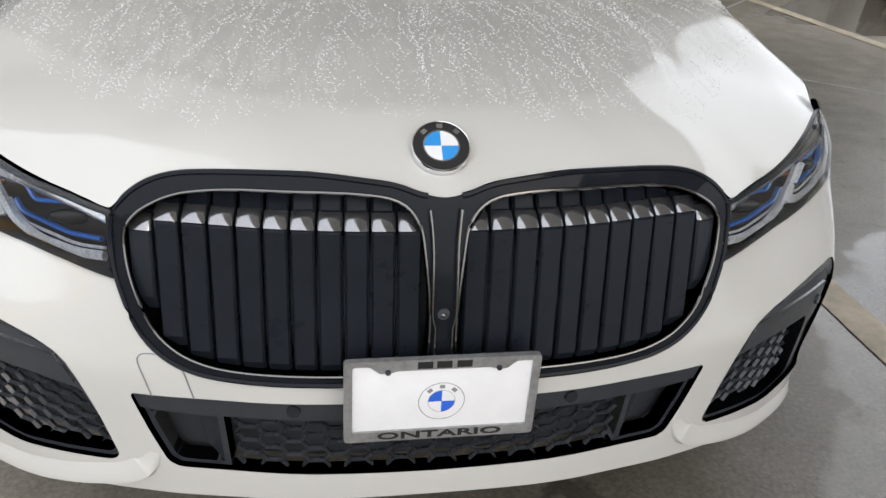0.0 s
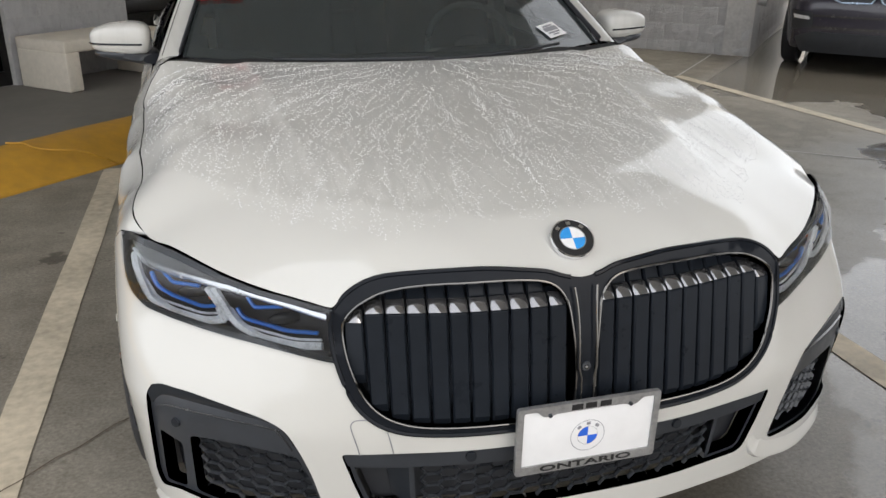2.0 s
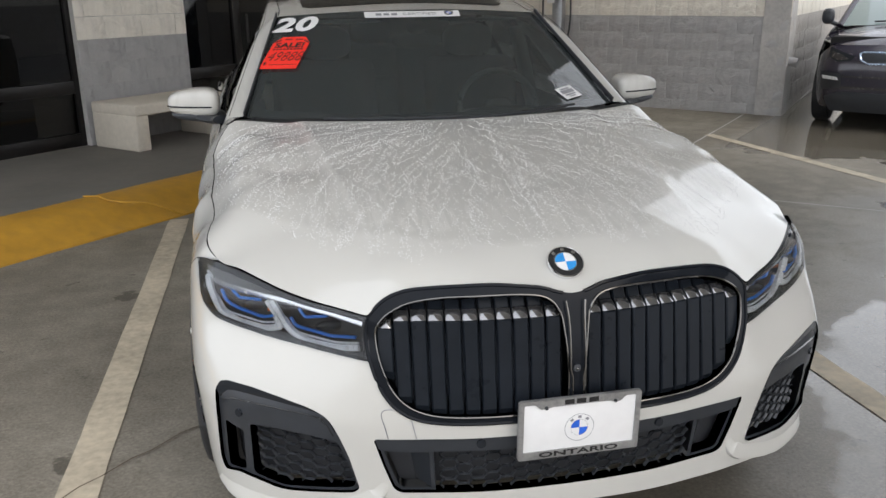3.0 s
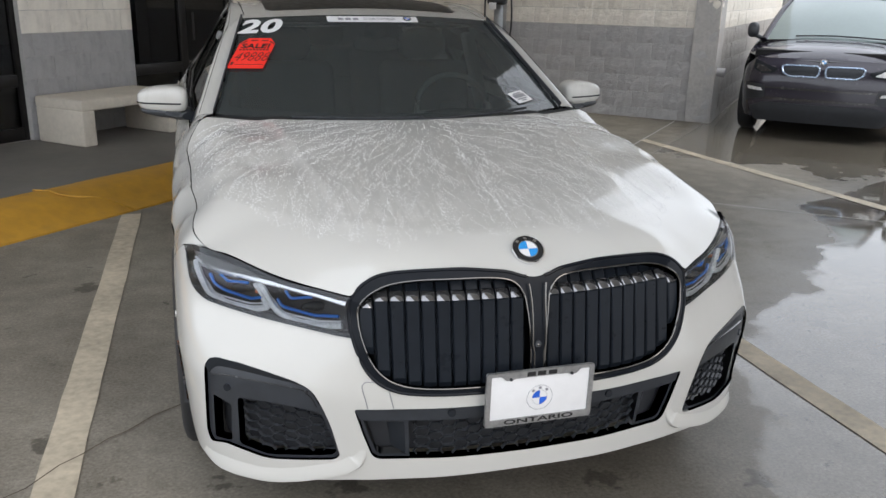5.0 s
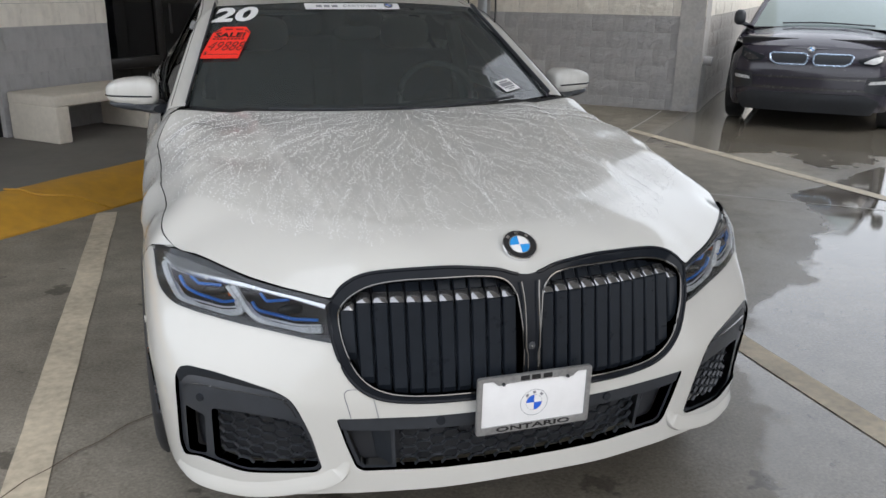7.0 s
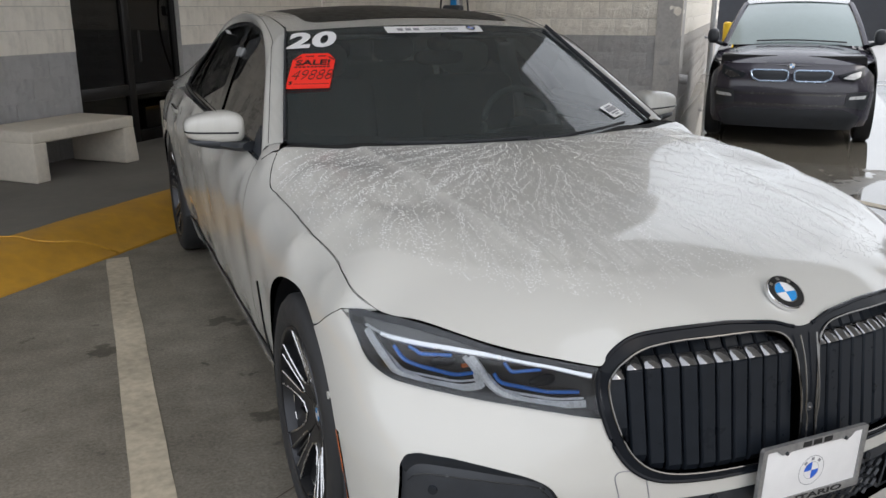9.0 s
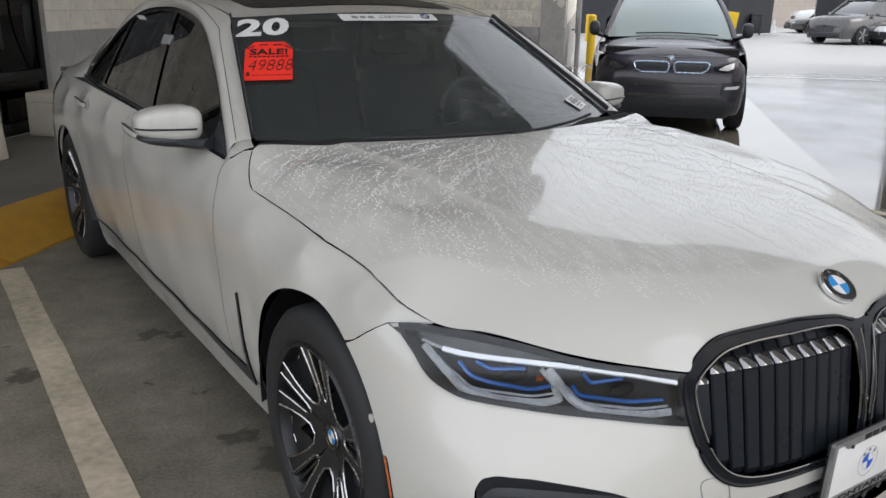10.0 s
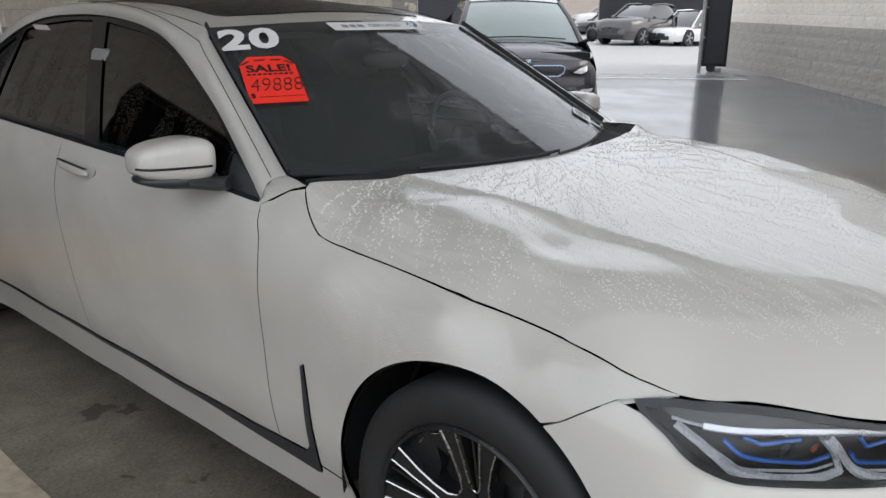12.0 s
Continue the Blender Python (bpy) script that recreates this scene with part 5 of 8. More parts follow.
# ---- front end: grilles, intakes, lamps, plate ----
KID_IN = spline([(0.030, 0.712), (0.040, 0.757), (0.070, 0.786), (0.13, 0.795), (0.22, 0.795), (0.30, 0.793), (0.365, 0.787), (0.415, 0.775), (0.452, 0.755), (0.473, 0.728), (0.476, 0.692), (0.468, 0.642), (0.447, 0.583), (0.417, 0.545), (0.377, 0.522), (0.32, 0.510), (0.22, 0.506), (0.10, 0.505), (0.035, 0.507), (0.024, 0.523), (0.021, 0.612)], 4, closed=True)


def to_nose(pts):
    return [(nose_s(x, z), z) for x, z in pts]


def span(loop, x):
    """Lowest and highest z of a closed outline at x."""
    L = np.array(loop)
    zs = []
    for (x1, z1), (x2, z2) in zip(L, np.roll(L, -1, 0)):
        if (x1 - x) * (x2 - x) <= 0 and x1 != x2:
            zs.append(z1 + (z2 - z1) * (x - x1) / (x2 - x1))
    return (min(zs), max(zs)) if len(zs) > 1 else None


def grille():
    half = [tuple(p) for p in KIDNEY]
    loop = to_nose(half) + to_nose(mirror2(half))[::-1][1:-1]
    g = new("radiator_grille")
    g.parent = car
    tagged(g, "large gloss black double grille with upright slats")
    panel("grille_surround", loop, nose, GRILLE_BLACK, g, holes=[to_nose(KID_IN), to_nose(mirror2(KID_IN))], step=0.02, lift=0.003, depth=0.045, label="gloss black surround")
    panel("grille_back", shrink_gap(loop, 0.01), nose, BLACK_MATT, g, step=0.05, lift=-0.055, flange=False, label="dark panel behind the slats")
    for s in (1, -1):
        ring = [tuple(np.array(p) * np.array([s, 1, 1])) for p in on_nose([tuple(p) for p in KID_IN], 0.005)]
        mesh_ob("grille_rim", *tube_mesh(ring, (0.0026, 0.0026), 6, closed=True), DARK_CHROME, g, "dark chrome rim")
        out = [tuple(np.array(p) * np.array([s, 1, 1])) for p in on_nose([tuple(p) for p in KIDNEY if p[0] > 0.02], 0.002)]
        mesh_ob("grille_outer_edge", *tube_mesh(out, (0.005, 0.005), 6), GRILLE_BLACK, g)
        for k in range(11):
            x = 0.052 + k * 0.0405
            rng = span(KID_IN, x)
            if not rng or rng[1] - rng[0] < 0.05:
                continue
            z0, z1 = rng[0] - 0.004, rng[1] + 0.004
            zt = min(0.742, z1 - 0.030)
            prof = [(z0, -0.016), (z0 + 0.02, -0.006), (zt - 0.004, -0.003), (zt, -0.005), (zt + 0.030, -0.027), (z1, -0.030)]
            prof = [(z, o) for z, o in prof if z <= z1]
            verts, faces = [], []
            for z, o in prof:
                for dx, do in ((-0.0190, -0.026), (-0.0178, -0.004), (-0.0145, 0.0), (0.0145, 0.0), (0.0178, -0.004), (0.0190, -0.026)):
                    q = np.array(on_nose([(x + dx, z)], o + do)[0])
                    verts.append((s * q[0], q[1], q[2]))
            m = len(prof)
            for i in range(m - 1):
                for j in range(5):
                    a = i * 6 + j
                    faces.append((a, a + 1, a + 7, a + 6) if s > 0 else (a, a + 6, a + 7, a + 1))
            mesh_ob("slat", verts, faces, SLAT_BLACK, g, smooth=25)
            # brighter metal laid over the black shoulder to stand in for reflected sky
            zt1 = min(zt + 0.027, z1 - 0.006)
            tip, f2 = [], []
            for z, o in ((zt + 0.001, -0.0020), (zt + 0.006, -0.0045), (zt + 0.018, -0.0125), (zt1, -0.0195)):
                for dx, do in ((-0.0180, -0.004), (-0.0145, 0.0), (0.0145, 0.0), (0.0180, -0.004)):
                    q = np.array(on_nose([(x + dx, z)], o + do)[0])
                    tip.append((s * q[0], q[1], q[2]))
            for i in range(3):
                for j in range(3):
                    a = i * 4 + j
                    f2.append((a, a + 1, a + 5, a + 4) if s > 0 else (a, a + 4, a + 5, a + 1))
            mesh_ob("slat_glint", tip, f2, SLAT_GLINT, g, "brighter metal added for the sky glint on the slat shoulder", smooth=60)
            if rng[1] - rng[0] > 0.15:
                xr = x + 0.0202
                rib = on_nose([(xr, z) for z in np.linspace(z0 + 0.045, zt - 0.01, 6)], -0.024)
                mesh_ob("slat_rib", *tube_mesh([(s * a, b, c) for a, b, c in rib], 0.0028, 5), BLACK_SATIN, g)
    # centre bar with its forked chrome lines and the parking camera
    for s in (1, -1):
        fork = on_nose([(0.030 + 0.010 * max(0, (z - 0.70) / 0.08) ** 2 - 0.008 * (z < 0.6), z) for z in np.linspace(0.515, 0.775, 14)], 0.014)
        mesh_ob("fork_line", *tube_mesh([(s * a * 0.62, b - 0.001, c) for a, b, c in fork], (0.0022, 0.0018), 6), DARK_CHROME, g, "dark chrome line")
    bm = bmesh.new()
    bmesh.ops.create_cone(bm, cap_ends=True, segments=24, radius1=0.011, radius2=0.009, depth=0.010, matrix=pose(0, 0.024, 0.614, 80, 0, 0))
    part("camera_housing", bm, BLACK_SATIN, g, "small parking camera")
    bm = bmesh.new()
    bmesh.ops.create_uvsphere(bm, u_segments=12, v_segments=8, radius=0.005, matrix=pose(0, 0.020, 0.613))
    part("camera_lens", bm, DARK_CHROME, g)


def hex_net(poly, f_out, parent, w=0.050, h=0.030, r=0.0021):
    """Honeycomb of thin bars over a region of the nose; poly in (nose length, height)."""
    P = np.array(poly)
    lo, hi = P.min(0), P.max(0)
    lots, done = [], set()
    n = int((hi[0] - lo[0]) / (w * 0.75)) + 2
    m = int((hi[1] - lo[1]) / h) + 2
    for i in range(-1, n):
        for j in range(-1, m):
            cx, cz = lo[0] + i * w * 0.75, lo[1] + (j + (0.5 if i % 2 else 0)) * h
            c = [(cx + dx * w / 2, cz + dz * h / 2) for dx, dz in ((-1, 0), (-0.5, 1), (0.5, 1), (1, 0), (0.5, -1), (-0.5, -1))]
            for a, b in zip(c, c[1:] + c[:1]):
                key = tuple(sorted(((round(a[0], 3), round(a[1], 3)), (round(b[0], 3), round(b[1], 3)))))
                mid = ((a[0] + b[0]) / 2, (a[1] + b[1]) / 2)
                if key in done or not inside([mid], poly)[0]:
                    continue
                done.add(key)
                p, nn = shell_normals(nose, np.array([a, b]), CAR_HEART)
                p = p + nn * f_out
                lots.append(tube_mesh([tuple(p[0]), tuple(p[1])], (r, r * 3), 4, flat=tuple(-nn[0])))
    return mesh_ob("honeycomb_net", *join_meshes(lots), NET, parent, "black honeycomb net", smooth=0)


def lower_intake():
    g = new("lower_intake")
    g.parent = car
    tagged(g, "wide black lower air intake with honeycomb net")
    full = [(0.0, 0.452), (0.30, 0.453), (0.50, 0.456), (0.478, 0.37), (0.454, 0.30), (0.434, 0.284), (0.20, 0.278), (0.0, 0.276)]
    loop = to_nose(full) + to_nose(mirror2(full))[::-1][1:-1]
    panel("intake_back", loop, nose, BLACK_MATT, g, step=0.05, lift=-0.055, flange=False)
    bar = [(0.0, 0.445), (0.30, 0.447), (0.495, 0.450), (0.484, 0.416), (0.36, 0.408), (0.0, 0.402)]
    panel("intake_bar", to_nose(bar) + to_nose(mirror2(bar))[::-1][1:-1], nose, BLACK_SATIN, g, step=0.03, lift=-0.006, depth=0.02, label="smooth black upper bar")
    net = [(0.0, 0.402), (0.350, 0.406), (0.345, 0.288), (0.0, 0.284)]
    hex_net(to_nose(net) + to_nose(mirror2(net))[::-1][1:-1], -0.022, g)
    for s in (1, -1):
        # outer duct: framed opening with a slanted inner wall
        duct = [(0.352, 0.408), (0.482, 0.415), (0.470, 0.37), (0.446, 0.303), (0.43, 0.291), (0.345, 0.288)]
        inner = [(0.362, 0.400), (0.472, 0.407), (0.460, 0.37), (0.438, 0.308), (0.425, 0.299), (0.356, 0.296)]
        mk = (lambda p: p) if s > 0 else mirror2
        panel("duct_frame", to_nose(mk(duct)), nose, BLACK_SATIN, g, holes=[to_nose(mk(inner))], step=0.02, lift=-0.012, depth=0.03)
        a = on_nose([(0.362, 0.400), (0.356, 0.296)], -0.014)
        b = on_nose([(0.41, 0.392), (0.395, 0.298)], -0.052)
        strip("duct_wall", [[(s * p[0], p[1], p[2]) for p in a], [(s * p[0], p[1], p[2]) for p in b]], BLACK_SATIN, g)
        c = on_nose([(0.235, 0.428)], 0.0)[0]
        bm = bmesh.new()
        bmesh.ops.create_cone(bm, cap_ends=True, segments=24, radius1=0.012, radius2=0.011, depth=0.006, matrix=Matrix.Translation((s * c[0], c[1] + 0.004, c[2])) @ pose(0, 0, 0, 90, 0, s * 8))
        part("parking_sensor", bm, BLACK_GLOSS, g, "round parking sensor")
    # rest of the lip under the intake
    return g


def side_intake(s):
    g = new("side_intake")
    g.parent = car
    tagged(g, "black corner air intake with honeycomb net")
    mk = (lambda p: list(p)) if s > 0 else mirror2
    panel("intake_back", to_nose(mk(INTAKE)), nose, BLACK_MATT, g, step=0.04, lift=-0.06, flange=False)
    net = [(0.797, 0.443), (0.744, 0.445), (0.673, 0.442), (0.585, 0.430), (0.565, 0.385), (0.541, 0.308), (0.552, 0.294), (0.722, 0.271), (0.797, 0.290)]
    slot = [(0.862, 0.432), (0.814, 0.416), (0.817, 0.294), (0.864, 0.283)]
    rim = rounded([p for p in INTAKE], INTAKE_R)
    panel("intake_mask", to_nose(mk([tuple(p) for p in rim])), nose, BLACK_SATIN, g, holes=[to_nose(mk([tuple(p) for p in rounded(net, 0.012)])), to_nose(mk([tuple(p) for p in rounded(slot, 0.008)]))], step=0.02, lift=-0.010, depth=0.03, label="satin black intake mask")
    hex_net(to_nose(mk(net)), -0.034, g, 0.052, 0.029)
    # glossy brow that slopes out of the upper edge
    top = [tuple(p) for p in spline([(0.872, 0.520), (0.858, 0.540), (0.835, 0.548), (0.78, 0.546), (0.71, 0.534), (0.642, 0.518), (0.602, 0.499), (0.582, 0.462)], 4)]
    low = [(x - 0.006 if x > 0.61 else x + 0.010, z - float(np.interp(x, [0.58, 0.62, 0.78, 0.86], [0.010, 0.012, 0.032, 0.034]))) for x, z in top]
    A, B = on_nose(top, -0.002), on_nose(low, -0.020)
    M = on_nose([((a[0] + b[0]) / 2, (a[1] + b[1]) / 2) for a, b in zip(top, low)], -0.006)
    strip("intake_brow", [[(s * p[0], p[1], p[2]) for p in r] for r in (A, M, B)], BLACK_GLOSS, g, "gloss black brow, wet")
    # blade in brighter metal: the sky sheen of the wet brow is put into it
    low2 = [(x, z - 0.008) for x, z in low]
    C = on_nose(low2, -0.006)
    strip("intake_blade", [[(s * p[0], p[1], p[2]) for p in r] for r in (B, C)], BROW_SHEEN, g, "thin blade in brighter metal for the brow's sky sheen")
    c = on_nose([(0.822, 0.469)], -0.008)[0]
    bm = bmesh.new()
    bmesh.ops.create_cone(bm, cap_ends=True, segments=20, radius1=0.011, radius2=0.010, depth=0.006, matrix=Matrix.Translation((s * c[0], c[1], c[2])) @ pose(0, 0, 0, 90, 0, s * 40))
    part("parking_sensor", bm, BLACK_GLOSS, g)
    # air curtain wing: fin that divides slot and net
    return g


def headlamp(s):
    h = new("headlamp")
    h.parent = car
    tagged(h, "slim headlamp with clear cover and blue accents inside")
    mk = (lambda p: list(p)) if s > 0 else mirror2
    top, low = [tuple(p) for p in spline(LAMP_TOP + [(0.879, 0.804), (0.899, 0.795)], 5)], [tuple(p) for p in spline(LAMP_LOW, 5)]
    ring = top + low

    def lifted(pts, out):
        return [(s * p[0], p[1], p[2]) for p in on_nose(pts, out)]
    loop = to_nose(mk(ring))
    panel("lamp_cover", loop, nose, LAMP_GLASS, h, step=0.02, lift=0.004, depth=0.0, flange=False, label="clear lamp cover with rain drops")
    panel("lamp_housing", loop, nose, LAMP_DARK, h, step=0.03, lift=-0.045, flange=False, label="dark smoked housing")
    # black edge round the cover
    inner = shrink_gap(loop, 0.011)
    panel("lamp_edge", loop, nose, BLACK_GLOSS, h, holes=[inner], step=0.02, lift=0.001, depth=0.035, label="black rim of the lamp")
    # upper shelf: grey sloping hood inside the lamp, edged by the bright strip
    bright = [tuple(p) for p in spline([(0.507, 0.732), (0.566, 0.744), (0.634, 0.756), (0.704, 0.764), (0.775, 0.769), (0.856, 0.773), (0.885, 0.779)], 5)]
    upper = [tuple(p) for p in spline([(0.500, 0.749), (0.56, 0.757), (0.64, 0.767), (0.72, 0.786), (0.78, 0.798), (0.83, 0.803), (0.885, 0.797)], 5)]
    strip("lamp_shelf", [lifted(upper, -0.003), lifted(bright, -0.012)], LAMP_SHELF, h, "grey inner shelf")
    mesh_ob("lamp_strip", *tube_mesh(lifted(bright[:-4], -0.009), (0.0075, 0.0045), 8, flat=(0, -1, 0.3)), LAMP_BRIGHT, h, "bright metal strip")
    mesh_ob("lamp_tail", *tube_mesh(lifted(bright[-6:], -0.009), (0.004, 0.003), 6), LAMP_WHITE, h, "fine tail of the light strip")
    # frosted guides, blue bars and hooks of the two lamps
    for pts, out, rad in (([(0.886, 0.772), (0.879, 0.742), (0.854, 0.698), (0.810, 0.686), (0.740, 0.682), (0.704, 0.692)], -0.012, 0.0098),
                          ([(0.869, 0.734), (0.845, 0.701), (0.748, 0.693), (0.712, 0.702)], -0.018, 0.0030),
                          ([(0.720, 0.758), (0.703, 0.722), (0.681, 0.687), (0.635, 0.668), (0.569, 0.665), (0.521, 0.673)], -0.012, 0.0092),
                          ([(0.692, 0.714), (0.669, 0.684), (0.575, 0.675), (0.524, 0.683)], -0.018, 0.0032)):
        mesh_ob("light_guide", *tube_mesh(lifted(open_round(pts, 0.016), out), (rad, rad * 0.7), 6, flat=(0, -1, 0)), LAMP_WHITE, h, "frosted light guide")
    for pts in ([(0.855, 0.756), (0.844, 0.724), (0.814, 0.713), (0.748, 0.707), (0.713, 0.715)], [(0.681, 0.716), (0.670, 0.698), (0.588, 0.688), (0.531, 0.694)]):
        mesh_ob("blue_bar", *tube_mesh(lifted(open_round(pts, 0.012), -0.020), (0.0052, 0.004), 6), BLUE_ACCENT, h, "blue accent bar")
    for pts in ([(0.830, 0.761), (0.816, 0.741), (0.757, 0.755)], [(0.663, 0.742), (0.650, 0.718), (0.597, 0.733)]):
        mesh_ob("blue_hook", *tube_mesh(lifted(open_round(pts, 0.008), -0.026), (0.0042, 0.004), 6), BLUE_ACCENT, h, "blue hooked accent")
    for x, z in ((0.774, 0.732), (0.595, 0.708)):
        lens = lifted([(x, z)], -0.034)[0]
        bm = bmesh.new()
        bmesh.ops.create_uvsphere(bm, u_segments=20, v_segments=12, radius=0.024, matrix=Matrix.Translation(lens) @ Matrix.Diagonal((1.5, 0.4, 0.6, 1)))
        part("projector_lens", bm, BLACK_GLOSS, h, "dark projector lens")
    br = lifted(open_round([(0.732, 0.756), (0.712, 0.719), (0.704, 0.688)], 0.008), -0.012)
    mesh_ob("lamp_bracket", *tube_mesh(br, (0.009, 0.005), 6), LAMP_WHITE, h, "pale bracket between the lamps")
    amber = lifted([(0.732, 0.724)], -0.034)[0]
    part("amber_lamp", box(bmesh.new(), (-0.014, -0.004, -0.005), (0.014, 0.004, 0.005), 0.003, 2, Matrix.Translation(amber)), AMBER, h, "small amber lamp")


def open_round(pts, r, n=4):
    """An open polyline with its corners rounded."""
    out = [tuple(pts[0])]
    for a, b, c in zip(pts, pts[1:], pts[2:]):
        a, b, c = (np.array(k, float) for k in (a, b, c))
        p = b + (a - b) * min(0.45, r / np.linalg.norm(a - b))
        q = b + (c - b) * min(0.45, r / np.linalg.norm(c - b))
        out += [tuple(p * (1 - t) ** 2 + b * 2 * t * (1 - t) + q * t * t) for t in np.linspace(0, 1, n)]
    return out + [tuple(pts[-1])]


NET = plain("wet_black_net", (0.030, 0.033, 0.038), 0.28, vary=0.1, coat=0.15)
BROW_SHEEN = plain("brow_sheen_metal", (0.20, 0.20, 0.20), 0.22, 0.8, vary=0.15, scale=120)
SLAT_GLINT = plain("slat_glint_metal", (0.30, 0.30, 0.31), 0.10, 0.9, vary=0.05, scale=90)
LAMP_SHELF = plain("grey_lamp_shelf", (0.13, 0.13, 0.13), 0.32, vary=0.1, scale=80)
LAMP_BRIGHT = plain("polished_lamp_strip", (0.75, 0.75, 0.76), 0.22, 0.9, vary=0.03)


def plate():
    p = new("number_plate")
    p.parent = car
    p.matrix_basis = Matrix.Translation((0, -0.006, 0.475)) @ pose(0, 0, 0, 92.5, 0, 0)
    tagged(p, "white paper plate in a pewter dealer frame")
    W, H = 0.156, 0.081

    def ring(outer, inner, z0, z1):
        from mathutils.geometry import delaunay_2d_cdt
        pts = [tuple(q) for q in outer] + [tuple(q) for q in inner]
        no = len(outer)
        edges = [(i, (i + 1) % no) for i in range(no)] + [(no + i, no + (i + 1) % len(inner)) for i in range(len(inner))]
        v2, _, tris, _, _, _ = delaunay_2d_cdt([Vector(q) for q in pts], edges, [], 0, 1e-7)
        V = np.array([(q.x, q.y) for q in v2])
        T = [t for t in tris if inside([V[list(t)].mean(0)], outer)[0] and not inside([V[list(t)].mean(0)], inner)[0]]
        n = len(V)
        verts = [(a, b, z1) for a, b in V] + [(a, b, z0) for a, b in V]
        faces = [tuple(t) for t in T]
        for loop, k in ((outer, 0), (inner, no)):
            m = len(loop)
            faces += [(k + i, k + (i + 1) % m, n + k + (i + 1) % m, n + k + i) for i in range(m)]
        return verts, faces
    outer = rounded([(-W, -H), (W, -H), (W, H), (-W, H)], 0.008, 4)
    inner = rounded([(-W + 0.013, -H + 0.020), (W - 0.013, -H + 0.020), (W - 0.013, H - 0.010), (W - 0.040, H - 0.010), (W - 0.055, H - 0.024), (W - 0.072, H - 0.024), (W - 0.082, H - 0.020), (-W + 0.082, H - 0.020), (-W + 0.072, H - 0.024), (-W + 0.055, H - 0.024), (-W + 0.040, H - 0.010), (-W + 0.013, H - 0.010)], 0.004, 3)
    mesh_ob("plate_frame", *ring(outer, inner, -0.004, 0.006), PLATE_FRAME, p, "pewter frame dotted with rain", smooth=30)
    part("plate_sheet", box(bmesh.new(), (-W + 0.004, -H + 0.004, -0.003), (W - 0.004, H - 0.004, 0.002), 0.001), PLATE_WHITE, p, "blank white sheet")
    part("plate_mount", box(bmesh.new(), (-W + 0.03, -H + 0.01, -0.028), (W - 0.03, H - 0.02, -0.004), 0.004), BLACK_MATT, p, "black plate mount")
    for x in (-0.088, 0.088):
        bm = bmesh.new()
        bmesh.ops.create_cone(bm, cap_ends=True, segments=16, radius1=0.0048, radius2=0.0042, depth=0.004, matrix=pose(x, H - 0.021, 0.0075))
        part("plate_screw", bm, BLACK_SATIN, p, "black screw head")
    lettering("frame_lettering", "ONTARIO", 0.019, INK, pose(0, -H + 0.0105, 0.0066), p, "black raised letters", width=0.205, bold=0.0004)
    # brand mark on the frame, as plain bars
    for x in (-0.030, 0.0, 0.032):
        part("frame_mark", box(bmesh.new(), (x - 0.012, H - 0.0165, 0.006), (x + 0.012, H - 0.004, 0.0072), 0.0), INK, p, "black bar on the frame", smooth=0)

    def disc(r0, r1, a0, a1, z, segs=20):
        v, f = [], []
        for i in range(segs + 1):
            a = a0 + (a1 - a0) * i / segs
            v += [(r0 * math.cos(a), r0 * math.sin(a) - 0.006, z), (r1 * math.cos(a), r1 * math.sin(a) - 0.006, z)]
        return v, [(2 * i, 2 * i + 1, 2 * i + 3, 2 * i + 2) for i in range(segs)]
    T = 2 * math.pi
    mesh_ob("printed_ring", *join_meshes([disc(0.0365, 0.0378, 0, T, 0.0026, 48), disc(0.0215, 0.0222, 0, T, 0.0026, 48)]), GREY_INK, p, smooth=0)
    for k in (1, 3):
        mesh_ob("printed_quarter", *disc(0, 0.0215, k * T / 4, (k + 1) * T / 4, 0.0027), BLUE_INK, p, "blue printed quarter", smooth=0)
    for a in (132, 90, 48):
        t = radians(a)
        m = Matrix.Translation((0.0295 * math.cos(t), 0.0295 * math.sin(t) - 0.006, 0.0022)) @ pose(0, 0, 0, 0, 0, a - 90)
        part("printed_mark", box(bmesh.new(), (-0.0042, -0.0034, 0), (0.0042, 0.0034, 0.0006), 0, 2, m), GREY_INK, p, smooth=0)


def wing_lip(s):
    """Rounded lip along the lower edge of a bumper wing, curling up beside the middle intake."""
    edge = [tuple(p) for p in spline([(0.890, 0.205), (0.84, 0.194), (0.78, 0.190), (0.72, 0.189), (0.64, 0.205), (0.577, 0.224), (0.52, 0.243), (0.486, 0.264), (0.470, 0.286), (0.462, 0.318)], 5)]
    E = np.array(edge)
    t = np.gradient(E, axis=0)
    up = np.stack([t[:, 1], -t[:, 0]], 1) / np.linalg.norm(t, axis=1)[:, None]
    thick = np.interp(np.arange(len(E)), [0, 5, len(E) - 9, len(E) - 1], [0.4, 1.0, 1.0, 0.05])
    rows = []
    for k, out in ((0.045, -0.001), (0.028, 0.004), (0.012, 0.011), (0.002, 0.012), (-0.004, 0.004), (-0.003, -0.030)):
        q = E + up * k * (0.5 + 0.5 * thick[:, None])
        rows.append([on_nose([(x, z)], out * f if out > 0 else out)[0] for (x, z), f in zip(q, thick)])
    strip("bumper_lip", [[(s * p[0], p[1], p[2]) for p in r] for r in rows], PAINT, car, "white turned lip of the bumper wing")


def nose_line(name, pts, r, material, label, out=0.0008):
    """A fine cut in the bumper skin."""
    mesh_ob(name, *tube_mesh(on_nose(pts, out), r, 5), material, car, label)


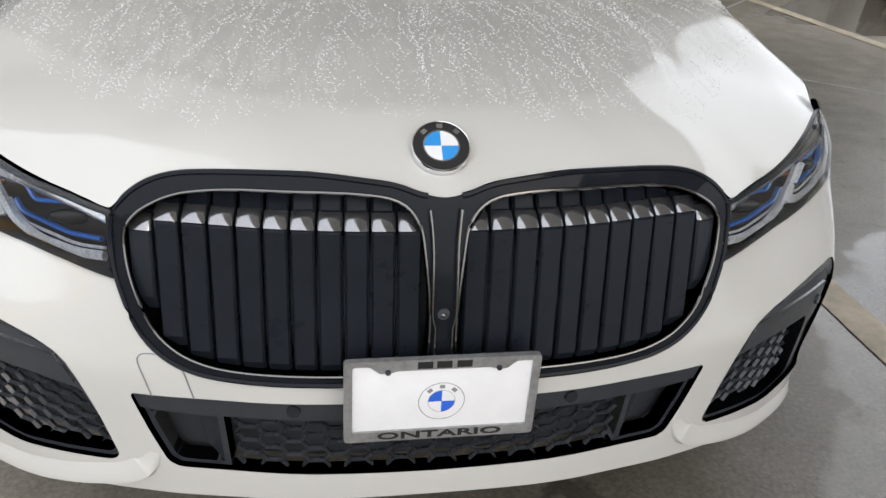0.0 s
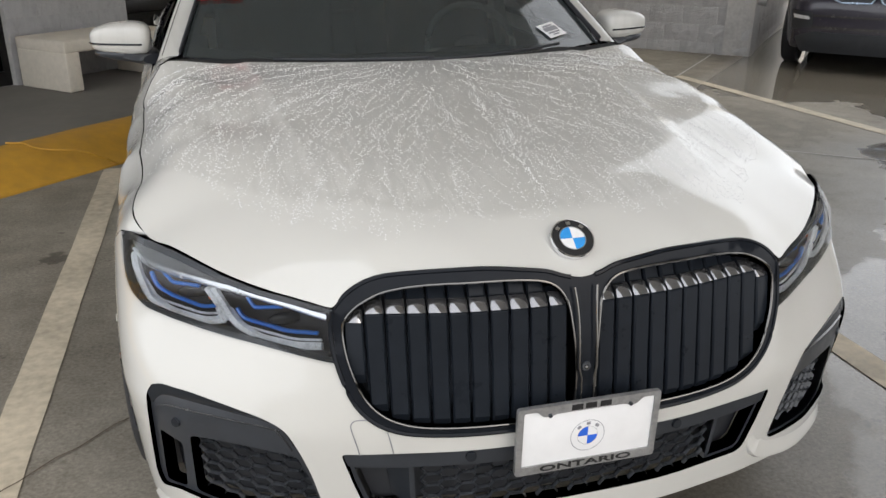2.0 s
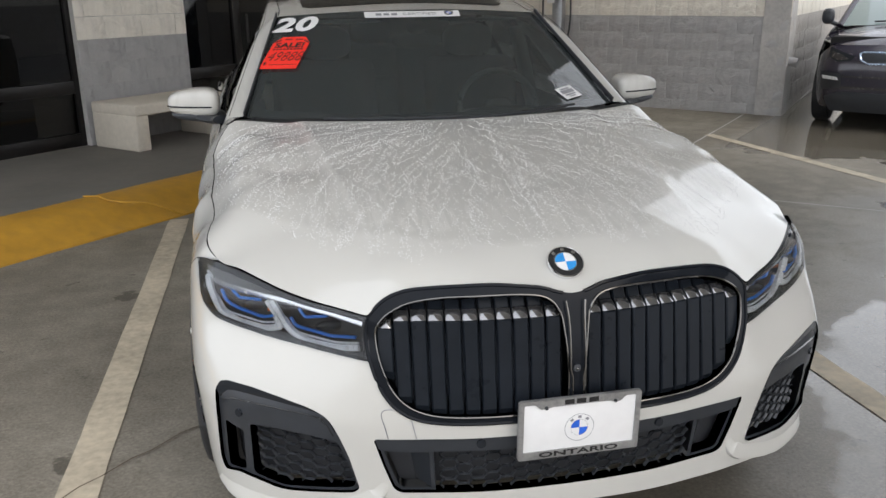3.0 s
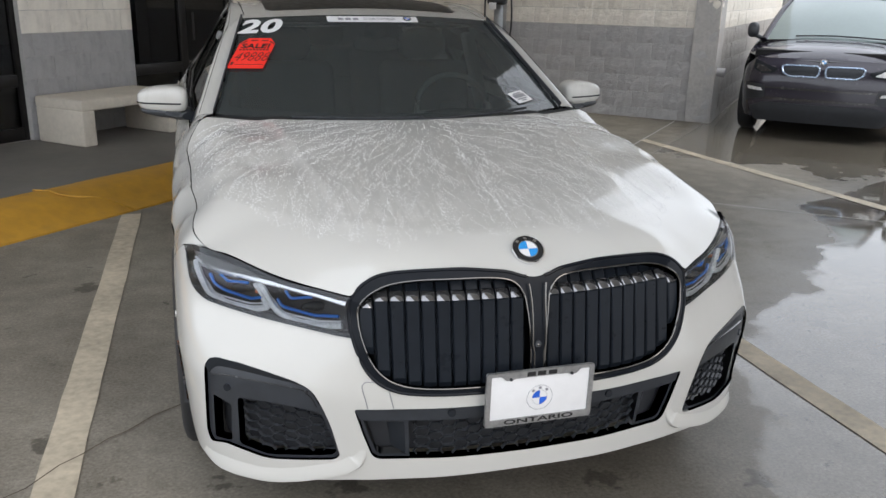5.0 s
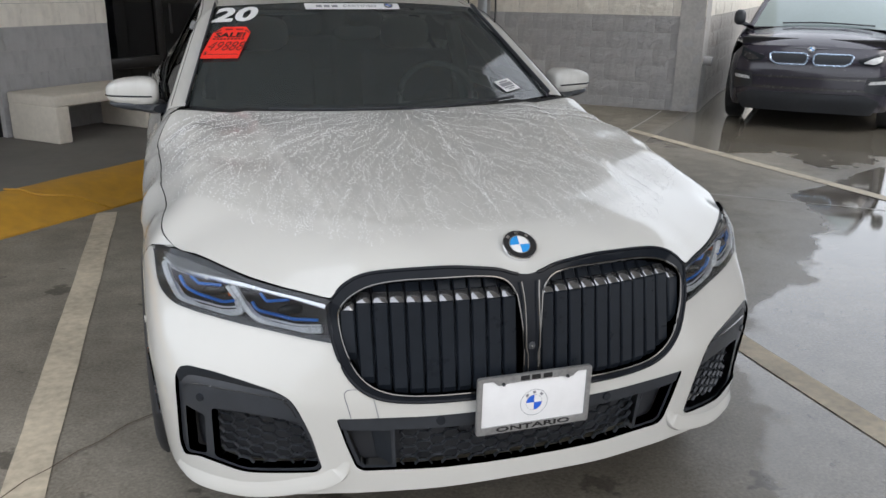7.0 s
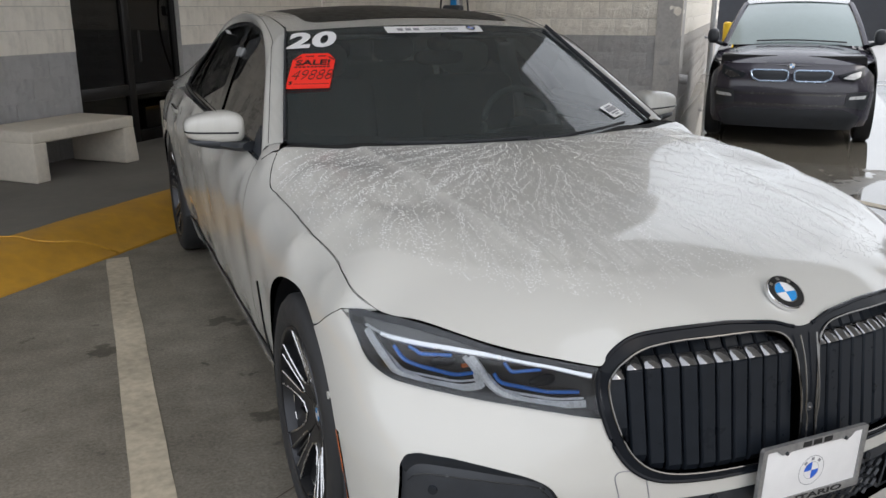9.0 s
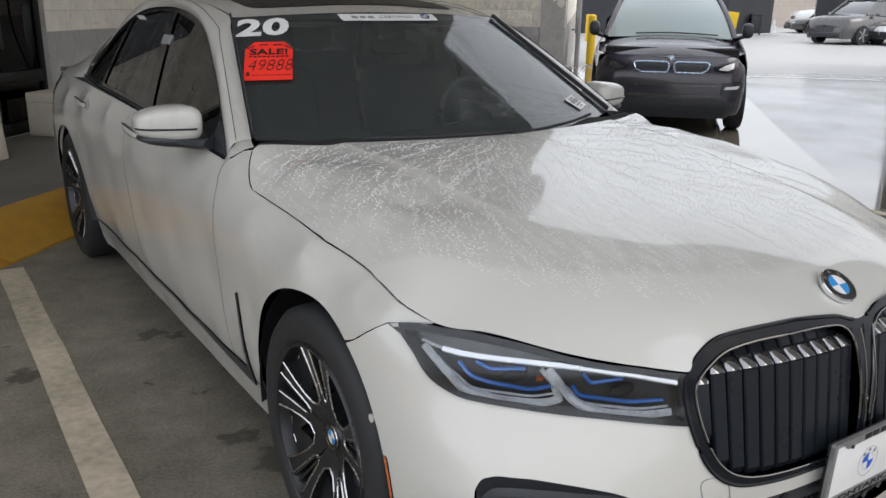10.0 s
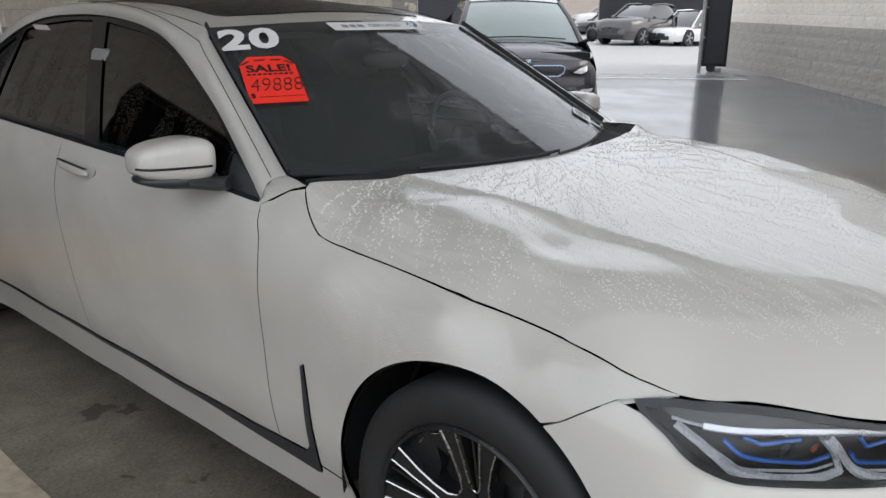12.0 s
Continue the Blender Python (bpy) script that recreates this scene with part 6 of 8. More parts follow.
grille()
lower_intake()
for ss in (1, -1):
    side_intake(ss)
    headlamp(ss)
    wing_lip(ss)
plate()
badge(car, Matrix.Translation((0, 0.128, 0.849)) @ pose(0, 0, 0, 36, 0, 0), 0.046)
nose_line("tow_cover_cut", [(-x, z) for x, z in spline([(0.459, 0.449), (0.466, 0.480), (0.474, 0.512), (0.472, 0.524), (0.462, 0.530), (0.440, 0.530), (0.420, 0.529), (0.410, 0.522), (0.405, 0.508), (0.392, 0.449)], 4)], 0.0012, GREY_INK, "fine cut of the tow eye cover")
for ss in (1, -1):
    # side marker, sensor, arch liner
    mk = [(0.560, 0.497), (0.545, 0.40), (0.535, 0.315), (0.528, 0.315), (0.536, 0.40), (0.550, 0.497)]
    mk = [(ss * nose_sy(y - 0.012, z), z) for y, z in mk]
    panel("side_marker", mk, nose, AMBER, car, step=0.02, lift=0.003, depth=0.006, label="narrow amber side marker")
    c = nose(np.array([(nose_sy(0.60, 0.565), 0.565)]))[0]
    bm = bmesh.new()
    bmesh.ops.create_cone(bm, cap_ends=True, segments=20, radius1=0.010, radius2=0.0095, depth=0.004, matrix=Matrix.Translation((ss * c[0], c[1], c[2])) @ pose(0, 0, 0, 0, 90, 0))
    part("parking_sensor", bm, PAINT, car, "painted round sensor")
    for hy in (HUB_F, HUB_R):
        rows = []
        for x in (0.955, 0.90, 0.70):
            rr = ARCH - 0.002 if x > 0.92 else ARCH + 0.03
            rows.append([(ss * x * (0.985 if x > 0.92 else 1), p, q) for p, q in arc(hy + (0.015 if hy < 2 else 0), rr, -10, 188, 28)])
        strip("arch_liner", rows, BLACK_MATT, car, "matt black wheel arch liner")
        fan = [(ss * 0.70, hy, HUB_Z)]
        rim = [(ss * 0.70, p, q) for p, q in arc(hy, ARCH + 0.03, -10, 188, 28)]
        mesh_ob("arch_wall", fan + rim, [(0, i + 1, i + 2) for i in range(28)], SHADOW_GAP, car, smooth=0)
bm = box(bmesh.new(), (-0.70, 0.50, 0.17), (0.70, 4.95, 0.60), 0.02)
part("underbody", bm, SHADOW_GAP, car, "dark underside and engine bay")


# ---- mirrors, handles, cabin, stickers ----
def super_box(centre, half, power=3.2, nu=28, nv=16, shape=None):
    """A soft-edged block."""
    verts, faces = [], []

    def sp(v, e):
        return math.copysign(abs(v) ** e, v)
    e = 2.0 / power
    for j in range(nv + 1):
        b = -math.pi / 2 + math.pi * j / nv
        for i in range(nu):
            a = 2 * math.pi * i / nu
            p = np.array([sp(math.cos(b), e) * sp(math.cos(a), e), sp(math.cos(b), e) * sp(math.sin(a), e), sp(math.sin(b), e)])
            if shape:
                p = np.array(shape(*p))
            verts.append(tuple(np.array(centre) + p * np.array(half)))
    for j in range(nv):
        for i in range(nu):
            k = (i + 1) % nu
            faces.append((j * nu + i, j * nu + k, (j + 1) * nu + k, (j + 1) * nu + i))
    return verts, faces


def door_mirror(s):
    m = new("door_mirror")
    m.parent = car
    tagged(m, "white door mirror with black foot, wet")
    # the housing tapers outwards, its inner end is cut upright and it sweeps back
    def cap(x, y, z):
        k = (x + 1) * 0.5
        return x, y * (1 - 0.25 * k) + 0.35 * k, z * (1 - 0.34 * k * k) + (0.06 if z > 0 else 0.0) * math.sin(math.pi * k)
    v, f = super_box((0, 0, 0), (0.105, 0.082, 0.060), 3.8, 36, 18, shape=cap)
    upper = [(s * (0.988 + a), 1.925 + b, 1.050 + c) for a, b, c in v]
    mesh_ob("mirror_cap", upper, f if s > 0 else [q[::-1] for q in f], PAINT_WET, m, "white mirror cap")
    v, f = super_box((0, 0, 0), (0.112, 0.070, 0.030), 2.8, 28, 12, shape=lambda x, y, z: (x, y + 0.25 * (x + 1) * 0.5, z * (1 - 0.5 * ((x + 1) * 0.5) ** 2)))
    mesh_ob("mirror_foot", [(s * (0.972 + a), 1.935 + b, 0.990 + c + 0.014 * (a / 0.11 + 1) * 0.5) for a, b, c in v], f if s > 0 else [q[::-1] for q in f], BLACK_SATIN, m, "black lower shell")
    arm = spline([(0.955, 1.90, 0.992), (0.90, 1.86, 0.985), (0.875, 1.83, 0.990)], 4)
    mesh_ob("mirror_arm", *tube_mesh([(s * a, b, c) for a, b, c in arm], (0.045, 0.018), 10, flat=(0, 0, 1)), BLACK_SATIN, m)
    line = [(s * (0.988 + x), 1.925 - 0.0835 * (1 - 0.25 * k) * (1 - abs(x / 0.1055) ** 3.8) ** (1 / 3.8) + 0.0287 * k, 1.036 + 0.004 * k) for x in np.linspace(-0.075, 0.1045, 18) for k in [(x / 0.105 + 1) * 0.5]]
    mesh_ob("indicator_slit", *tube_mesh(line, (0.004, 0.0035), 6), BLACK_GLOSS, m, "dark indicator slit")
    tri = [(s * (cabin_x(y, z) + 0.004), y, z) for y, z in [(1.705, 0.962), (1.86, 0.976), (1.875, 1.056), (1.80, 1.020)]]
    tin = [(p[0] - s * 0.02, p[1], p[2]) for p in tri]
    mesh_ob("mirror_triangle", tri + tin, [(0, 1, 2, 3), (7, 6, 5, 4), (0, 4, 5, 1), (1, 5, 6, 2), (2, 6, 7, 3), (3, 7, 4, 0)], BLACK_SATIN, m, "black corner plate", smooth=0)


def door_handle(y, z, s):
    h = new("door_handle")
    h.parent = car
    tagged(h, "white pull handle with a dark slot")
    x = float(flank_x(np.array([(y, z)]))[0])
    v, f = super_box((0, 0, 0), (0.014, 0.105, 0.016), 2.6, 20, 10)
    mesh_ob("handle_bar", [(s * (x + 0.016 + a), y + b, z + c + 0.05 * b) for a, b, c in v], f, PAINT_WET, h)
    cup = [(y + 0.115 * math.cos(t), z - 0.004 + 0.032 * math.sin(t)) for t in np.linspace(0, 2 * math.pi, 28, endpoint=False)]
    panel("handle_cup", cup, flank(s), PAINT_WET, h, step=0.02, lift=0.0015, depth=0.003)
    slot = [(s * (x + 0.020), y + q, z + 0.017 + 0.05 * q) for q in np.linspace(-0.10, 0.09, 8)]
    mesh_ob("handle_slot", *tube_mesh(slot, (0.008, 0.0022), 6), BLACK_GLOSS, h, "dark strip over the handle")


for ss in (1, -1):
    door_mirror(ss)
    door_handle(2.62, 0.928, ss)
    door_handle(3.62, 0.935, ss)
    # crease that runs low along the doors, and the sharp shoulder
    tail = panel("tail_lamp", [(4.86, 0.93), (5.04, 0.92), (5.045, 0.84), (4.98, 0.835), (4.80, 0.86)], flank(ss), AMBER, car, step=0.03, lift=0.004, depth=0.008, label="dark red tail lamp corner")


def cabin():
    c = new("cabin")
    c.parent = car
    tagged(c, "dark leather cabin seen through the glass")
    # dashboard under the windshield
    rows = []
    for k, (dy, dz) in enumerate(((0.03, -0.03), (0.18, -0.005), (0.42, -0.015), (0.52, -0.08), (0.50, -0.30))):
        rows.append([(0.74 * a, 1.42 + dy + 0.20 * abs(a) ** 2, 0.985 + dz + 0.012 * math.cos(a * 5)) for a in np.linspace(-1, 1, 21)])
    strip("dashboard", rows, CABIN, c, "black dashboard")
    hood_d = super_box((0.37, 1.90, 0.955), (0.20, 0.11, 0.030), 2.4)
    mesh_ob("instrument_hood", *hood_d, CABIN, c)
    # steering wheel on the car's left-hand side
    ring = []
    M = Matrix.Translation((0.375, 2.07, 0.955)) @ pose(0, 0, 0, 66, 0, 0)
    for i in range(40):
        t = 2 * math.pi * i / 40
        ring.append(tuple(M @ Vector((0.188 * math.cos(t), 0.183 * math.sin(t), 0))))
    w = new("steering_wheel")
    w.parent = c
    tagged(w, "dark grey leather steering wheel")
    mesh_ob("wheel_rim", *tube_mesh(ring, 0.0145, 10, closed=True), CABIN_GREY, w)
    v, f = super_box((0, 0, 0), (0.075, 0.055, 0.025), 2.5, 20, 10)
    mesh_ob("wheel_hub", [tuple(M @ Vector(p)) for p in v], f, CABIN, w)
    for a in (-0.05, math.pi + 0.05, -math.pi / 2):
        q = [tuple(M @ Vector((k * math.cos(a), k * math.sin(a), 0.002))) for k in (0.06, 0.12, 0.185)]
        mesh_ob("wheel_spoke", *tube_mesh(q, (0.016, 0.008), 6), CABIN_GREY, w)
    for x, y in ((-0.38, 2.42), (0.38, 2.45), (-0.40, 3.55), (0.40, 3.55), (0.0, 3.60)):
        seat = new("seat")
        seat.parent = c
        bm = box(bmesh.new(), (x - 0.25, y - 0.40, 0.42), (x + 0.25, y + 0.12, 0.60), 0.06, 3)
        part("seat_cushion", bm, CABIN, seat)
        back = box(bmesh.new(), (-0.25, -0.07, 0), (0.25, 0.07, 0.62), 0.06, 3, Matrix.Translation((x, y + 0.10, 0.55)) @ pose(0, 0, 0, -14, 0, 0))
        part("seat_back", back, CABIN, seat)
        v, f = super_box((x, y + 0.275, 1.235), (0.135, 0.050, 0.085), 2.8)
        mesh_ob("headrest", v, f, CABIN_GREY if y < 3 else CABIN, seat, "dark padded headrest")
    # rear-view mirror and its foot
    v, f = super_box((0.0, 2.14, 1.270), (0.115, 0.022, 0.034), 2.6)
    mesh_ob("inner_mirror", v, f, BLACK_SATIN, c, "black inner mirror")
    v, f = super_box((0.0, 2.15, 1.325), (0.045, 0.06, 0.030), 2.4)
    mesh_ob("mirror_bracket", v, f, BLACK_MATT, c)
    for s in (1, -1):
        v, f = super_box((s * 0.33, 2.30, 1.352), (0.19, 0.07, 0.010), 2.6)
        mesh_ob("sun_visor", v, f, CABIN_GREY, c)
        # pillars and door cards
        bm = box(bmesh.new(), (-0.03, -0.06, -0.62), (0.03, 0.06, 0.30), 0.02, 2, Matrix.Translation((s * 0.76, 2.86, 1.0)) @ pose(0, 0, 0, 0, -s * 14, 0))
        part("inner_pillar", bm, CABIN_GREY, c)
        bm = box(bmesh.new(), (s * 0.80 - 0.02, 1.75, 0.35), (s * 0.80 + 0.02, 4.0, 0.95), 0.01)
        part("door_card", bm, CABIN, c)
    strip("headliner", [[(x, y, float(roof_z(np.array([(x, y)]))[0]) - 0.035) for x in np.linspace(-0.6, 0.6, 9)] for y in np.linspace(2.38, 3.95, 8)], CABIN_GREY, c, "grey headliner")
    part("cabin_floor", box(bmesh.new(), (-0.80, 1.5, 0.30), (0.80, 4.3, 0.36), 0.0), CABIN, c)
    part("parcel_shelf", box(bmesh.new(), (-0.70, 3.72, 0.93), (0.70, 4.55, 0.96), 0.01), CABIN, c)
    part("bulkhead", box(bmesh.new(), (-0.78, 1.46, 0.35), (0.78, 1.52, 0.93), 0.0), CABIN, c)


cabin()


def on_screen(a, b, lift=0.004):
    """Pose on the windshield: x along it, y up it, z out of it."""
    q = np.array([(a, b)])
    p, n = shell_normals(screen, q, (0, 2.6, 0.6))
    e = screen(np.array([(a + 0.01, b)]))[0] - screen(np.array([(a - 0.01, b)]))[0]
    z = Vector(n[0])
    x = Vector(e).normalized()
    y = z.cross(x).normalized()
    x = y.cross(z).normalized()
    m = Matrix((x, y, z)).transposed().to_4x4()
    return Matrix.Translation(Vector(p[0]) + z * lift) @ m


def sheet(name, pts, material, parent, z=0.0, label="", thick=0.0008):
    n = len(pts)
    verts = [(a, b, z) for a, b in pts] + [(a, b, z - thick) for a, b in pts]
    faces = [tuple(range(n)), tuple(range(2 * n - 1, n - 1, -1))] + [(i, n + i, n + (i + 1) % n, (i + 1) % n) for i in range(n)]
    return mesh_ob(name, verts, faces, material, parent, label, smooth=0)


def stickers():
    # year numerals
    y20 = thing("year_sticker", "white vinyl numerals 20 on the windshield corner", "sticker")
    y20.matrix_basis = on_screen(-0.853, 0.872, 0.006)
    for digit, x in (("2", -0.052), ("0", 0.046)):
        lettering("numeral", digit, 0.160, STICKER_WHITE, pose(x, 0, 0), y20, width=0.098, bold=0.006, shear=0.12)
    tag = thing("price_tag", "bright red sale tag with handwritten price on the windshield", "sticker")
    tag.matrix_basis = on_screen(-0.870, 0.581, 0.008)
    W, H = 0.085, 0.121
    sheet("tag_card", [(-W, -H), (W, -H), (W, H * 0.62), (W * 0.62, H), (-W * 0.62, H), (-W, H * 0.62)], STICKER_RED, tag, 0, "fluorescent red card")
    lettering("tag_word", "SALE!", 0.050, INK, pose(0, 0.053, 0.001), tag, "printed black letters", width=0.135, bold=0.0012)
    lettering("tag_price", "49888", 0.100, INK, pose(0.004, -0.034, 0.001), tag, "thin handwritten figures", width=0.158, bold=-0.0022, shear=0.25)
    lettering("tag_dollar", "$", 0.030, INK, pose(-0.070, -0.084, 0.001), tag, bold=0.0)
    sheet("tag_rule", [(-0.055, -0.092), (0.08, -0.092), (0.08, -0.0905), (-0.055, -0.0905)], INK, tag, 0.001)
    for i in range(9):
        x = -0.070 + i * 0.016
        sheet("tag_scribble", [(x, 0.021), (x + 0.011, 0.021), (x + 0.011, 0.029), (x, 0.029)], INK, tag, 0.001)
    for i, (x, y, r) in enumerate(((-0.066, 0.086, 38), (-0.02, 0.101, 0), (0.03, 0.100, 0), (0.068, 0.084, -38))):
        c, s = math.cos(radians(r)), math.sin(radians(r))
        q = [(-0.016, -0.003), (0.016, -0.003), (0.016, 0.003), (-0.016, 0.003)]
        sheet("tag_edge_print", [(x + a * c - b * s, y + a * s + b * c) for a, b in q], INK, tag, 0.001)
    band = thing("certified_banner", "white strip sticker reading certified along the windshield top", "sticker")
    band.matrix_basis = on_screen(-0.02, 0.940, 0.006)
    W, H = 0.219, 0.029
    sheet("banner_strip", [(-W, -H), (W, -H), (W, H), (-W, H)], STICKER_WHITE, band)
    lettering("banner_word", "CERTIFIED", 0.030, GREY_INK, pose(0.033, 0.0, 0.001), band, "grey capitals", width=0.155, bold=-0.0004)
    for k in range(3):
        x = -0.168 + k * 0.036
        sheet("banner_mark", [(x, -0.010), (x + 0.026, -0.010), (x + 0.026, 0.010), (x, 0.010)], GREY_INK, band, 0.001, "grey bar")
    badge(band, pose(0.168, 0, 0.0), 0.022, blue=BLUE_INK)
    lab = thing("stock_label", "small white printed label inside the windshield corner", "sticker")
    lab.matrix_basis = on_screen(0.745, 0.135, 0.006) @ pose(0, 0, 0, 0, 0, 8)
    sheet("label_paper", [(-0.055, -0.038), (0.055, -0.038), (0.055, 0.038), (-0.055, 0.038)], STICKER_WHITE, lab)
    for y, h, w in ((0.024, 0.004, 0.03), (0.006, 0.011, 0.042), (-0.014, 0.004, 0.036), (-0.026, 0.003, 0.02)):
        sheet("label_print", [(-w, y - h), (w, y - h), (w, y + h), (-w, y + h)], GREY_INK, lab, 0.001)
    win = thing("window_label", "narrow white label at the top of the rear door window", "sticker")
    win.matrix_basis = Matrix.Translation((-(cabin_x(3.42, 1.350)) - 0.002, 3.42, 1.350)) @ pose(0, 0, 0, 90, 0, -90) @ pose(0, 0, 0, 30, 0, 0)
    sheet("label_strip", [(-0.07, -0.011), (0.07, -0.011), (0.07, 0.011), (-0.07, 0.011)], STICKER_WHITE, win)


stickers()


def rain_beads():
    """Drops standing on the hood: strung along the run-off, with bare paths where water has run through them."""
    rnd = np.random.default_rng(5)
    seam = np.array([(float(flank_x(np.array([(y, z)]))[0]), y) for y, z in spline(SEAM_Y, 4)])
    back = np.array([(0.0, 1.380), (0.25, 1.395), (0.50, 1.445), (0.70, 1.520), (0.815, 1.566)])

    def wet(Q):
        x, y = np.abs(Q[:, 0]), Q[:, 1]
        front = 0.215 + 1.6 * np.maximum(0, x - 0.36) ** 1.5 + 0.018 * np.sin(Q[:, 0] * 23) + 0.012 * np.sin(Q[:, 0] * 61 + 1)
        return (y > front) & (y < np.interp(x, back[:, 0], back[:, 1]) - 0.012) & (x < np.interp(y, seam[:, 1], seam[:, 0]) - 0.012)

    def flow(p, lean):
        """Run-off: outwards below the windshield, forwards lower down."""
        a = radians(np.interp(p[1], [0.3, 0.7, 1.1, 1.45], [8, 22, 50, 82])) * min(1.0, abs(p[0]) / 0.25) + lean
        return np.array([math.copysign(1, p[0]) * math.sin(a), -math.cos(a)])
    spots = []
    for k in range(520):
        p = np.array([rnd.uniform(-0.85, 0.85), rnd.uniform(0.25, 1.52)])
        lean, gap = rnd.normal(0, 0.22), rnd.uniform(0.007, 0.013)
        for i in range(int(rnd.uniform(0.12, 0.50) / gap)):
            lean += rnd.normal(0, 0.02)
            p = p + flow(p, lean) * gap
            spots.append((*(p + rnd.normal(0, 0.0035, 2)), rnd.uniform(0.0012, 0.0027)))
    loose = rnd.uniform((-0.87, 0.2), (0.87, 1.56), (7000, 2))
    spots += [(x, y, r) for (x, y), r in zip(loose, rnd.uniform(0.0008, 0.0022, 7000))]
    B = np.array(spots)
    keep = wet(B)
    # bare paths, branching forwards
    for k in range(46):
        p = np.array([rnd.choice((-0.55, -0.42, -0.2, 0.1, 0.35, 0.6)) + rnd.normal(0, 0.10), rnd.uniform(0.75, 1.30)])
        lean, w = rnd.normal(0, 0.75), rnd.uniform(0.003, 0.008)
        path = []
        for i in range(int(rnd.uniform(0.15, 0.55) / 0.012)):
            lean += rnd.normal(0, 0.07) - 0.01 * lean
            p = p + flow(p, lean) * 0.012
            path.append(p)
        near = np.min(np.linalg.norm(B[:, None, :2] - np.array(path)[None], axis=2), axis=1)
        keep &= near > w
    B = B[keep]
    # large drops near the windshield
    B[:, 2] *= np.interp(B[:, 1], [0.3, 0.9, 1.5], [0.75, 1.0, 1.35])
    P = hood(B[:, :2])
    e = 0.003
    N = np.cross(hood(B[:, :2] + [e, 0]) - P, hood(B[:, :2] + [0, e]) - P)
    N /= np.linalg.norm(N, axis=1)[:, None]
    T = np.cross(N, [0.0, 1.0, 0.0])
    T /= np.linalg.norm(T, axis=1)[:, None]
    S = np.cross(N, T)
    n, r = len(B), B[:, 2:3]
    rows = [P + (T * math.cos(a) + S * math.sin(a)) * r * q + N * r * h for q, h in ((1.0, -0.05), (0.72, 0.40)) for a in np.arange(6) * math.pi / 3] + [P + N * r * 0.55]
    V = np.stack(rows, 1).reshape(-1, 3)
    one = [(i, (i + 1) % 6, 6 + (i + 1) % 6, 6 + i) for i in range(6)]
    tip = [(6 + i, 6 + (i + 1) % 6, 12) for i in range(6)]
    faces = [tuple(13 * k + i for i in q) for k in range(n) for q in one + tip]
    me = bpy.data.meshes.new("rain_beads")
    me.from_pydata(V.tolist(), [], faces)
    me.materials.append(GLINT_BEAD)
    me.polygons.foreach_set("use_smooth", [True] * len(me.polygons))
    tagged(new("rain_beads", me), "rain beads strung in runs over the white hood", "raindrops", kind="stuff")


# opaque near-white drops: the light that water would catch is put into their colour
GLINT_BEAD = plain("rain_bead_glint", (0.70, 0.70, 0.69), 0.06, vary=0.03)
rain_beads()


# ---- things round the bay ----
def bench(u0, u1, v0, v1, label):
    """Cast concrete bench: a slab on two wide end legs."""
    b = thing("bench", label, "bench", group="benches by the wall")
    z0, z1 = SIDE_Z, 0.55
    part("bench_slab", box(bmesh.new(), (u0, v0, z1 - 0.10), (u1, v1, z1), 0.018, 3, UV), BENCH, b)
    for a, c in ((u0 + 0.001, u0 + 0.14), (u1 - 0.14, u1 - 0.001)):
        bm = box(bmesh.new(), (a, v0 + 0.002, z0), (c, v1 - 0.002, z1 - 0.09), 0.016, 3)
        for vert in bm.verts:
            if vert.co.z < z0 + 0.1 and vert.co.x > (a + c) / 2 and a > (u0 + u1) / 2:
                vert.co.x += 0.03
        bm.transform(UV)
        part("bench_leg", bm, BENCH, b)
    return b


bench(2.90, 4.02, 5.47, 6.09, "long cream cast-concrete bench standing by the block wall")
bench(5.10, 6.25, 5.50, 6.09, "cream cast-concrete bench beyond the glass doors")


def shopfront(name, u0, u1, z1, panes, label):
    """Dark anodised frames with smoked glass, in an opening of the wall."""
    w = thing(name, label, "door", kind="structure")
    v0, v1 = WALL_V + 0.06, WALL_V + 0.14

    def bar(a, b, c, d, nm="door_frame"):
        part(nm, box(bmesh.new(), (a, v0, c), (b, v1, d), 0.006, 2, UV), DARK_METAL, w)
    n = panes
    for k in range(n + 1):
        u = u0 + (u1 - u0) * k / n
        bar(u - 0.05 if k else u, u + 0.05 if k < n else u, SIDE_Z, z1)
    for z, h in ((SIDE_Z, 0.12), (0.62, 0.11), (z1 - 0.10, 0.10)):
        for k in range(n):
            a = u0 + (u1 - u0) * k / n + 0.05
            bar(a, u0 + (u1 - u0) * (k + 1) / n - 0.05, z, z + h, "door_rail")
    for k in range(n):
        a, b = u0 + (u1 - u0) * k / n + 0.045, u0 + (u1 - u0) * (k + 1) / n - 0.045
        for zz0, zz1 in ((SIDE_Z + 0.11, 0.63), (0.72, z1 - 0.095)):
            part("pane", box(bmesh.new(), (a, v0 + 0.03, zz0), (b, v0 + 0.04, zz1), 0.0, 2, UV), SHOP_GLASS, w, "smoked glass pane", smooth=0)
    rod_a = bmesh.new()
    rod(rod_a, uv((u0 + u1) / 2 + 0.10, v0 - 0.05, 0.95), uv((u0 + u1) / 2 + 0.10, v0 - 0.05, 1.25), 0.012)
    part("pull_handle", rod_a, DARK_METAL, w)


shopfront("door_1", 0.30, 2.90, 3.0, 2, "dark framed smoked glass shopfront")
shopfront("door_2", 4.13, 5.62, 2.6, 2, "dark framed smoked glass double door")
part("room_back", box(bmesh.new(), (-1, WALL_V + 2.5, 0), (8.6, WALL_V + 2.6, 4.2), 0, 2, UV), CABIN_GREY, None, smooth=0)
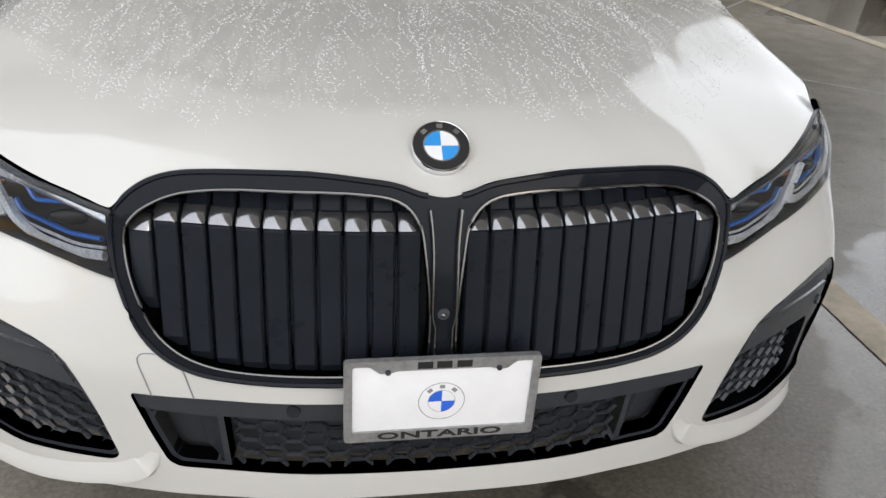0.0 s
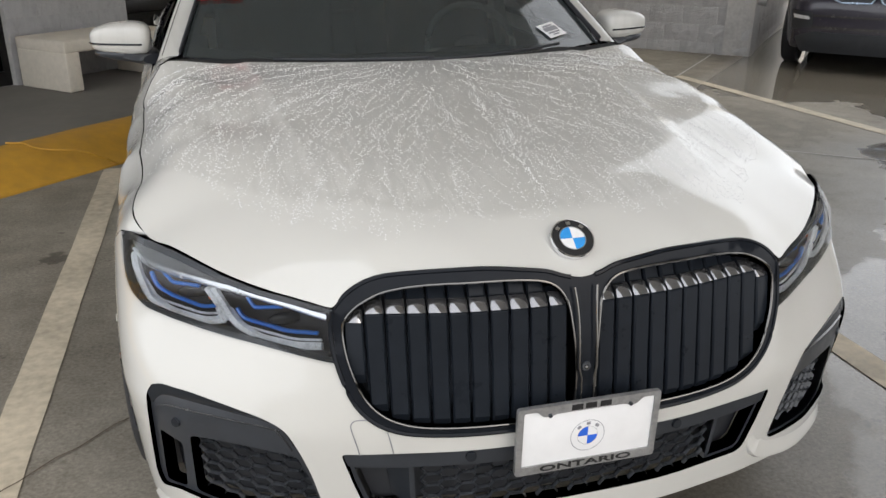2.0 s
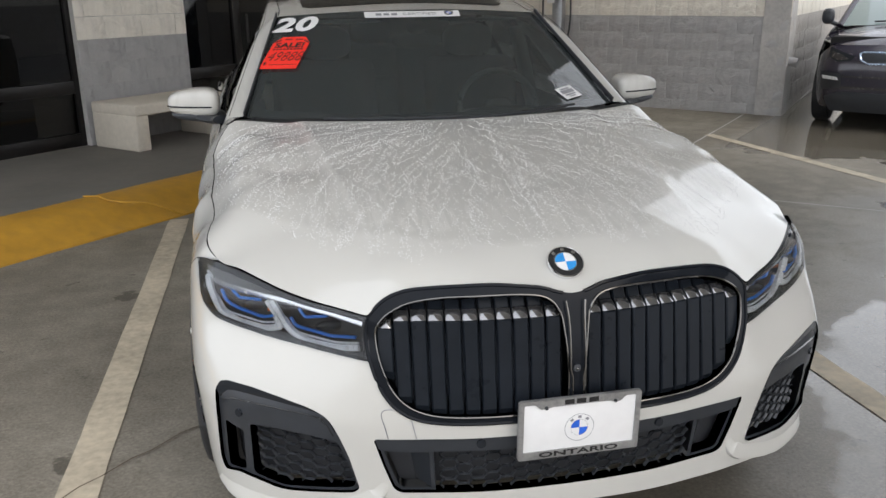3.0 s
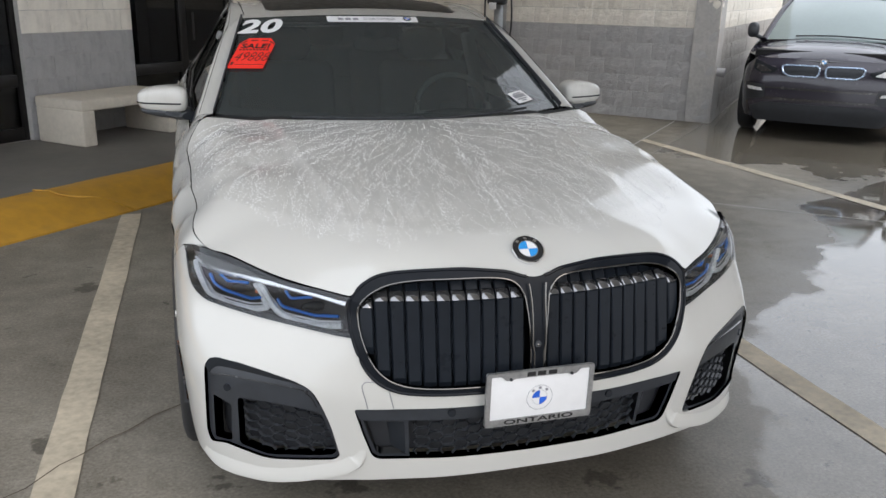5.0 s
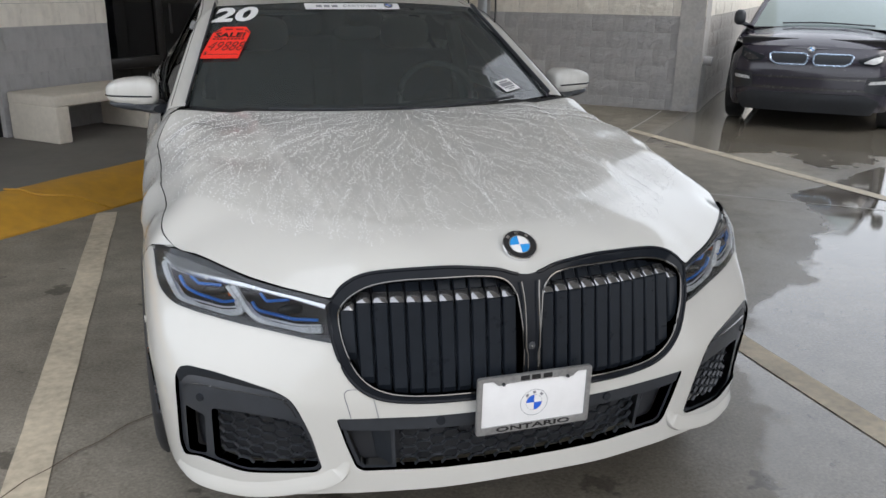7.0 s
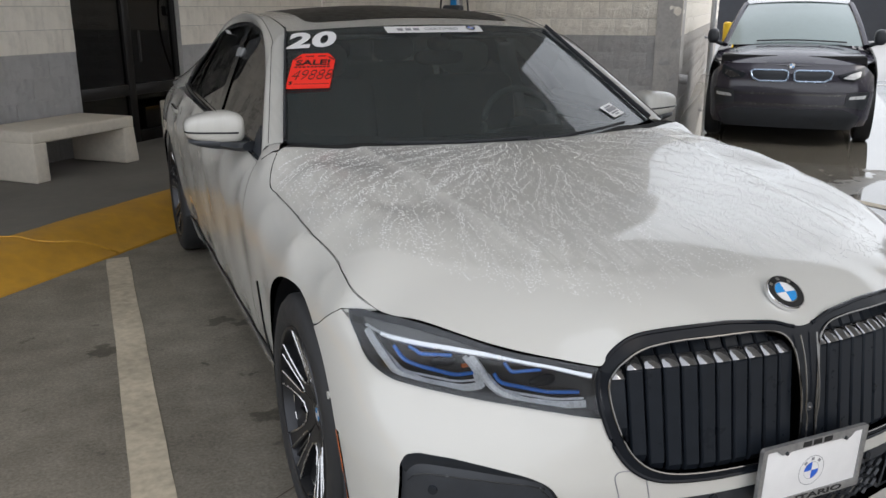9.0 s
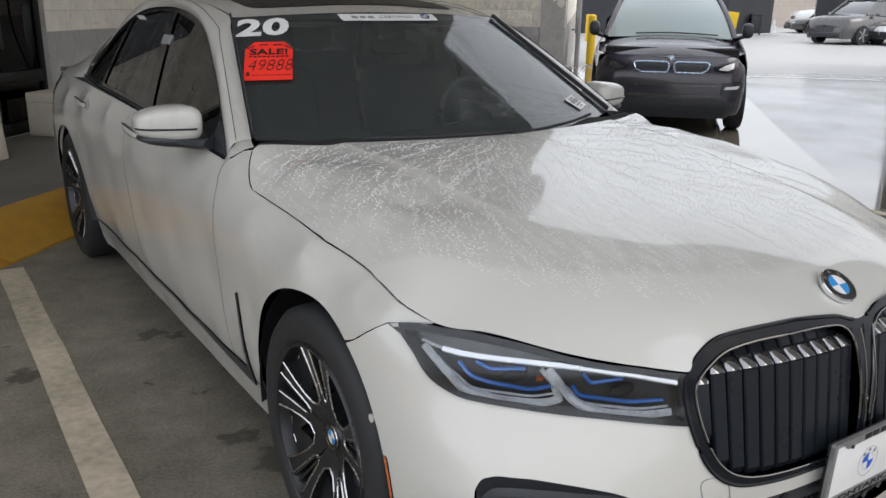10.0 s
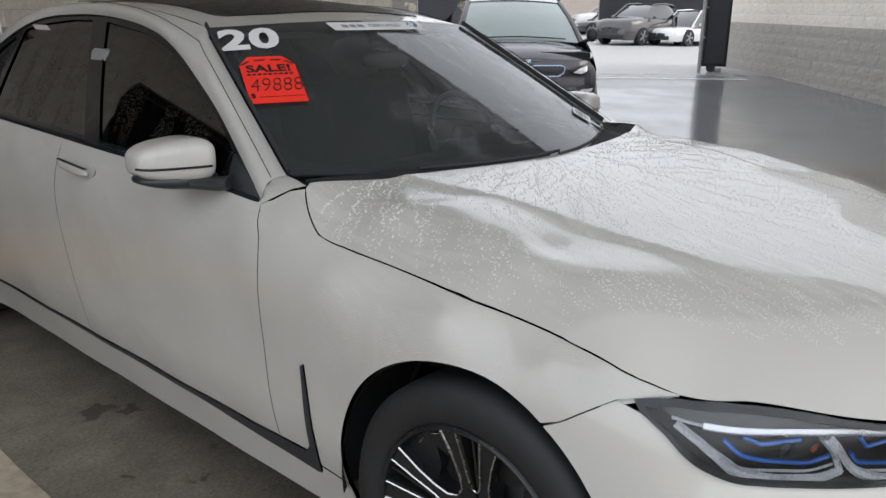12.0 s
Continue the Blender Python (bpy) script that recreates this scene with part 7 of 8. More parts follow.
tagged(bpy.data.objects["room_back"], "dim inner wall behind the smoked glass", "wall", kind="structure")


def charger():
    """Slim pedestal with blue side, black head and hanging cable."""
    c = thing("charging_post", "grey and blue charging post with black cable at the wall", "charger")
    u, v = WALL_U - 0.30, 4.05
    part("post", box(bmesh.new(), (u - 0.06, v - 0.07, rise(u)), (u + 0.06, v + 0.07, 1.85), 0.015, 2, UV), STEEL, c)
    part("blue_panel", box(bmesh.new(), (u - 0.07, v - 0.03, 1.48), (u - 0.058, v + 0.05, 1.84), 0.004, 2, UV), BLUE, c, "blue face plate")
    part("cable_head", box(bmesh.new(), (u - 0.16, v - 0.13, 1.36), (u - 0.05, v + 0.13, 1.50), 0.03, 3, UV), BLACK_SATIN, c, "black cable holder")
    part("paper_tag", box(bmesh.new(), (u - 0.165, v - 0.01, 1.30), (u - 0.155, v + 0.09, 1.385), 0.002, 2, UV), STICKER_WHITE, c, "cream paper tag")
    for dv in (-0.20, 0.16):
        path = spline([uv(u - 0.10, v + dv * 0.6, 1.9), uv(u - 0.12, v + dv, 1.5), uv(u - 0.10, v + dv, 1.0), uv(u - 0.08, v + dv * 0.3, 0.5), uv(u - 0.06, v, 0.3)], 6)
        mesh_ob("cable", *tube_mesh([tuple(p) for p in path], 0.012, 8), BLACK_MATT, c, "black charging cable")


charger()


def hatchback():
    """Small tall black electric hatchback, nose towards the bay."""
    h = thing("hatchback_car", "black compact electric hatchback with blue-rimmed grille, wet, parked", "car")
    h.matrix_basis = Matrix.Translation(uv(7.93, 0.04, rise(8.6))) @ pose(0, 0, 0, 0, 0, -45) @ Matrix.Diagonal((1.03, 1, 1, 1))
    # own axes: x across (positive to the viewer's right), y back from the nose, z up
    NZ = [0.16, 0.30, 0.45, 0.60, 0.70, 0.78, 0.84, 0.885]
    NY = [0.07, 0.015, 0.0, 0.0, 0.012, 0.045, 0.088, 0.135]

    def even(t, ts, vs, w):
        """The broken line through the values, rounded over a width w."""
        return sum(np.interp(t + d * w, ts, vs) for d in (-1, -0.5, 0, 0.5, 1)) / 5

    def nose3(Q):
        out = []
        for s, z in np.asarray(Q, float):
            a = min(abs(s), 1.15)
            x = a - 0.42 * max(0, a - 0.45) ** 2 * 1.55
            y = even(z, NZ, NY, 0.05) + 0.10 * (a / 0.85) ** 2 + 0.55 * max(0, a - 0.60) ** 1.8
            w = np.interp(z, [0.16, 0.3, 0.6, 0.75, 0.9], [0.93, 0.98, 1.0, 0.985, 0.95])
            out.append((math.copysign(x * w, s), y, z))
        return np.array(out)
    mid = (0, 2.0, 0.6)
    outer = [(-1.02, 0.22), (1.02, 0.22), (1.06, 0.5), (1.04, 0.74), (0.80, 0.86), (0.0, 0.885), (-0.80, 0.86), (-1.04, 0.74), (-1.06, 0.5)]
    panel("front_bumper", rounded(outer, 0.03), nose3, BLACK_CAR, h, step=0.05, centre=mid, label="glossy black nose")
    low = [(-0.72, 0.19), (0.72, 0.19), (0.78, 0.34), (0.55, 0.40), (-0.55, 0.40), (-0.78, 0.34)]
    panel("lower_grille", rounded(low, 0.03), nose3, BLACK_SATIN, h, step=0.05, lift=0.006, centre=mid)
    panel("chin_strip", rounded([(-0.55, 0.545), (0.55, 0.545), (0.58, 0.565), (-0.58, 0.565)], 0.006), nose3, GREY_CAR, h, step=0.04, lift=0.008, centre=mid, label="grey strip across the nose")
    panel("chin_fold", rounded([(-0.62, 0.43), (0.62, 0.43), (0.60, 0.455), (-0.60, 0.455)], 0.006), nose3, GREY_CAR, h, step=0.04, lift=0.006, centre=mid)
    for s in (1, -1):
        kid = [(s * a, z) for a, z in ((0.030, 0.722), (0.050, 0.690), (0.32, 0.688), (0.385, 0.722), (0.41, 0.782), (0.38, 0.80), (0.06, 0.80), (0.030, 0.782))]
        panel("kidney_grille", rounded(kid, 0.012), nose3, BLACK_SATIN, h, step=0.03, lift=0.006, centre=mid, label="closed black grille")
        ring = rounded(kid, 0.016)
        p3, n3 = shell_normals(nose3, np.array(ring), mid)
        mesh_ob("grille_rim", *tube_mesh([tuple(q) for q in p3 + n3 * 0.010], 0.010, 6, closed=True), BLUE_SILVER, h, "pale blue rim")
        lamp = [(s * a, z) for a, z in ((0.48, 0.715), (0.62, 0.700), (0.76, 0.745), (0.80, 0.845), (0.74, 0.835), (0.45, 0.760))]
        panel("headlight", rounded(lamp, 0.015), nose3, BLACK_GLOSS, h, step=0.03, lift=0.008, centre=mid, label="dark headlight")
        lit = [(s * a, z) for a, z in ((0.50, 0.728), (0.62, 0.716), (0.71, 0.745), (0.73, 0.800), (0.60, 0.775))]
        # twin lenses: light on one and shade on the other are put into the colour
        panel("headlight_lens", rounded(lit, 0.012), nose3, LAMP_WHITE if s > 0 else GREY_CAR, h, step=0.03, lift=0.012, centre=mid, label="lamp reflector, the brighter-lit one given a paler colour")
        drl = [(s * a, z) for a, z in ((0.58, 0.515), (0.80, 0.525), (0.82, 0.560), (0.60, 0.548))]
        panel("day_lamp", rounded(drl, 0.01), nose3, LAMP_WHITE, h, step=0.03, lift=0.016, centre=mid, label="white day-running lamp")
        pod = [(s * a, z) for a, z in ((0.55, 0.44), (0.84, 0.40), (0.88, 0.60), (0.56, 0.585))]
        panel("lamp_pod", rounded(pod, 0.03), nose3, BLACK_SATIN, h, step=0.04, lift=0.010, centre=mid)
    badge(h, Matrix.Translation((0, float(nose3([(0, 0.845)])[0][1]) - 0.006, 0.847)) @ pose(0, 0, 0, 52, 0, 0), 0.041)
    # hood, windscreen, roof and flanks
    def top(Q):
        out = []
        for x, y in np.asarray(Q, float):
            z = even(y, [0.08, 0.14, 0.22, 0.35, 0.55, 0.82, 0.95], [0.835, 0.888, 0.935, 0.980, 1.022, 1.06, 1.075], 0.05) - 0.085 * (abs(x) / 0.75) ** 2.4
            out.append((x, y, z))
        return np.array(out)
    hl = [(-0.80, 0.42), (-0.70, 0.24), (-0.45, 0.13), (0.0, 0.085), (0.45, 0.13), (0.70, 0.24), (0.80, 0.42), (0.80, 0.86), (0.4, 0.80), (0.0, 0.78), (-0.4, 0.80), (-0.80, 0.86)]
    panel("bonnet", rounded(hl, 0.03), top, BLACK_CAR, h, step=0.06, centre=mid, label="wet black bonnet")
    for x in (-0.26, 0.26):
        bm = bmesh.new()
        bmesh.ops.create_uvsphere(bm, u_segments=10, v_segments=6, radius=0.018, matrix=pose(x, 0.70, 1.03))
        part("washer_nozzle", bm, BLACK_MATT, h)

    def glass3(Q):
        out = []
        for a, b in np.asarray(Q, float):
            lo = np.array([0.72 * a, 0.80 + 0.10 * a * a, 1.05 - 0.02 * a * a])
            hi = np.array([0.56 * a, 1.52 + 0.10 * a * a, 1.52 - 0.025 * a * a])
            out.append(lo * (1 - b) + hi * b + np.array([0, -0.4, 0.5]) * 0.06 * math.sin(math.pi * b))
        return np.array(out)
    panel("windscreen", [(-1, 0), (1, 0), (1, 1), (-1, 1)], glass3, I3_GLASS, h, step=0.1, centre=mid, flange=False, label="windscreen with a pale sky reflection in its colour")
    wip = [tuple(glass3([(a, 0.03 + 0.03 * (1 - abs(a)))])[0] + np.array([0, -0.02, 0.015])) for a in np.linspace(-0.55, 0.75, 12)]
    mesh_ob("wiper", *tube_mesh(wip, 0.009, 6), BLACK_MATT, h)
    prof = [(1.50, 1.525), (1.9, 1.575), (2.5, 1.578), (3.2, 1.54), (3.7, 1.45), (3.95, 1.2), (4.0, 0.7), (3.97, 0.3)]
    strip("roof", [[(x * (0.57 if z > 1.4 else 0.80), y + 0.10 * x * x * (y < 1.6), z - 0.03 * x * x) for x in np.linspace(-1, 1, 9)] for y, z in prof], BLACK_CAR, h)
    for s in (1, -1):
        rows = []
        for z, x in ((0.22, 0.80), (0.35, 0.86), (0.55, 0.885), (0.75, 0.88), (0.90, 0.85), (1.0, 0.80), (1.05, 0.77)):
            rows.append([(s * (x - 0.05 * (1 - min(1, (y - 0.30) / 0.8)) ** 2 - 0.06 * max(0, y - 3.2) ** 2), y, z) for y in np.linspace(0.52 if z < 0.8 else 0.40 + z * 0.3, 3.95, 16)])
        strip("flank", rows, BLACK_CAR, h)
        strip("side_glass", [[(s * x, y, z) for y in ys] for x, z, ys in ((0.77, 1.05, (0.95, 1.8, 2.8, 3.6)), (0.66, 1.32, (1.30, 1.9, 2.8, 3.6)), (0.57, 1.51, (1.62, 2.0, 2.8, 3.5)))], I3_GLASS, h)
        pil = [tuple(glass3([(s * 1.02, b)])[0]) for b in np.linspace(0, 1, 8)]
        mesh_ob("pillar", *tube_mesh(pil, (0.035, 0.03), 8), BLACK_CAR, h)
        v, f = super_box((s * 0.875, 0.98, 1.13), (0.065, 0.06, 0.088), 2.6)
        mesh_ob("door_mirror", v, f, BLACK_SATIN, h, "black door mirror")
        mesh_ob("mirror_arm", *tube_mesh([(s * 0.76, 1.0, 1.03), (s * 0.85, 0.99, 1.07)], 0.025, 8), BLACK_SATIN, h)
        for y in (0.72, 3.29):
            w = new("wheel")
            w.parent = h
            w.location = (s * 0.775, y, 0.345)
            bm = bmesh.new()
            bmesh.ops.create_cone(bm, cap_ends=True, segments=36, radius1=0.345, radius2=0.345, depth=0.165, matrix=pose(0, 0, 0, 0, 90, 0))
            bmesh.ops.bevel(bm, geom=[e for e in bm.edges if len(e.link_faces) == 2 and e.calc_face_angle(0) > 1], offset=0.02, segments=2, affect="EDGES")
            part("tyre", bm, RUBBER, w)
            bm = bmesh.new()
            bmesh.ops.create_cone(bm, cap_ends=True, segments=30, radius1=0.25, radius2=0.24, depth=0.172, matrix=pose(0, 0, 0, 0, 90, 0))
            part("rim", bm, WHEEL_DARK, w)
    part("underbody", box(bmesh.new(), (-0.72, 0.25, 0.20), (0.72, 3.8, 0.95), 0.02), SHADOW_GAP, h)
    return h


BLUE_SILVER = plain("pale_blue_metal", (0.50, 0.62, 0.80), 0.25, 0.6, vary=0.03)
hatchback()


def bollard(u, v):
    b = thing("bollard", "yellow plastic-sleeved bollard beside the drive", "bollard", uv(u, v, rise(u)), group="yellow bollards")
    bm = bmesh.new()
    bmesh.ops.create_cone(bm, cap_ends=True, segments=24, radius1=0.085, radius2=0.085, depth=0.96, matrix=pose(0, 0, 0.48))
    bmesh.ops.create_uvsphere(bm, u_segments=20, v_segments=10, radius=0.085, matrix=Matrix.Translation((0, 0, 0.96)) @ Matrix.Diagonal((1, 1, 0.45, 1)))
    part("sleeve", bm, BOLLARD, b)
    return b


bollard(16.14, 1.22)
bollard(31.3, 1.89)
pipe = bmesh.new()
rod(pipe, uv(15.6, 1.47, rise(15.6)), uv(15.6, 1.47, 4.0), 0.05, 12)
for zz in (0.9, 2.0):
    rod(pipe, uv(15.6, 1.47, zz), uv(15.6, 1.62, zz), 0.025, 8)
tagged(part("downpipe", pipe, STEEL), "grey galvanised pipe standing off the drive wall", "pipe")
nub = bmesh.new()
rod(nub, uv(WALL_U + 0.12, CORNER_V - 0.10, 0.62), uv(WALL_U + 0.12, CORNER_V + 0.05, 0.64), 0.055, 14)
tagged(part("wall_pipe_stub", nub, BLOCK_GREY), "short grey pipe stub in the wall corner", "pipe")


def gate_leaf():
    """Rolling gate, drawn back: dark mesh screen on a steel frame with a castor."""
    g = thing("rolling_gate", "dark screened steel gate leaf rolled open on a castor", "gate")
    u, v0, v1, z0, z1 = 16.0, -5.30, -4.78, rise(16.0) + 0.16, 3.0
    part("screen", box(bmesh.new(), (u - 0.01, v0, z0), (u + 0.01, v1, z1), 0, 2, UV), SCREEN, g, "dark blue-black windscreen mesh")
    for a, b in ((v0, v0 + 0.04), (v1 - 0.04, v1)):
        part("gate_post", box(bmesh.new(), (u - 0.035, a, z0 - 0.02), (u + 0.035, b, z1), 0.006, 2, UV), DARK_METAL, g)
    part("bottom_rail", box(bmesh.new(), (u - 0.03, v0, z0 - 0.04), (u + 0.03, v1, z0 + 0.03), 0.006, 2, UV), DARK_METAL, g)
    part("pale_foot", box(bmesh.new(), (u - 0.05, v0 + 0.1, rise(u)), (u + 0.05, v1 - 0.28, rise(u) + 0.09), 0.01, 2, UV), STEEL, g, "pale concrete foot")
    w = bmesh.new()
    rod(w, uv(u - 0.03, v1 - 0.20, rise(u) + 0.09), uv(u + 0.03, v1 - 0.20, rise(u) + 0.09), 0.09, 18)
    part("castor", w, RUBBER, g)
    p = bmesh.new()
    rod(p, uv(u - 0.15, v1 + 0.10, rise(u)), uv(u - 0.15, v1 + 0.10, 3.2), 0.035, 12)
    for zz in (0.9, 1.5, 2.2):
        rod(p, uv(u - 0.15, v1 + 0.10, zz), uv(u - 0.02, v1 - 0.02, zz), 0.02, 8)
    part("guide_post", p, STEEL, g, "galvanised guide post")


gate_leaf()


def fence(u0, v0, u1, v1, h, label):
    """Screened chain-link fence on posts."""
    f = thing("screened_fence", label, "fence", group="screened fences")
    a, b = np.array(uv(u0, v0)[:2]), np.array(uv(u1, v1)[:2])
    L = np.linalg.norm(b - a)
    n = max(1, int(L / 2.6))
    for k in range(n):
        p, q = a + (b - a) * k / n, a + (b - a) * (k + 1) / n
        zp, zq = rise_xy(*p), rise_xy(*q)
        d = (b - a) / L
        o = np.array([-d[1], d[0]]) * 0.01
        verts = [(*(p + o), zp + 0.05), (*(q + o), zq + 0.05), (*(q + o), zq + h), (*(p + o), zp + h), (*(p - o), zp + 0.05), (*(q - o), zq + 0.05), (*(q - o), zq + h), (*(p - o), zp + h)]
        mesh_ob("screen", verts, [(0, 1, 2, 3), (7, 6, 5, 4), (0, 4, 5, 1), (3, 2, 6, 7), (0, 3, 7, 4), (1, 5, 6, 2)], SCREEN, f, smooth=0)
        bm = bmesh.new()
        rod(bm, (*(p + o * 5), zp), (*(p + o * 5), zp + h + 0.1), 0.035, 8)
        part("post", bm, STEEL, f)


fence(38.5, -7.65, 41.0, -26, 3.4, "tall dark screened fence behind the parked cars")
fence(34.0, 12, 40.6, -4.2, 2.8, "tall dark screened fence across the lot")
fence(40.6, -4.2, 44.3, -6.8, 3.2, "tall dark screened fence behind the refuse bin")


def far_car(name, label, at_uv, turn, paint, L, W, H, suv):
    """A car some thirty metres off: body, glass, grille, lamps, wheels."""
    c = thing(name, label, "car", group="cars in the far lot")
    c.matrix_basis = Matrix.Translation(uv(*at_uv, rise(at_uv[0]))) @ pose(0, 0, 0, 0, 0, turn)
    k = H / 1.7
    low, belt = 0.22 * k, (1.08 if suv else 0.92) * k
    hoodz = (1.10 if suv else 0.84) * k
    sec = [(0.0, 0.70, low, 0.62 * hoodz), (0.05, 0.86, low, 0.80 * hoodz), (0.25, 0.94, low, 0.93 * hoodz), (0.9, 1.0, low, hoodz), (1.35, 1.0, low, hoodz * 1.04), (2.6, 1.0, low, belt), (L - 0.7, 1.0, low, belt * 1.05), (L - 0.15, 0.94, low, belt * 1.02), (L, 0.86, low + 0.1, belt * 0.9)]
    rows = []
    for y, w, z0, z1 in sec:
        hw = W / 2 * w
        rows.append([(-hw * 0.92, y, z0), (-hw, y, z0 + (z1 - z0) * 0.35), (-hw, y, z0 + (z1 - z0) * 0.75), (-hw * 0.88, y, z1 - 0.03), (-hw * 0.5, y, z1 + 0.02), (0, y, z1 + 0.03), (hw * 0.5, y, z1 + 0.02), (hw * 0.88, y, z1 - 0.03), (hw, y, z0 + (z1 - z0) * 0.75), (hw, y, z0 + (z1 - z0) * 0.35), (hw * 0.92, y, z0)])
    strip("body", rows, paint, c)
    part("nose_cap", box(bmesh.new(), (-W * 0.36, -0.015, low + 0.05), (W * 0.36, 0.10, 0.60 * hoodz), 0.03, 2), paint, c)
    top = [(1.30, 0.80, hoodz * 1.03), (2.05, 0.66, H - 0.04), (2.9, 0.66, H), (3.6, 0.63, H - 0.06), (L - 0.35, 0.70, belt * 1.05)]
    rows = []
    for y, w, z in top:
        hw = W / 2 * w
        b = belt if y > 1.4 else z
        rows.append([(-W / 2 * 0.90, y, min(b, z)), (-hw, y, z - 0.03), (-hw * 0.5, y, z), (hw * 0.5, y, z), (hw, y, z - 0.03), (W / 2 * 0.90, y, min(b, z))])
    strip("glasshouse", rows, FAR_GLASS, c, "dark car glass")
    roofr = [[(x * W / 2 * w * 1.01, y, z + 0.012 - 0.03 * x * x) for x in np.linspace(-1, 1, 5)] for y, w, z in top[1:4]]
    strip("roof", roofr, paint, c)
    for s in (1, -1):
        for a, b in zip(top, top[1:]):
            mesh_ob("pillar", *tube_mesh([(s * W / 2 * a[1], a[0], a[2]), (s * W / 2 * b[1], b[0], b[2])], 0.035, 6), paint, c)
        g = [(s * 0.02, 0.42), (s * 0.36, 0.42), (s * 0.40, 0.60), (s * 0.05, 0.62)] if not suv else [(s * 0.02, 0.46), (s * 0.36, 0.46), (s * 0.42, 0.66), (s * 0.04, 0.70)]
        g = [(a, z * hoodz / 0.84 * (0.98 if not suv else 0.80)) for a, z in g]
        mesh_ob("grille", [(a, -0.03, z) for a, z in g] + [(a, 0.06, z) for a, z in g], [(0, 1, 2, 3), (0, 4, 5, 1), (1, 5, 6, 2), (2, 6, 7, 3), (3, 7, 4, 0)], BLACK_SATIN, c, smooth=0)
        part("headlamp", box(bmesh.new(), (s * 0.62 - 0.17, 0.05, 0.66 * hoodz), (s * 0.62 + 0.17, 0.20, 0.76 * hoodz), 0.02), LAMP_WHITE, c)
        v, f = super_box((s * (W / 2 + 0.05), 1.62, belt + 0.06), (0.09, 0.07, 0.07), 2.6, 12, 6)
        mesh_ob("door_mirror", v, f, paint, c)
        for y in (0.92, L - 1.05):
            r = 0.37 * (1.0 if suv else 0.92)
            w = new("wheel")
            w.parent = c
            w.location = (s * (W / 2 - 0.10), y, r)
            bm = bmesh.new()
            bmesh.ops.create_cone(bm, cap_ends=True, segments=28, radius1=r, radius2=r, depth=0.24, matrix=pose(0, 0, 0, 0, 90, 0))
            part("tyre", bm, RUBBER, w)
            bm = bmesh.new()
            for q in range(5):
                t = 2 * math.pi * q / 5
                rod(bm, (s * 0.125, 0, 0), (s * 0.125, r * 0.68 * math.cos(t), r * 0.68 * math.sin(t)), 0.035, 6)
            part("spokes", bm, STEEL, w)
    part("front_intake", box(bmesh.new(), (-W * 0.34, -0.03, low + 0.06), (W * 0.34, 0.05, low + 0.22), 0.02), BLACK_MATT, c)
    return c


far_car("suv", "dark grey coupe-styled luxury suv parked before the fence", (33.8, -7.1), -94, GREY_CAR, 4.93, 2.0, 1.70, True)
far_car("sedan", "white sedan parked beside the grey suv", (33.86, -9.1), -100, FAR_WHITE, 4.9, 1.87, 1.47, False)
far_car("hatchback", "dark blue hatchback parked far off", (47.2, -8.1), -130, GREY_CAR, 4.3, 1.8, 1.5, False)
far_car("van", "white service van parked far off", (58.0, -10.3), -130, FAR_WHITE, 4.8, 2.0, 1.75, True)



def lot_clutter():
    """Small things before the far fence: a leaning yellow board, a wheeled bin, a pale cone."""
    g = thing("safety_board", "yellow plastic safety board leaning on its post by the fence", "barrier", uv(39.4, -4.15, rise(39.4)), turn=45.0)
    part("board", box(bmesh.new(), (-0.02, -0.30, 0.36), (0.02, 0.30, 1.12), 0.012, 2, pose(0, 0, 0, 6, -8, 0)), BOLLARD, g)
    part("post", box(bmesh.new(), (-0.03, -0.22, 0.0), (0.03, -0.14, 0.42), 0.008, 2, pose(0, 0, 0, 6, -8, 0)), BOLLARD, g)
    b = thing("wheeled_bin", "dark grey plastic wheeled refuse bin by the fence", "bin", uv(42.2, -5.75, rise(42.2)), turn=45.0)
    bm = box(bmesh.new(), (-0.28, -0.26, 0.10), (0.28, 0.26, 0.92), 0.03)
    for v in bm.verts:
        v.co.x *= 0.82 + 0.2 * v.co.z
        v.co.y *= 0.82 + 0.2 * v.co.z
    part("bin_body", bm, BLACK_SATIN, b)
    part("bin_lid", box(bmesh.new(), (-0.31, -0.29, 0.92), (0.31, 0.29, 0.99), 0.025), BLACK_SATIN, b)
    for v in (-0.24, 0.24):
        w = bmesh.new()
        rod(w, (0.2, v - 0.03, 0.10), (0.2, v + 0.03, 0.10), 0.10, 14)
        part("bin_wheel", w, RUBBER, b)
    c = thing("traffic_cone", "pale faded traffic cone at the fence end", "cone", uv(45.6, -7.15, rise(45.6)))
    bm = box(bmesh.new(), (-0.18, -0.18, 0.0), (0.18, 0.18, 0.04), 0.01)
    rod(bm, (0, 0, 0.04), (0, 0, 0.72), 0.14, 16, r2=0.03)
    part("cone_body", bm, FAR_WHITE, c)


lot_clutter()

backdrop = part("far_building", box(bmesh.new(), (62, -60, -1), (64, 40, 5.5), 0, 2, UV), STUCCO)
tagged(backdrop, "pale pinkish stucco building beyond the lot", "building", kind="structure")


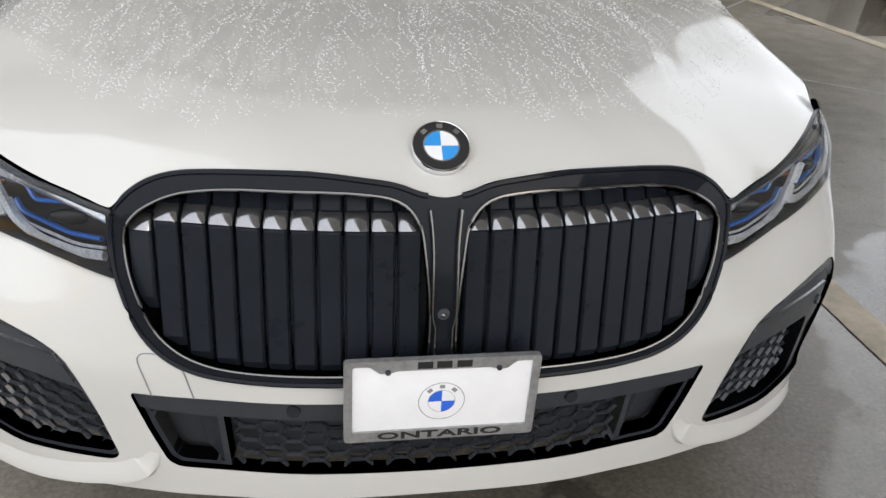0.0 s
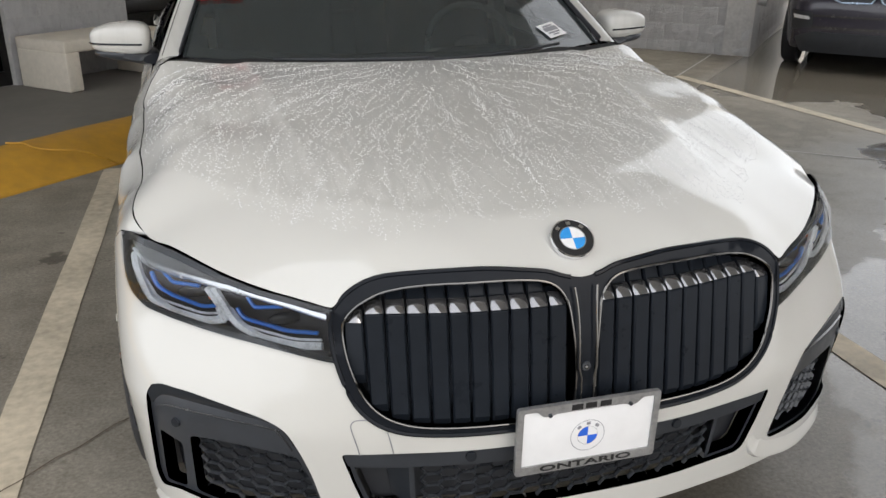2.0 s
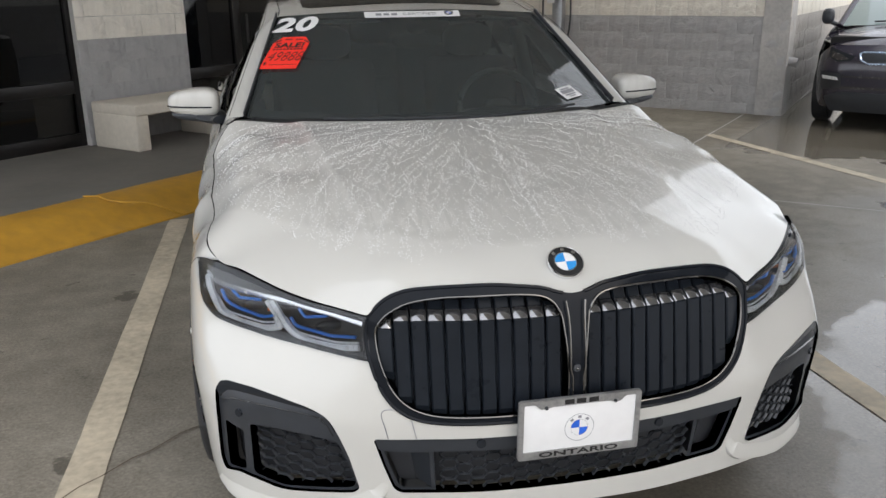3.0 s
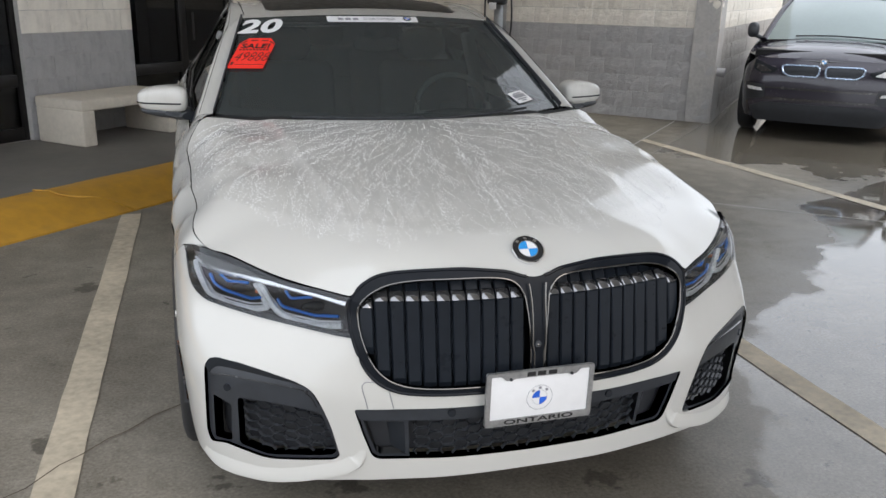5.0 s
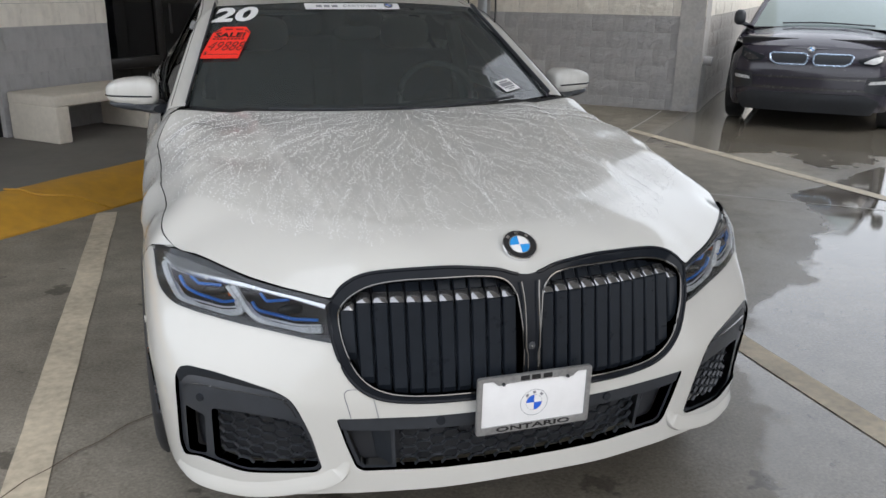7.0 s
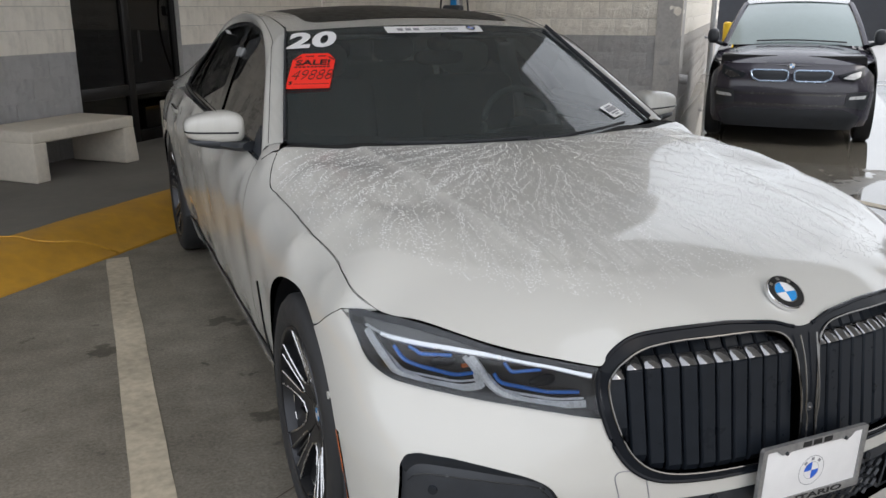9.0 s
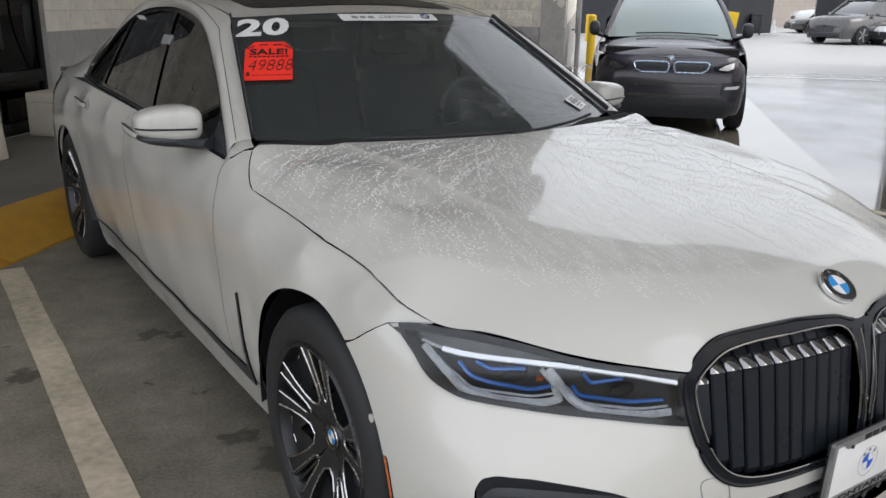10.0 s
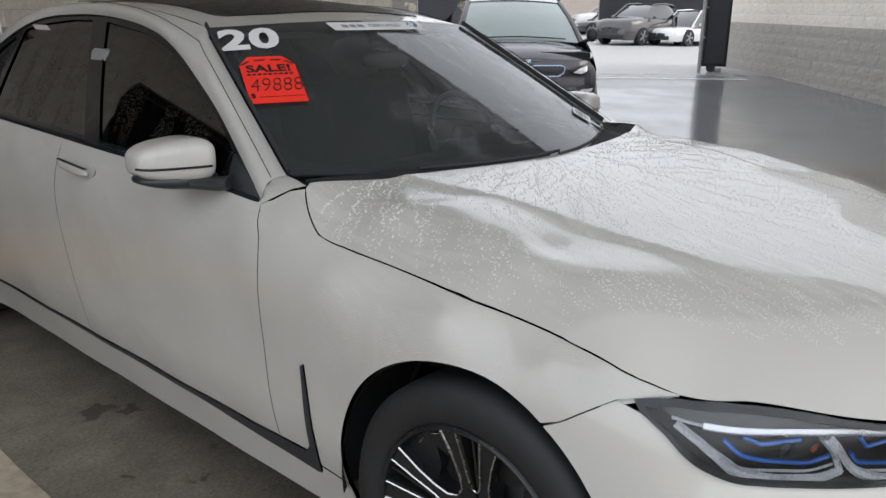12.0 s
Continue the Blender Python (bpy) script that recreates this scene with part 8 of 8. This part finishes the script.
def bare_tree(u, v, h, seed):
    """Thin winter tree: tapered trunk, limbs and sparse leaf clumps."""
    rnd = random.Random(seed)
    t = thing("tree", "bare dark winter tree beyond the fence", "tree", uv(u, v, rise(u)), group="far trees")
    lots = []

    def limb(p, d, L, r, depth):
        pts = [p]
        for k in range(4):
            d = (d + Vector((rnd.uniform(-.18, .18), rnd.uniform(-.18, .18), rnd.uniform(-.05, .15)))).normalized()
            pts.append(pts[-1] + d * L / 4)
        lots.append(tube_mesh(pts, r, 5))
        if depth:
            for k in range(4):
                q = Vector((rnd.uniform(-1, 1), rnd.uniform(-1, 1), rnd.uniform(0.2, 1))).normalized()
                limb(pts[rnd.randrange(1, 5)], (d * 0.6 + q).normalized(), L * rnd.uniform(0.5, 0.75), r * 0.55, depth - 1)
    limb(Vector((0, 0, 0)), Vector((0, 0, 1)), h * 0.5, 0.12, 3)
    mesh_ob("trunk", *join_meshes(lots), BARK, t)
    verts, faces = [], []
    for k in range(500):
        c = Vector((rnd.gauss(0, h * 0.17), rnd.gauss(0, h * 0.17), h * 0.72 + rnd.gauss(0, h * 0.13)))
        a, b = Vector((rnd.uniform(-1, 1), rnd.uniform(-1, 1), rnd.uniform(-1, 1))) * 0.09, Vector((rnd.uniform(-1, 1), rnd.uniform(-1, 1), rnd.uniform(-1, 1))) * 0.09
        n = len(verts)
        verts += [c, c + a, c + a + b, c + b]
        faces.append((n, n + 1, n + 2, n + 3))
    mesh_ob("crown", verts, faces, LEAF, t, smooth=0)


bare_tree(44, 5.5, 7.0, 4)
bare_tree(47, 1.0, 6.5, 8)


# ---- walls of split-faced block ----
block_wall("wall_north", uv(-1.0, WALL_V), uv(1, 0)[:2], 1.0 + WALL_U, 0.085, 4.2, 1.085, (BLOCK_GREY, BLOCK_WHITE),
           "split-faced block wall, cream above a grey band", facing=-1, seed=3, openings=[(1.3, 3.90, 3.0), (5.13, 6.62, 2.6)])
block_wall("wall_east", uv(WALL_U, CORNER_V), uv(0, 1)[:2], WALL_V - CORNER_V, -0.06, 4.2, 1.14, (BLOCK_GREY, BLOCK_WHITE),
           "split-faced block wall, cream above a dark grey band", facing=1, seed=5)
block_wall("wall_drive", uv(WALL_U, CORNER_V), uv(0.99899, 0.04495)[:2], 15.4, -0.06, 3.6, 1.14, (BLOCK_BROWN, BLOCK_WHITE),
           "wet split-faced block wall beside the drive, cream above brown grey", facing=-1, seed=7)
block_wall("wall_gate", uv(4.0, -5.96), uv(1, 0.0)[:2], 14.4, 0.0, 3.8, 1.22, (BLOCK_BROWN, BLOCK_WHITE),
           "split-faced block wall across the drive, cream above brown grey", facing=1, seed=9)
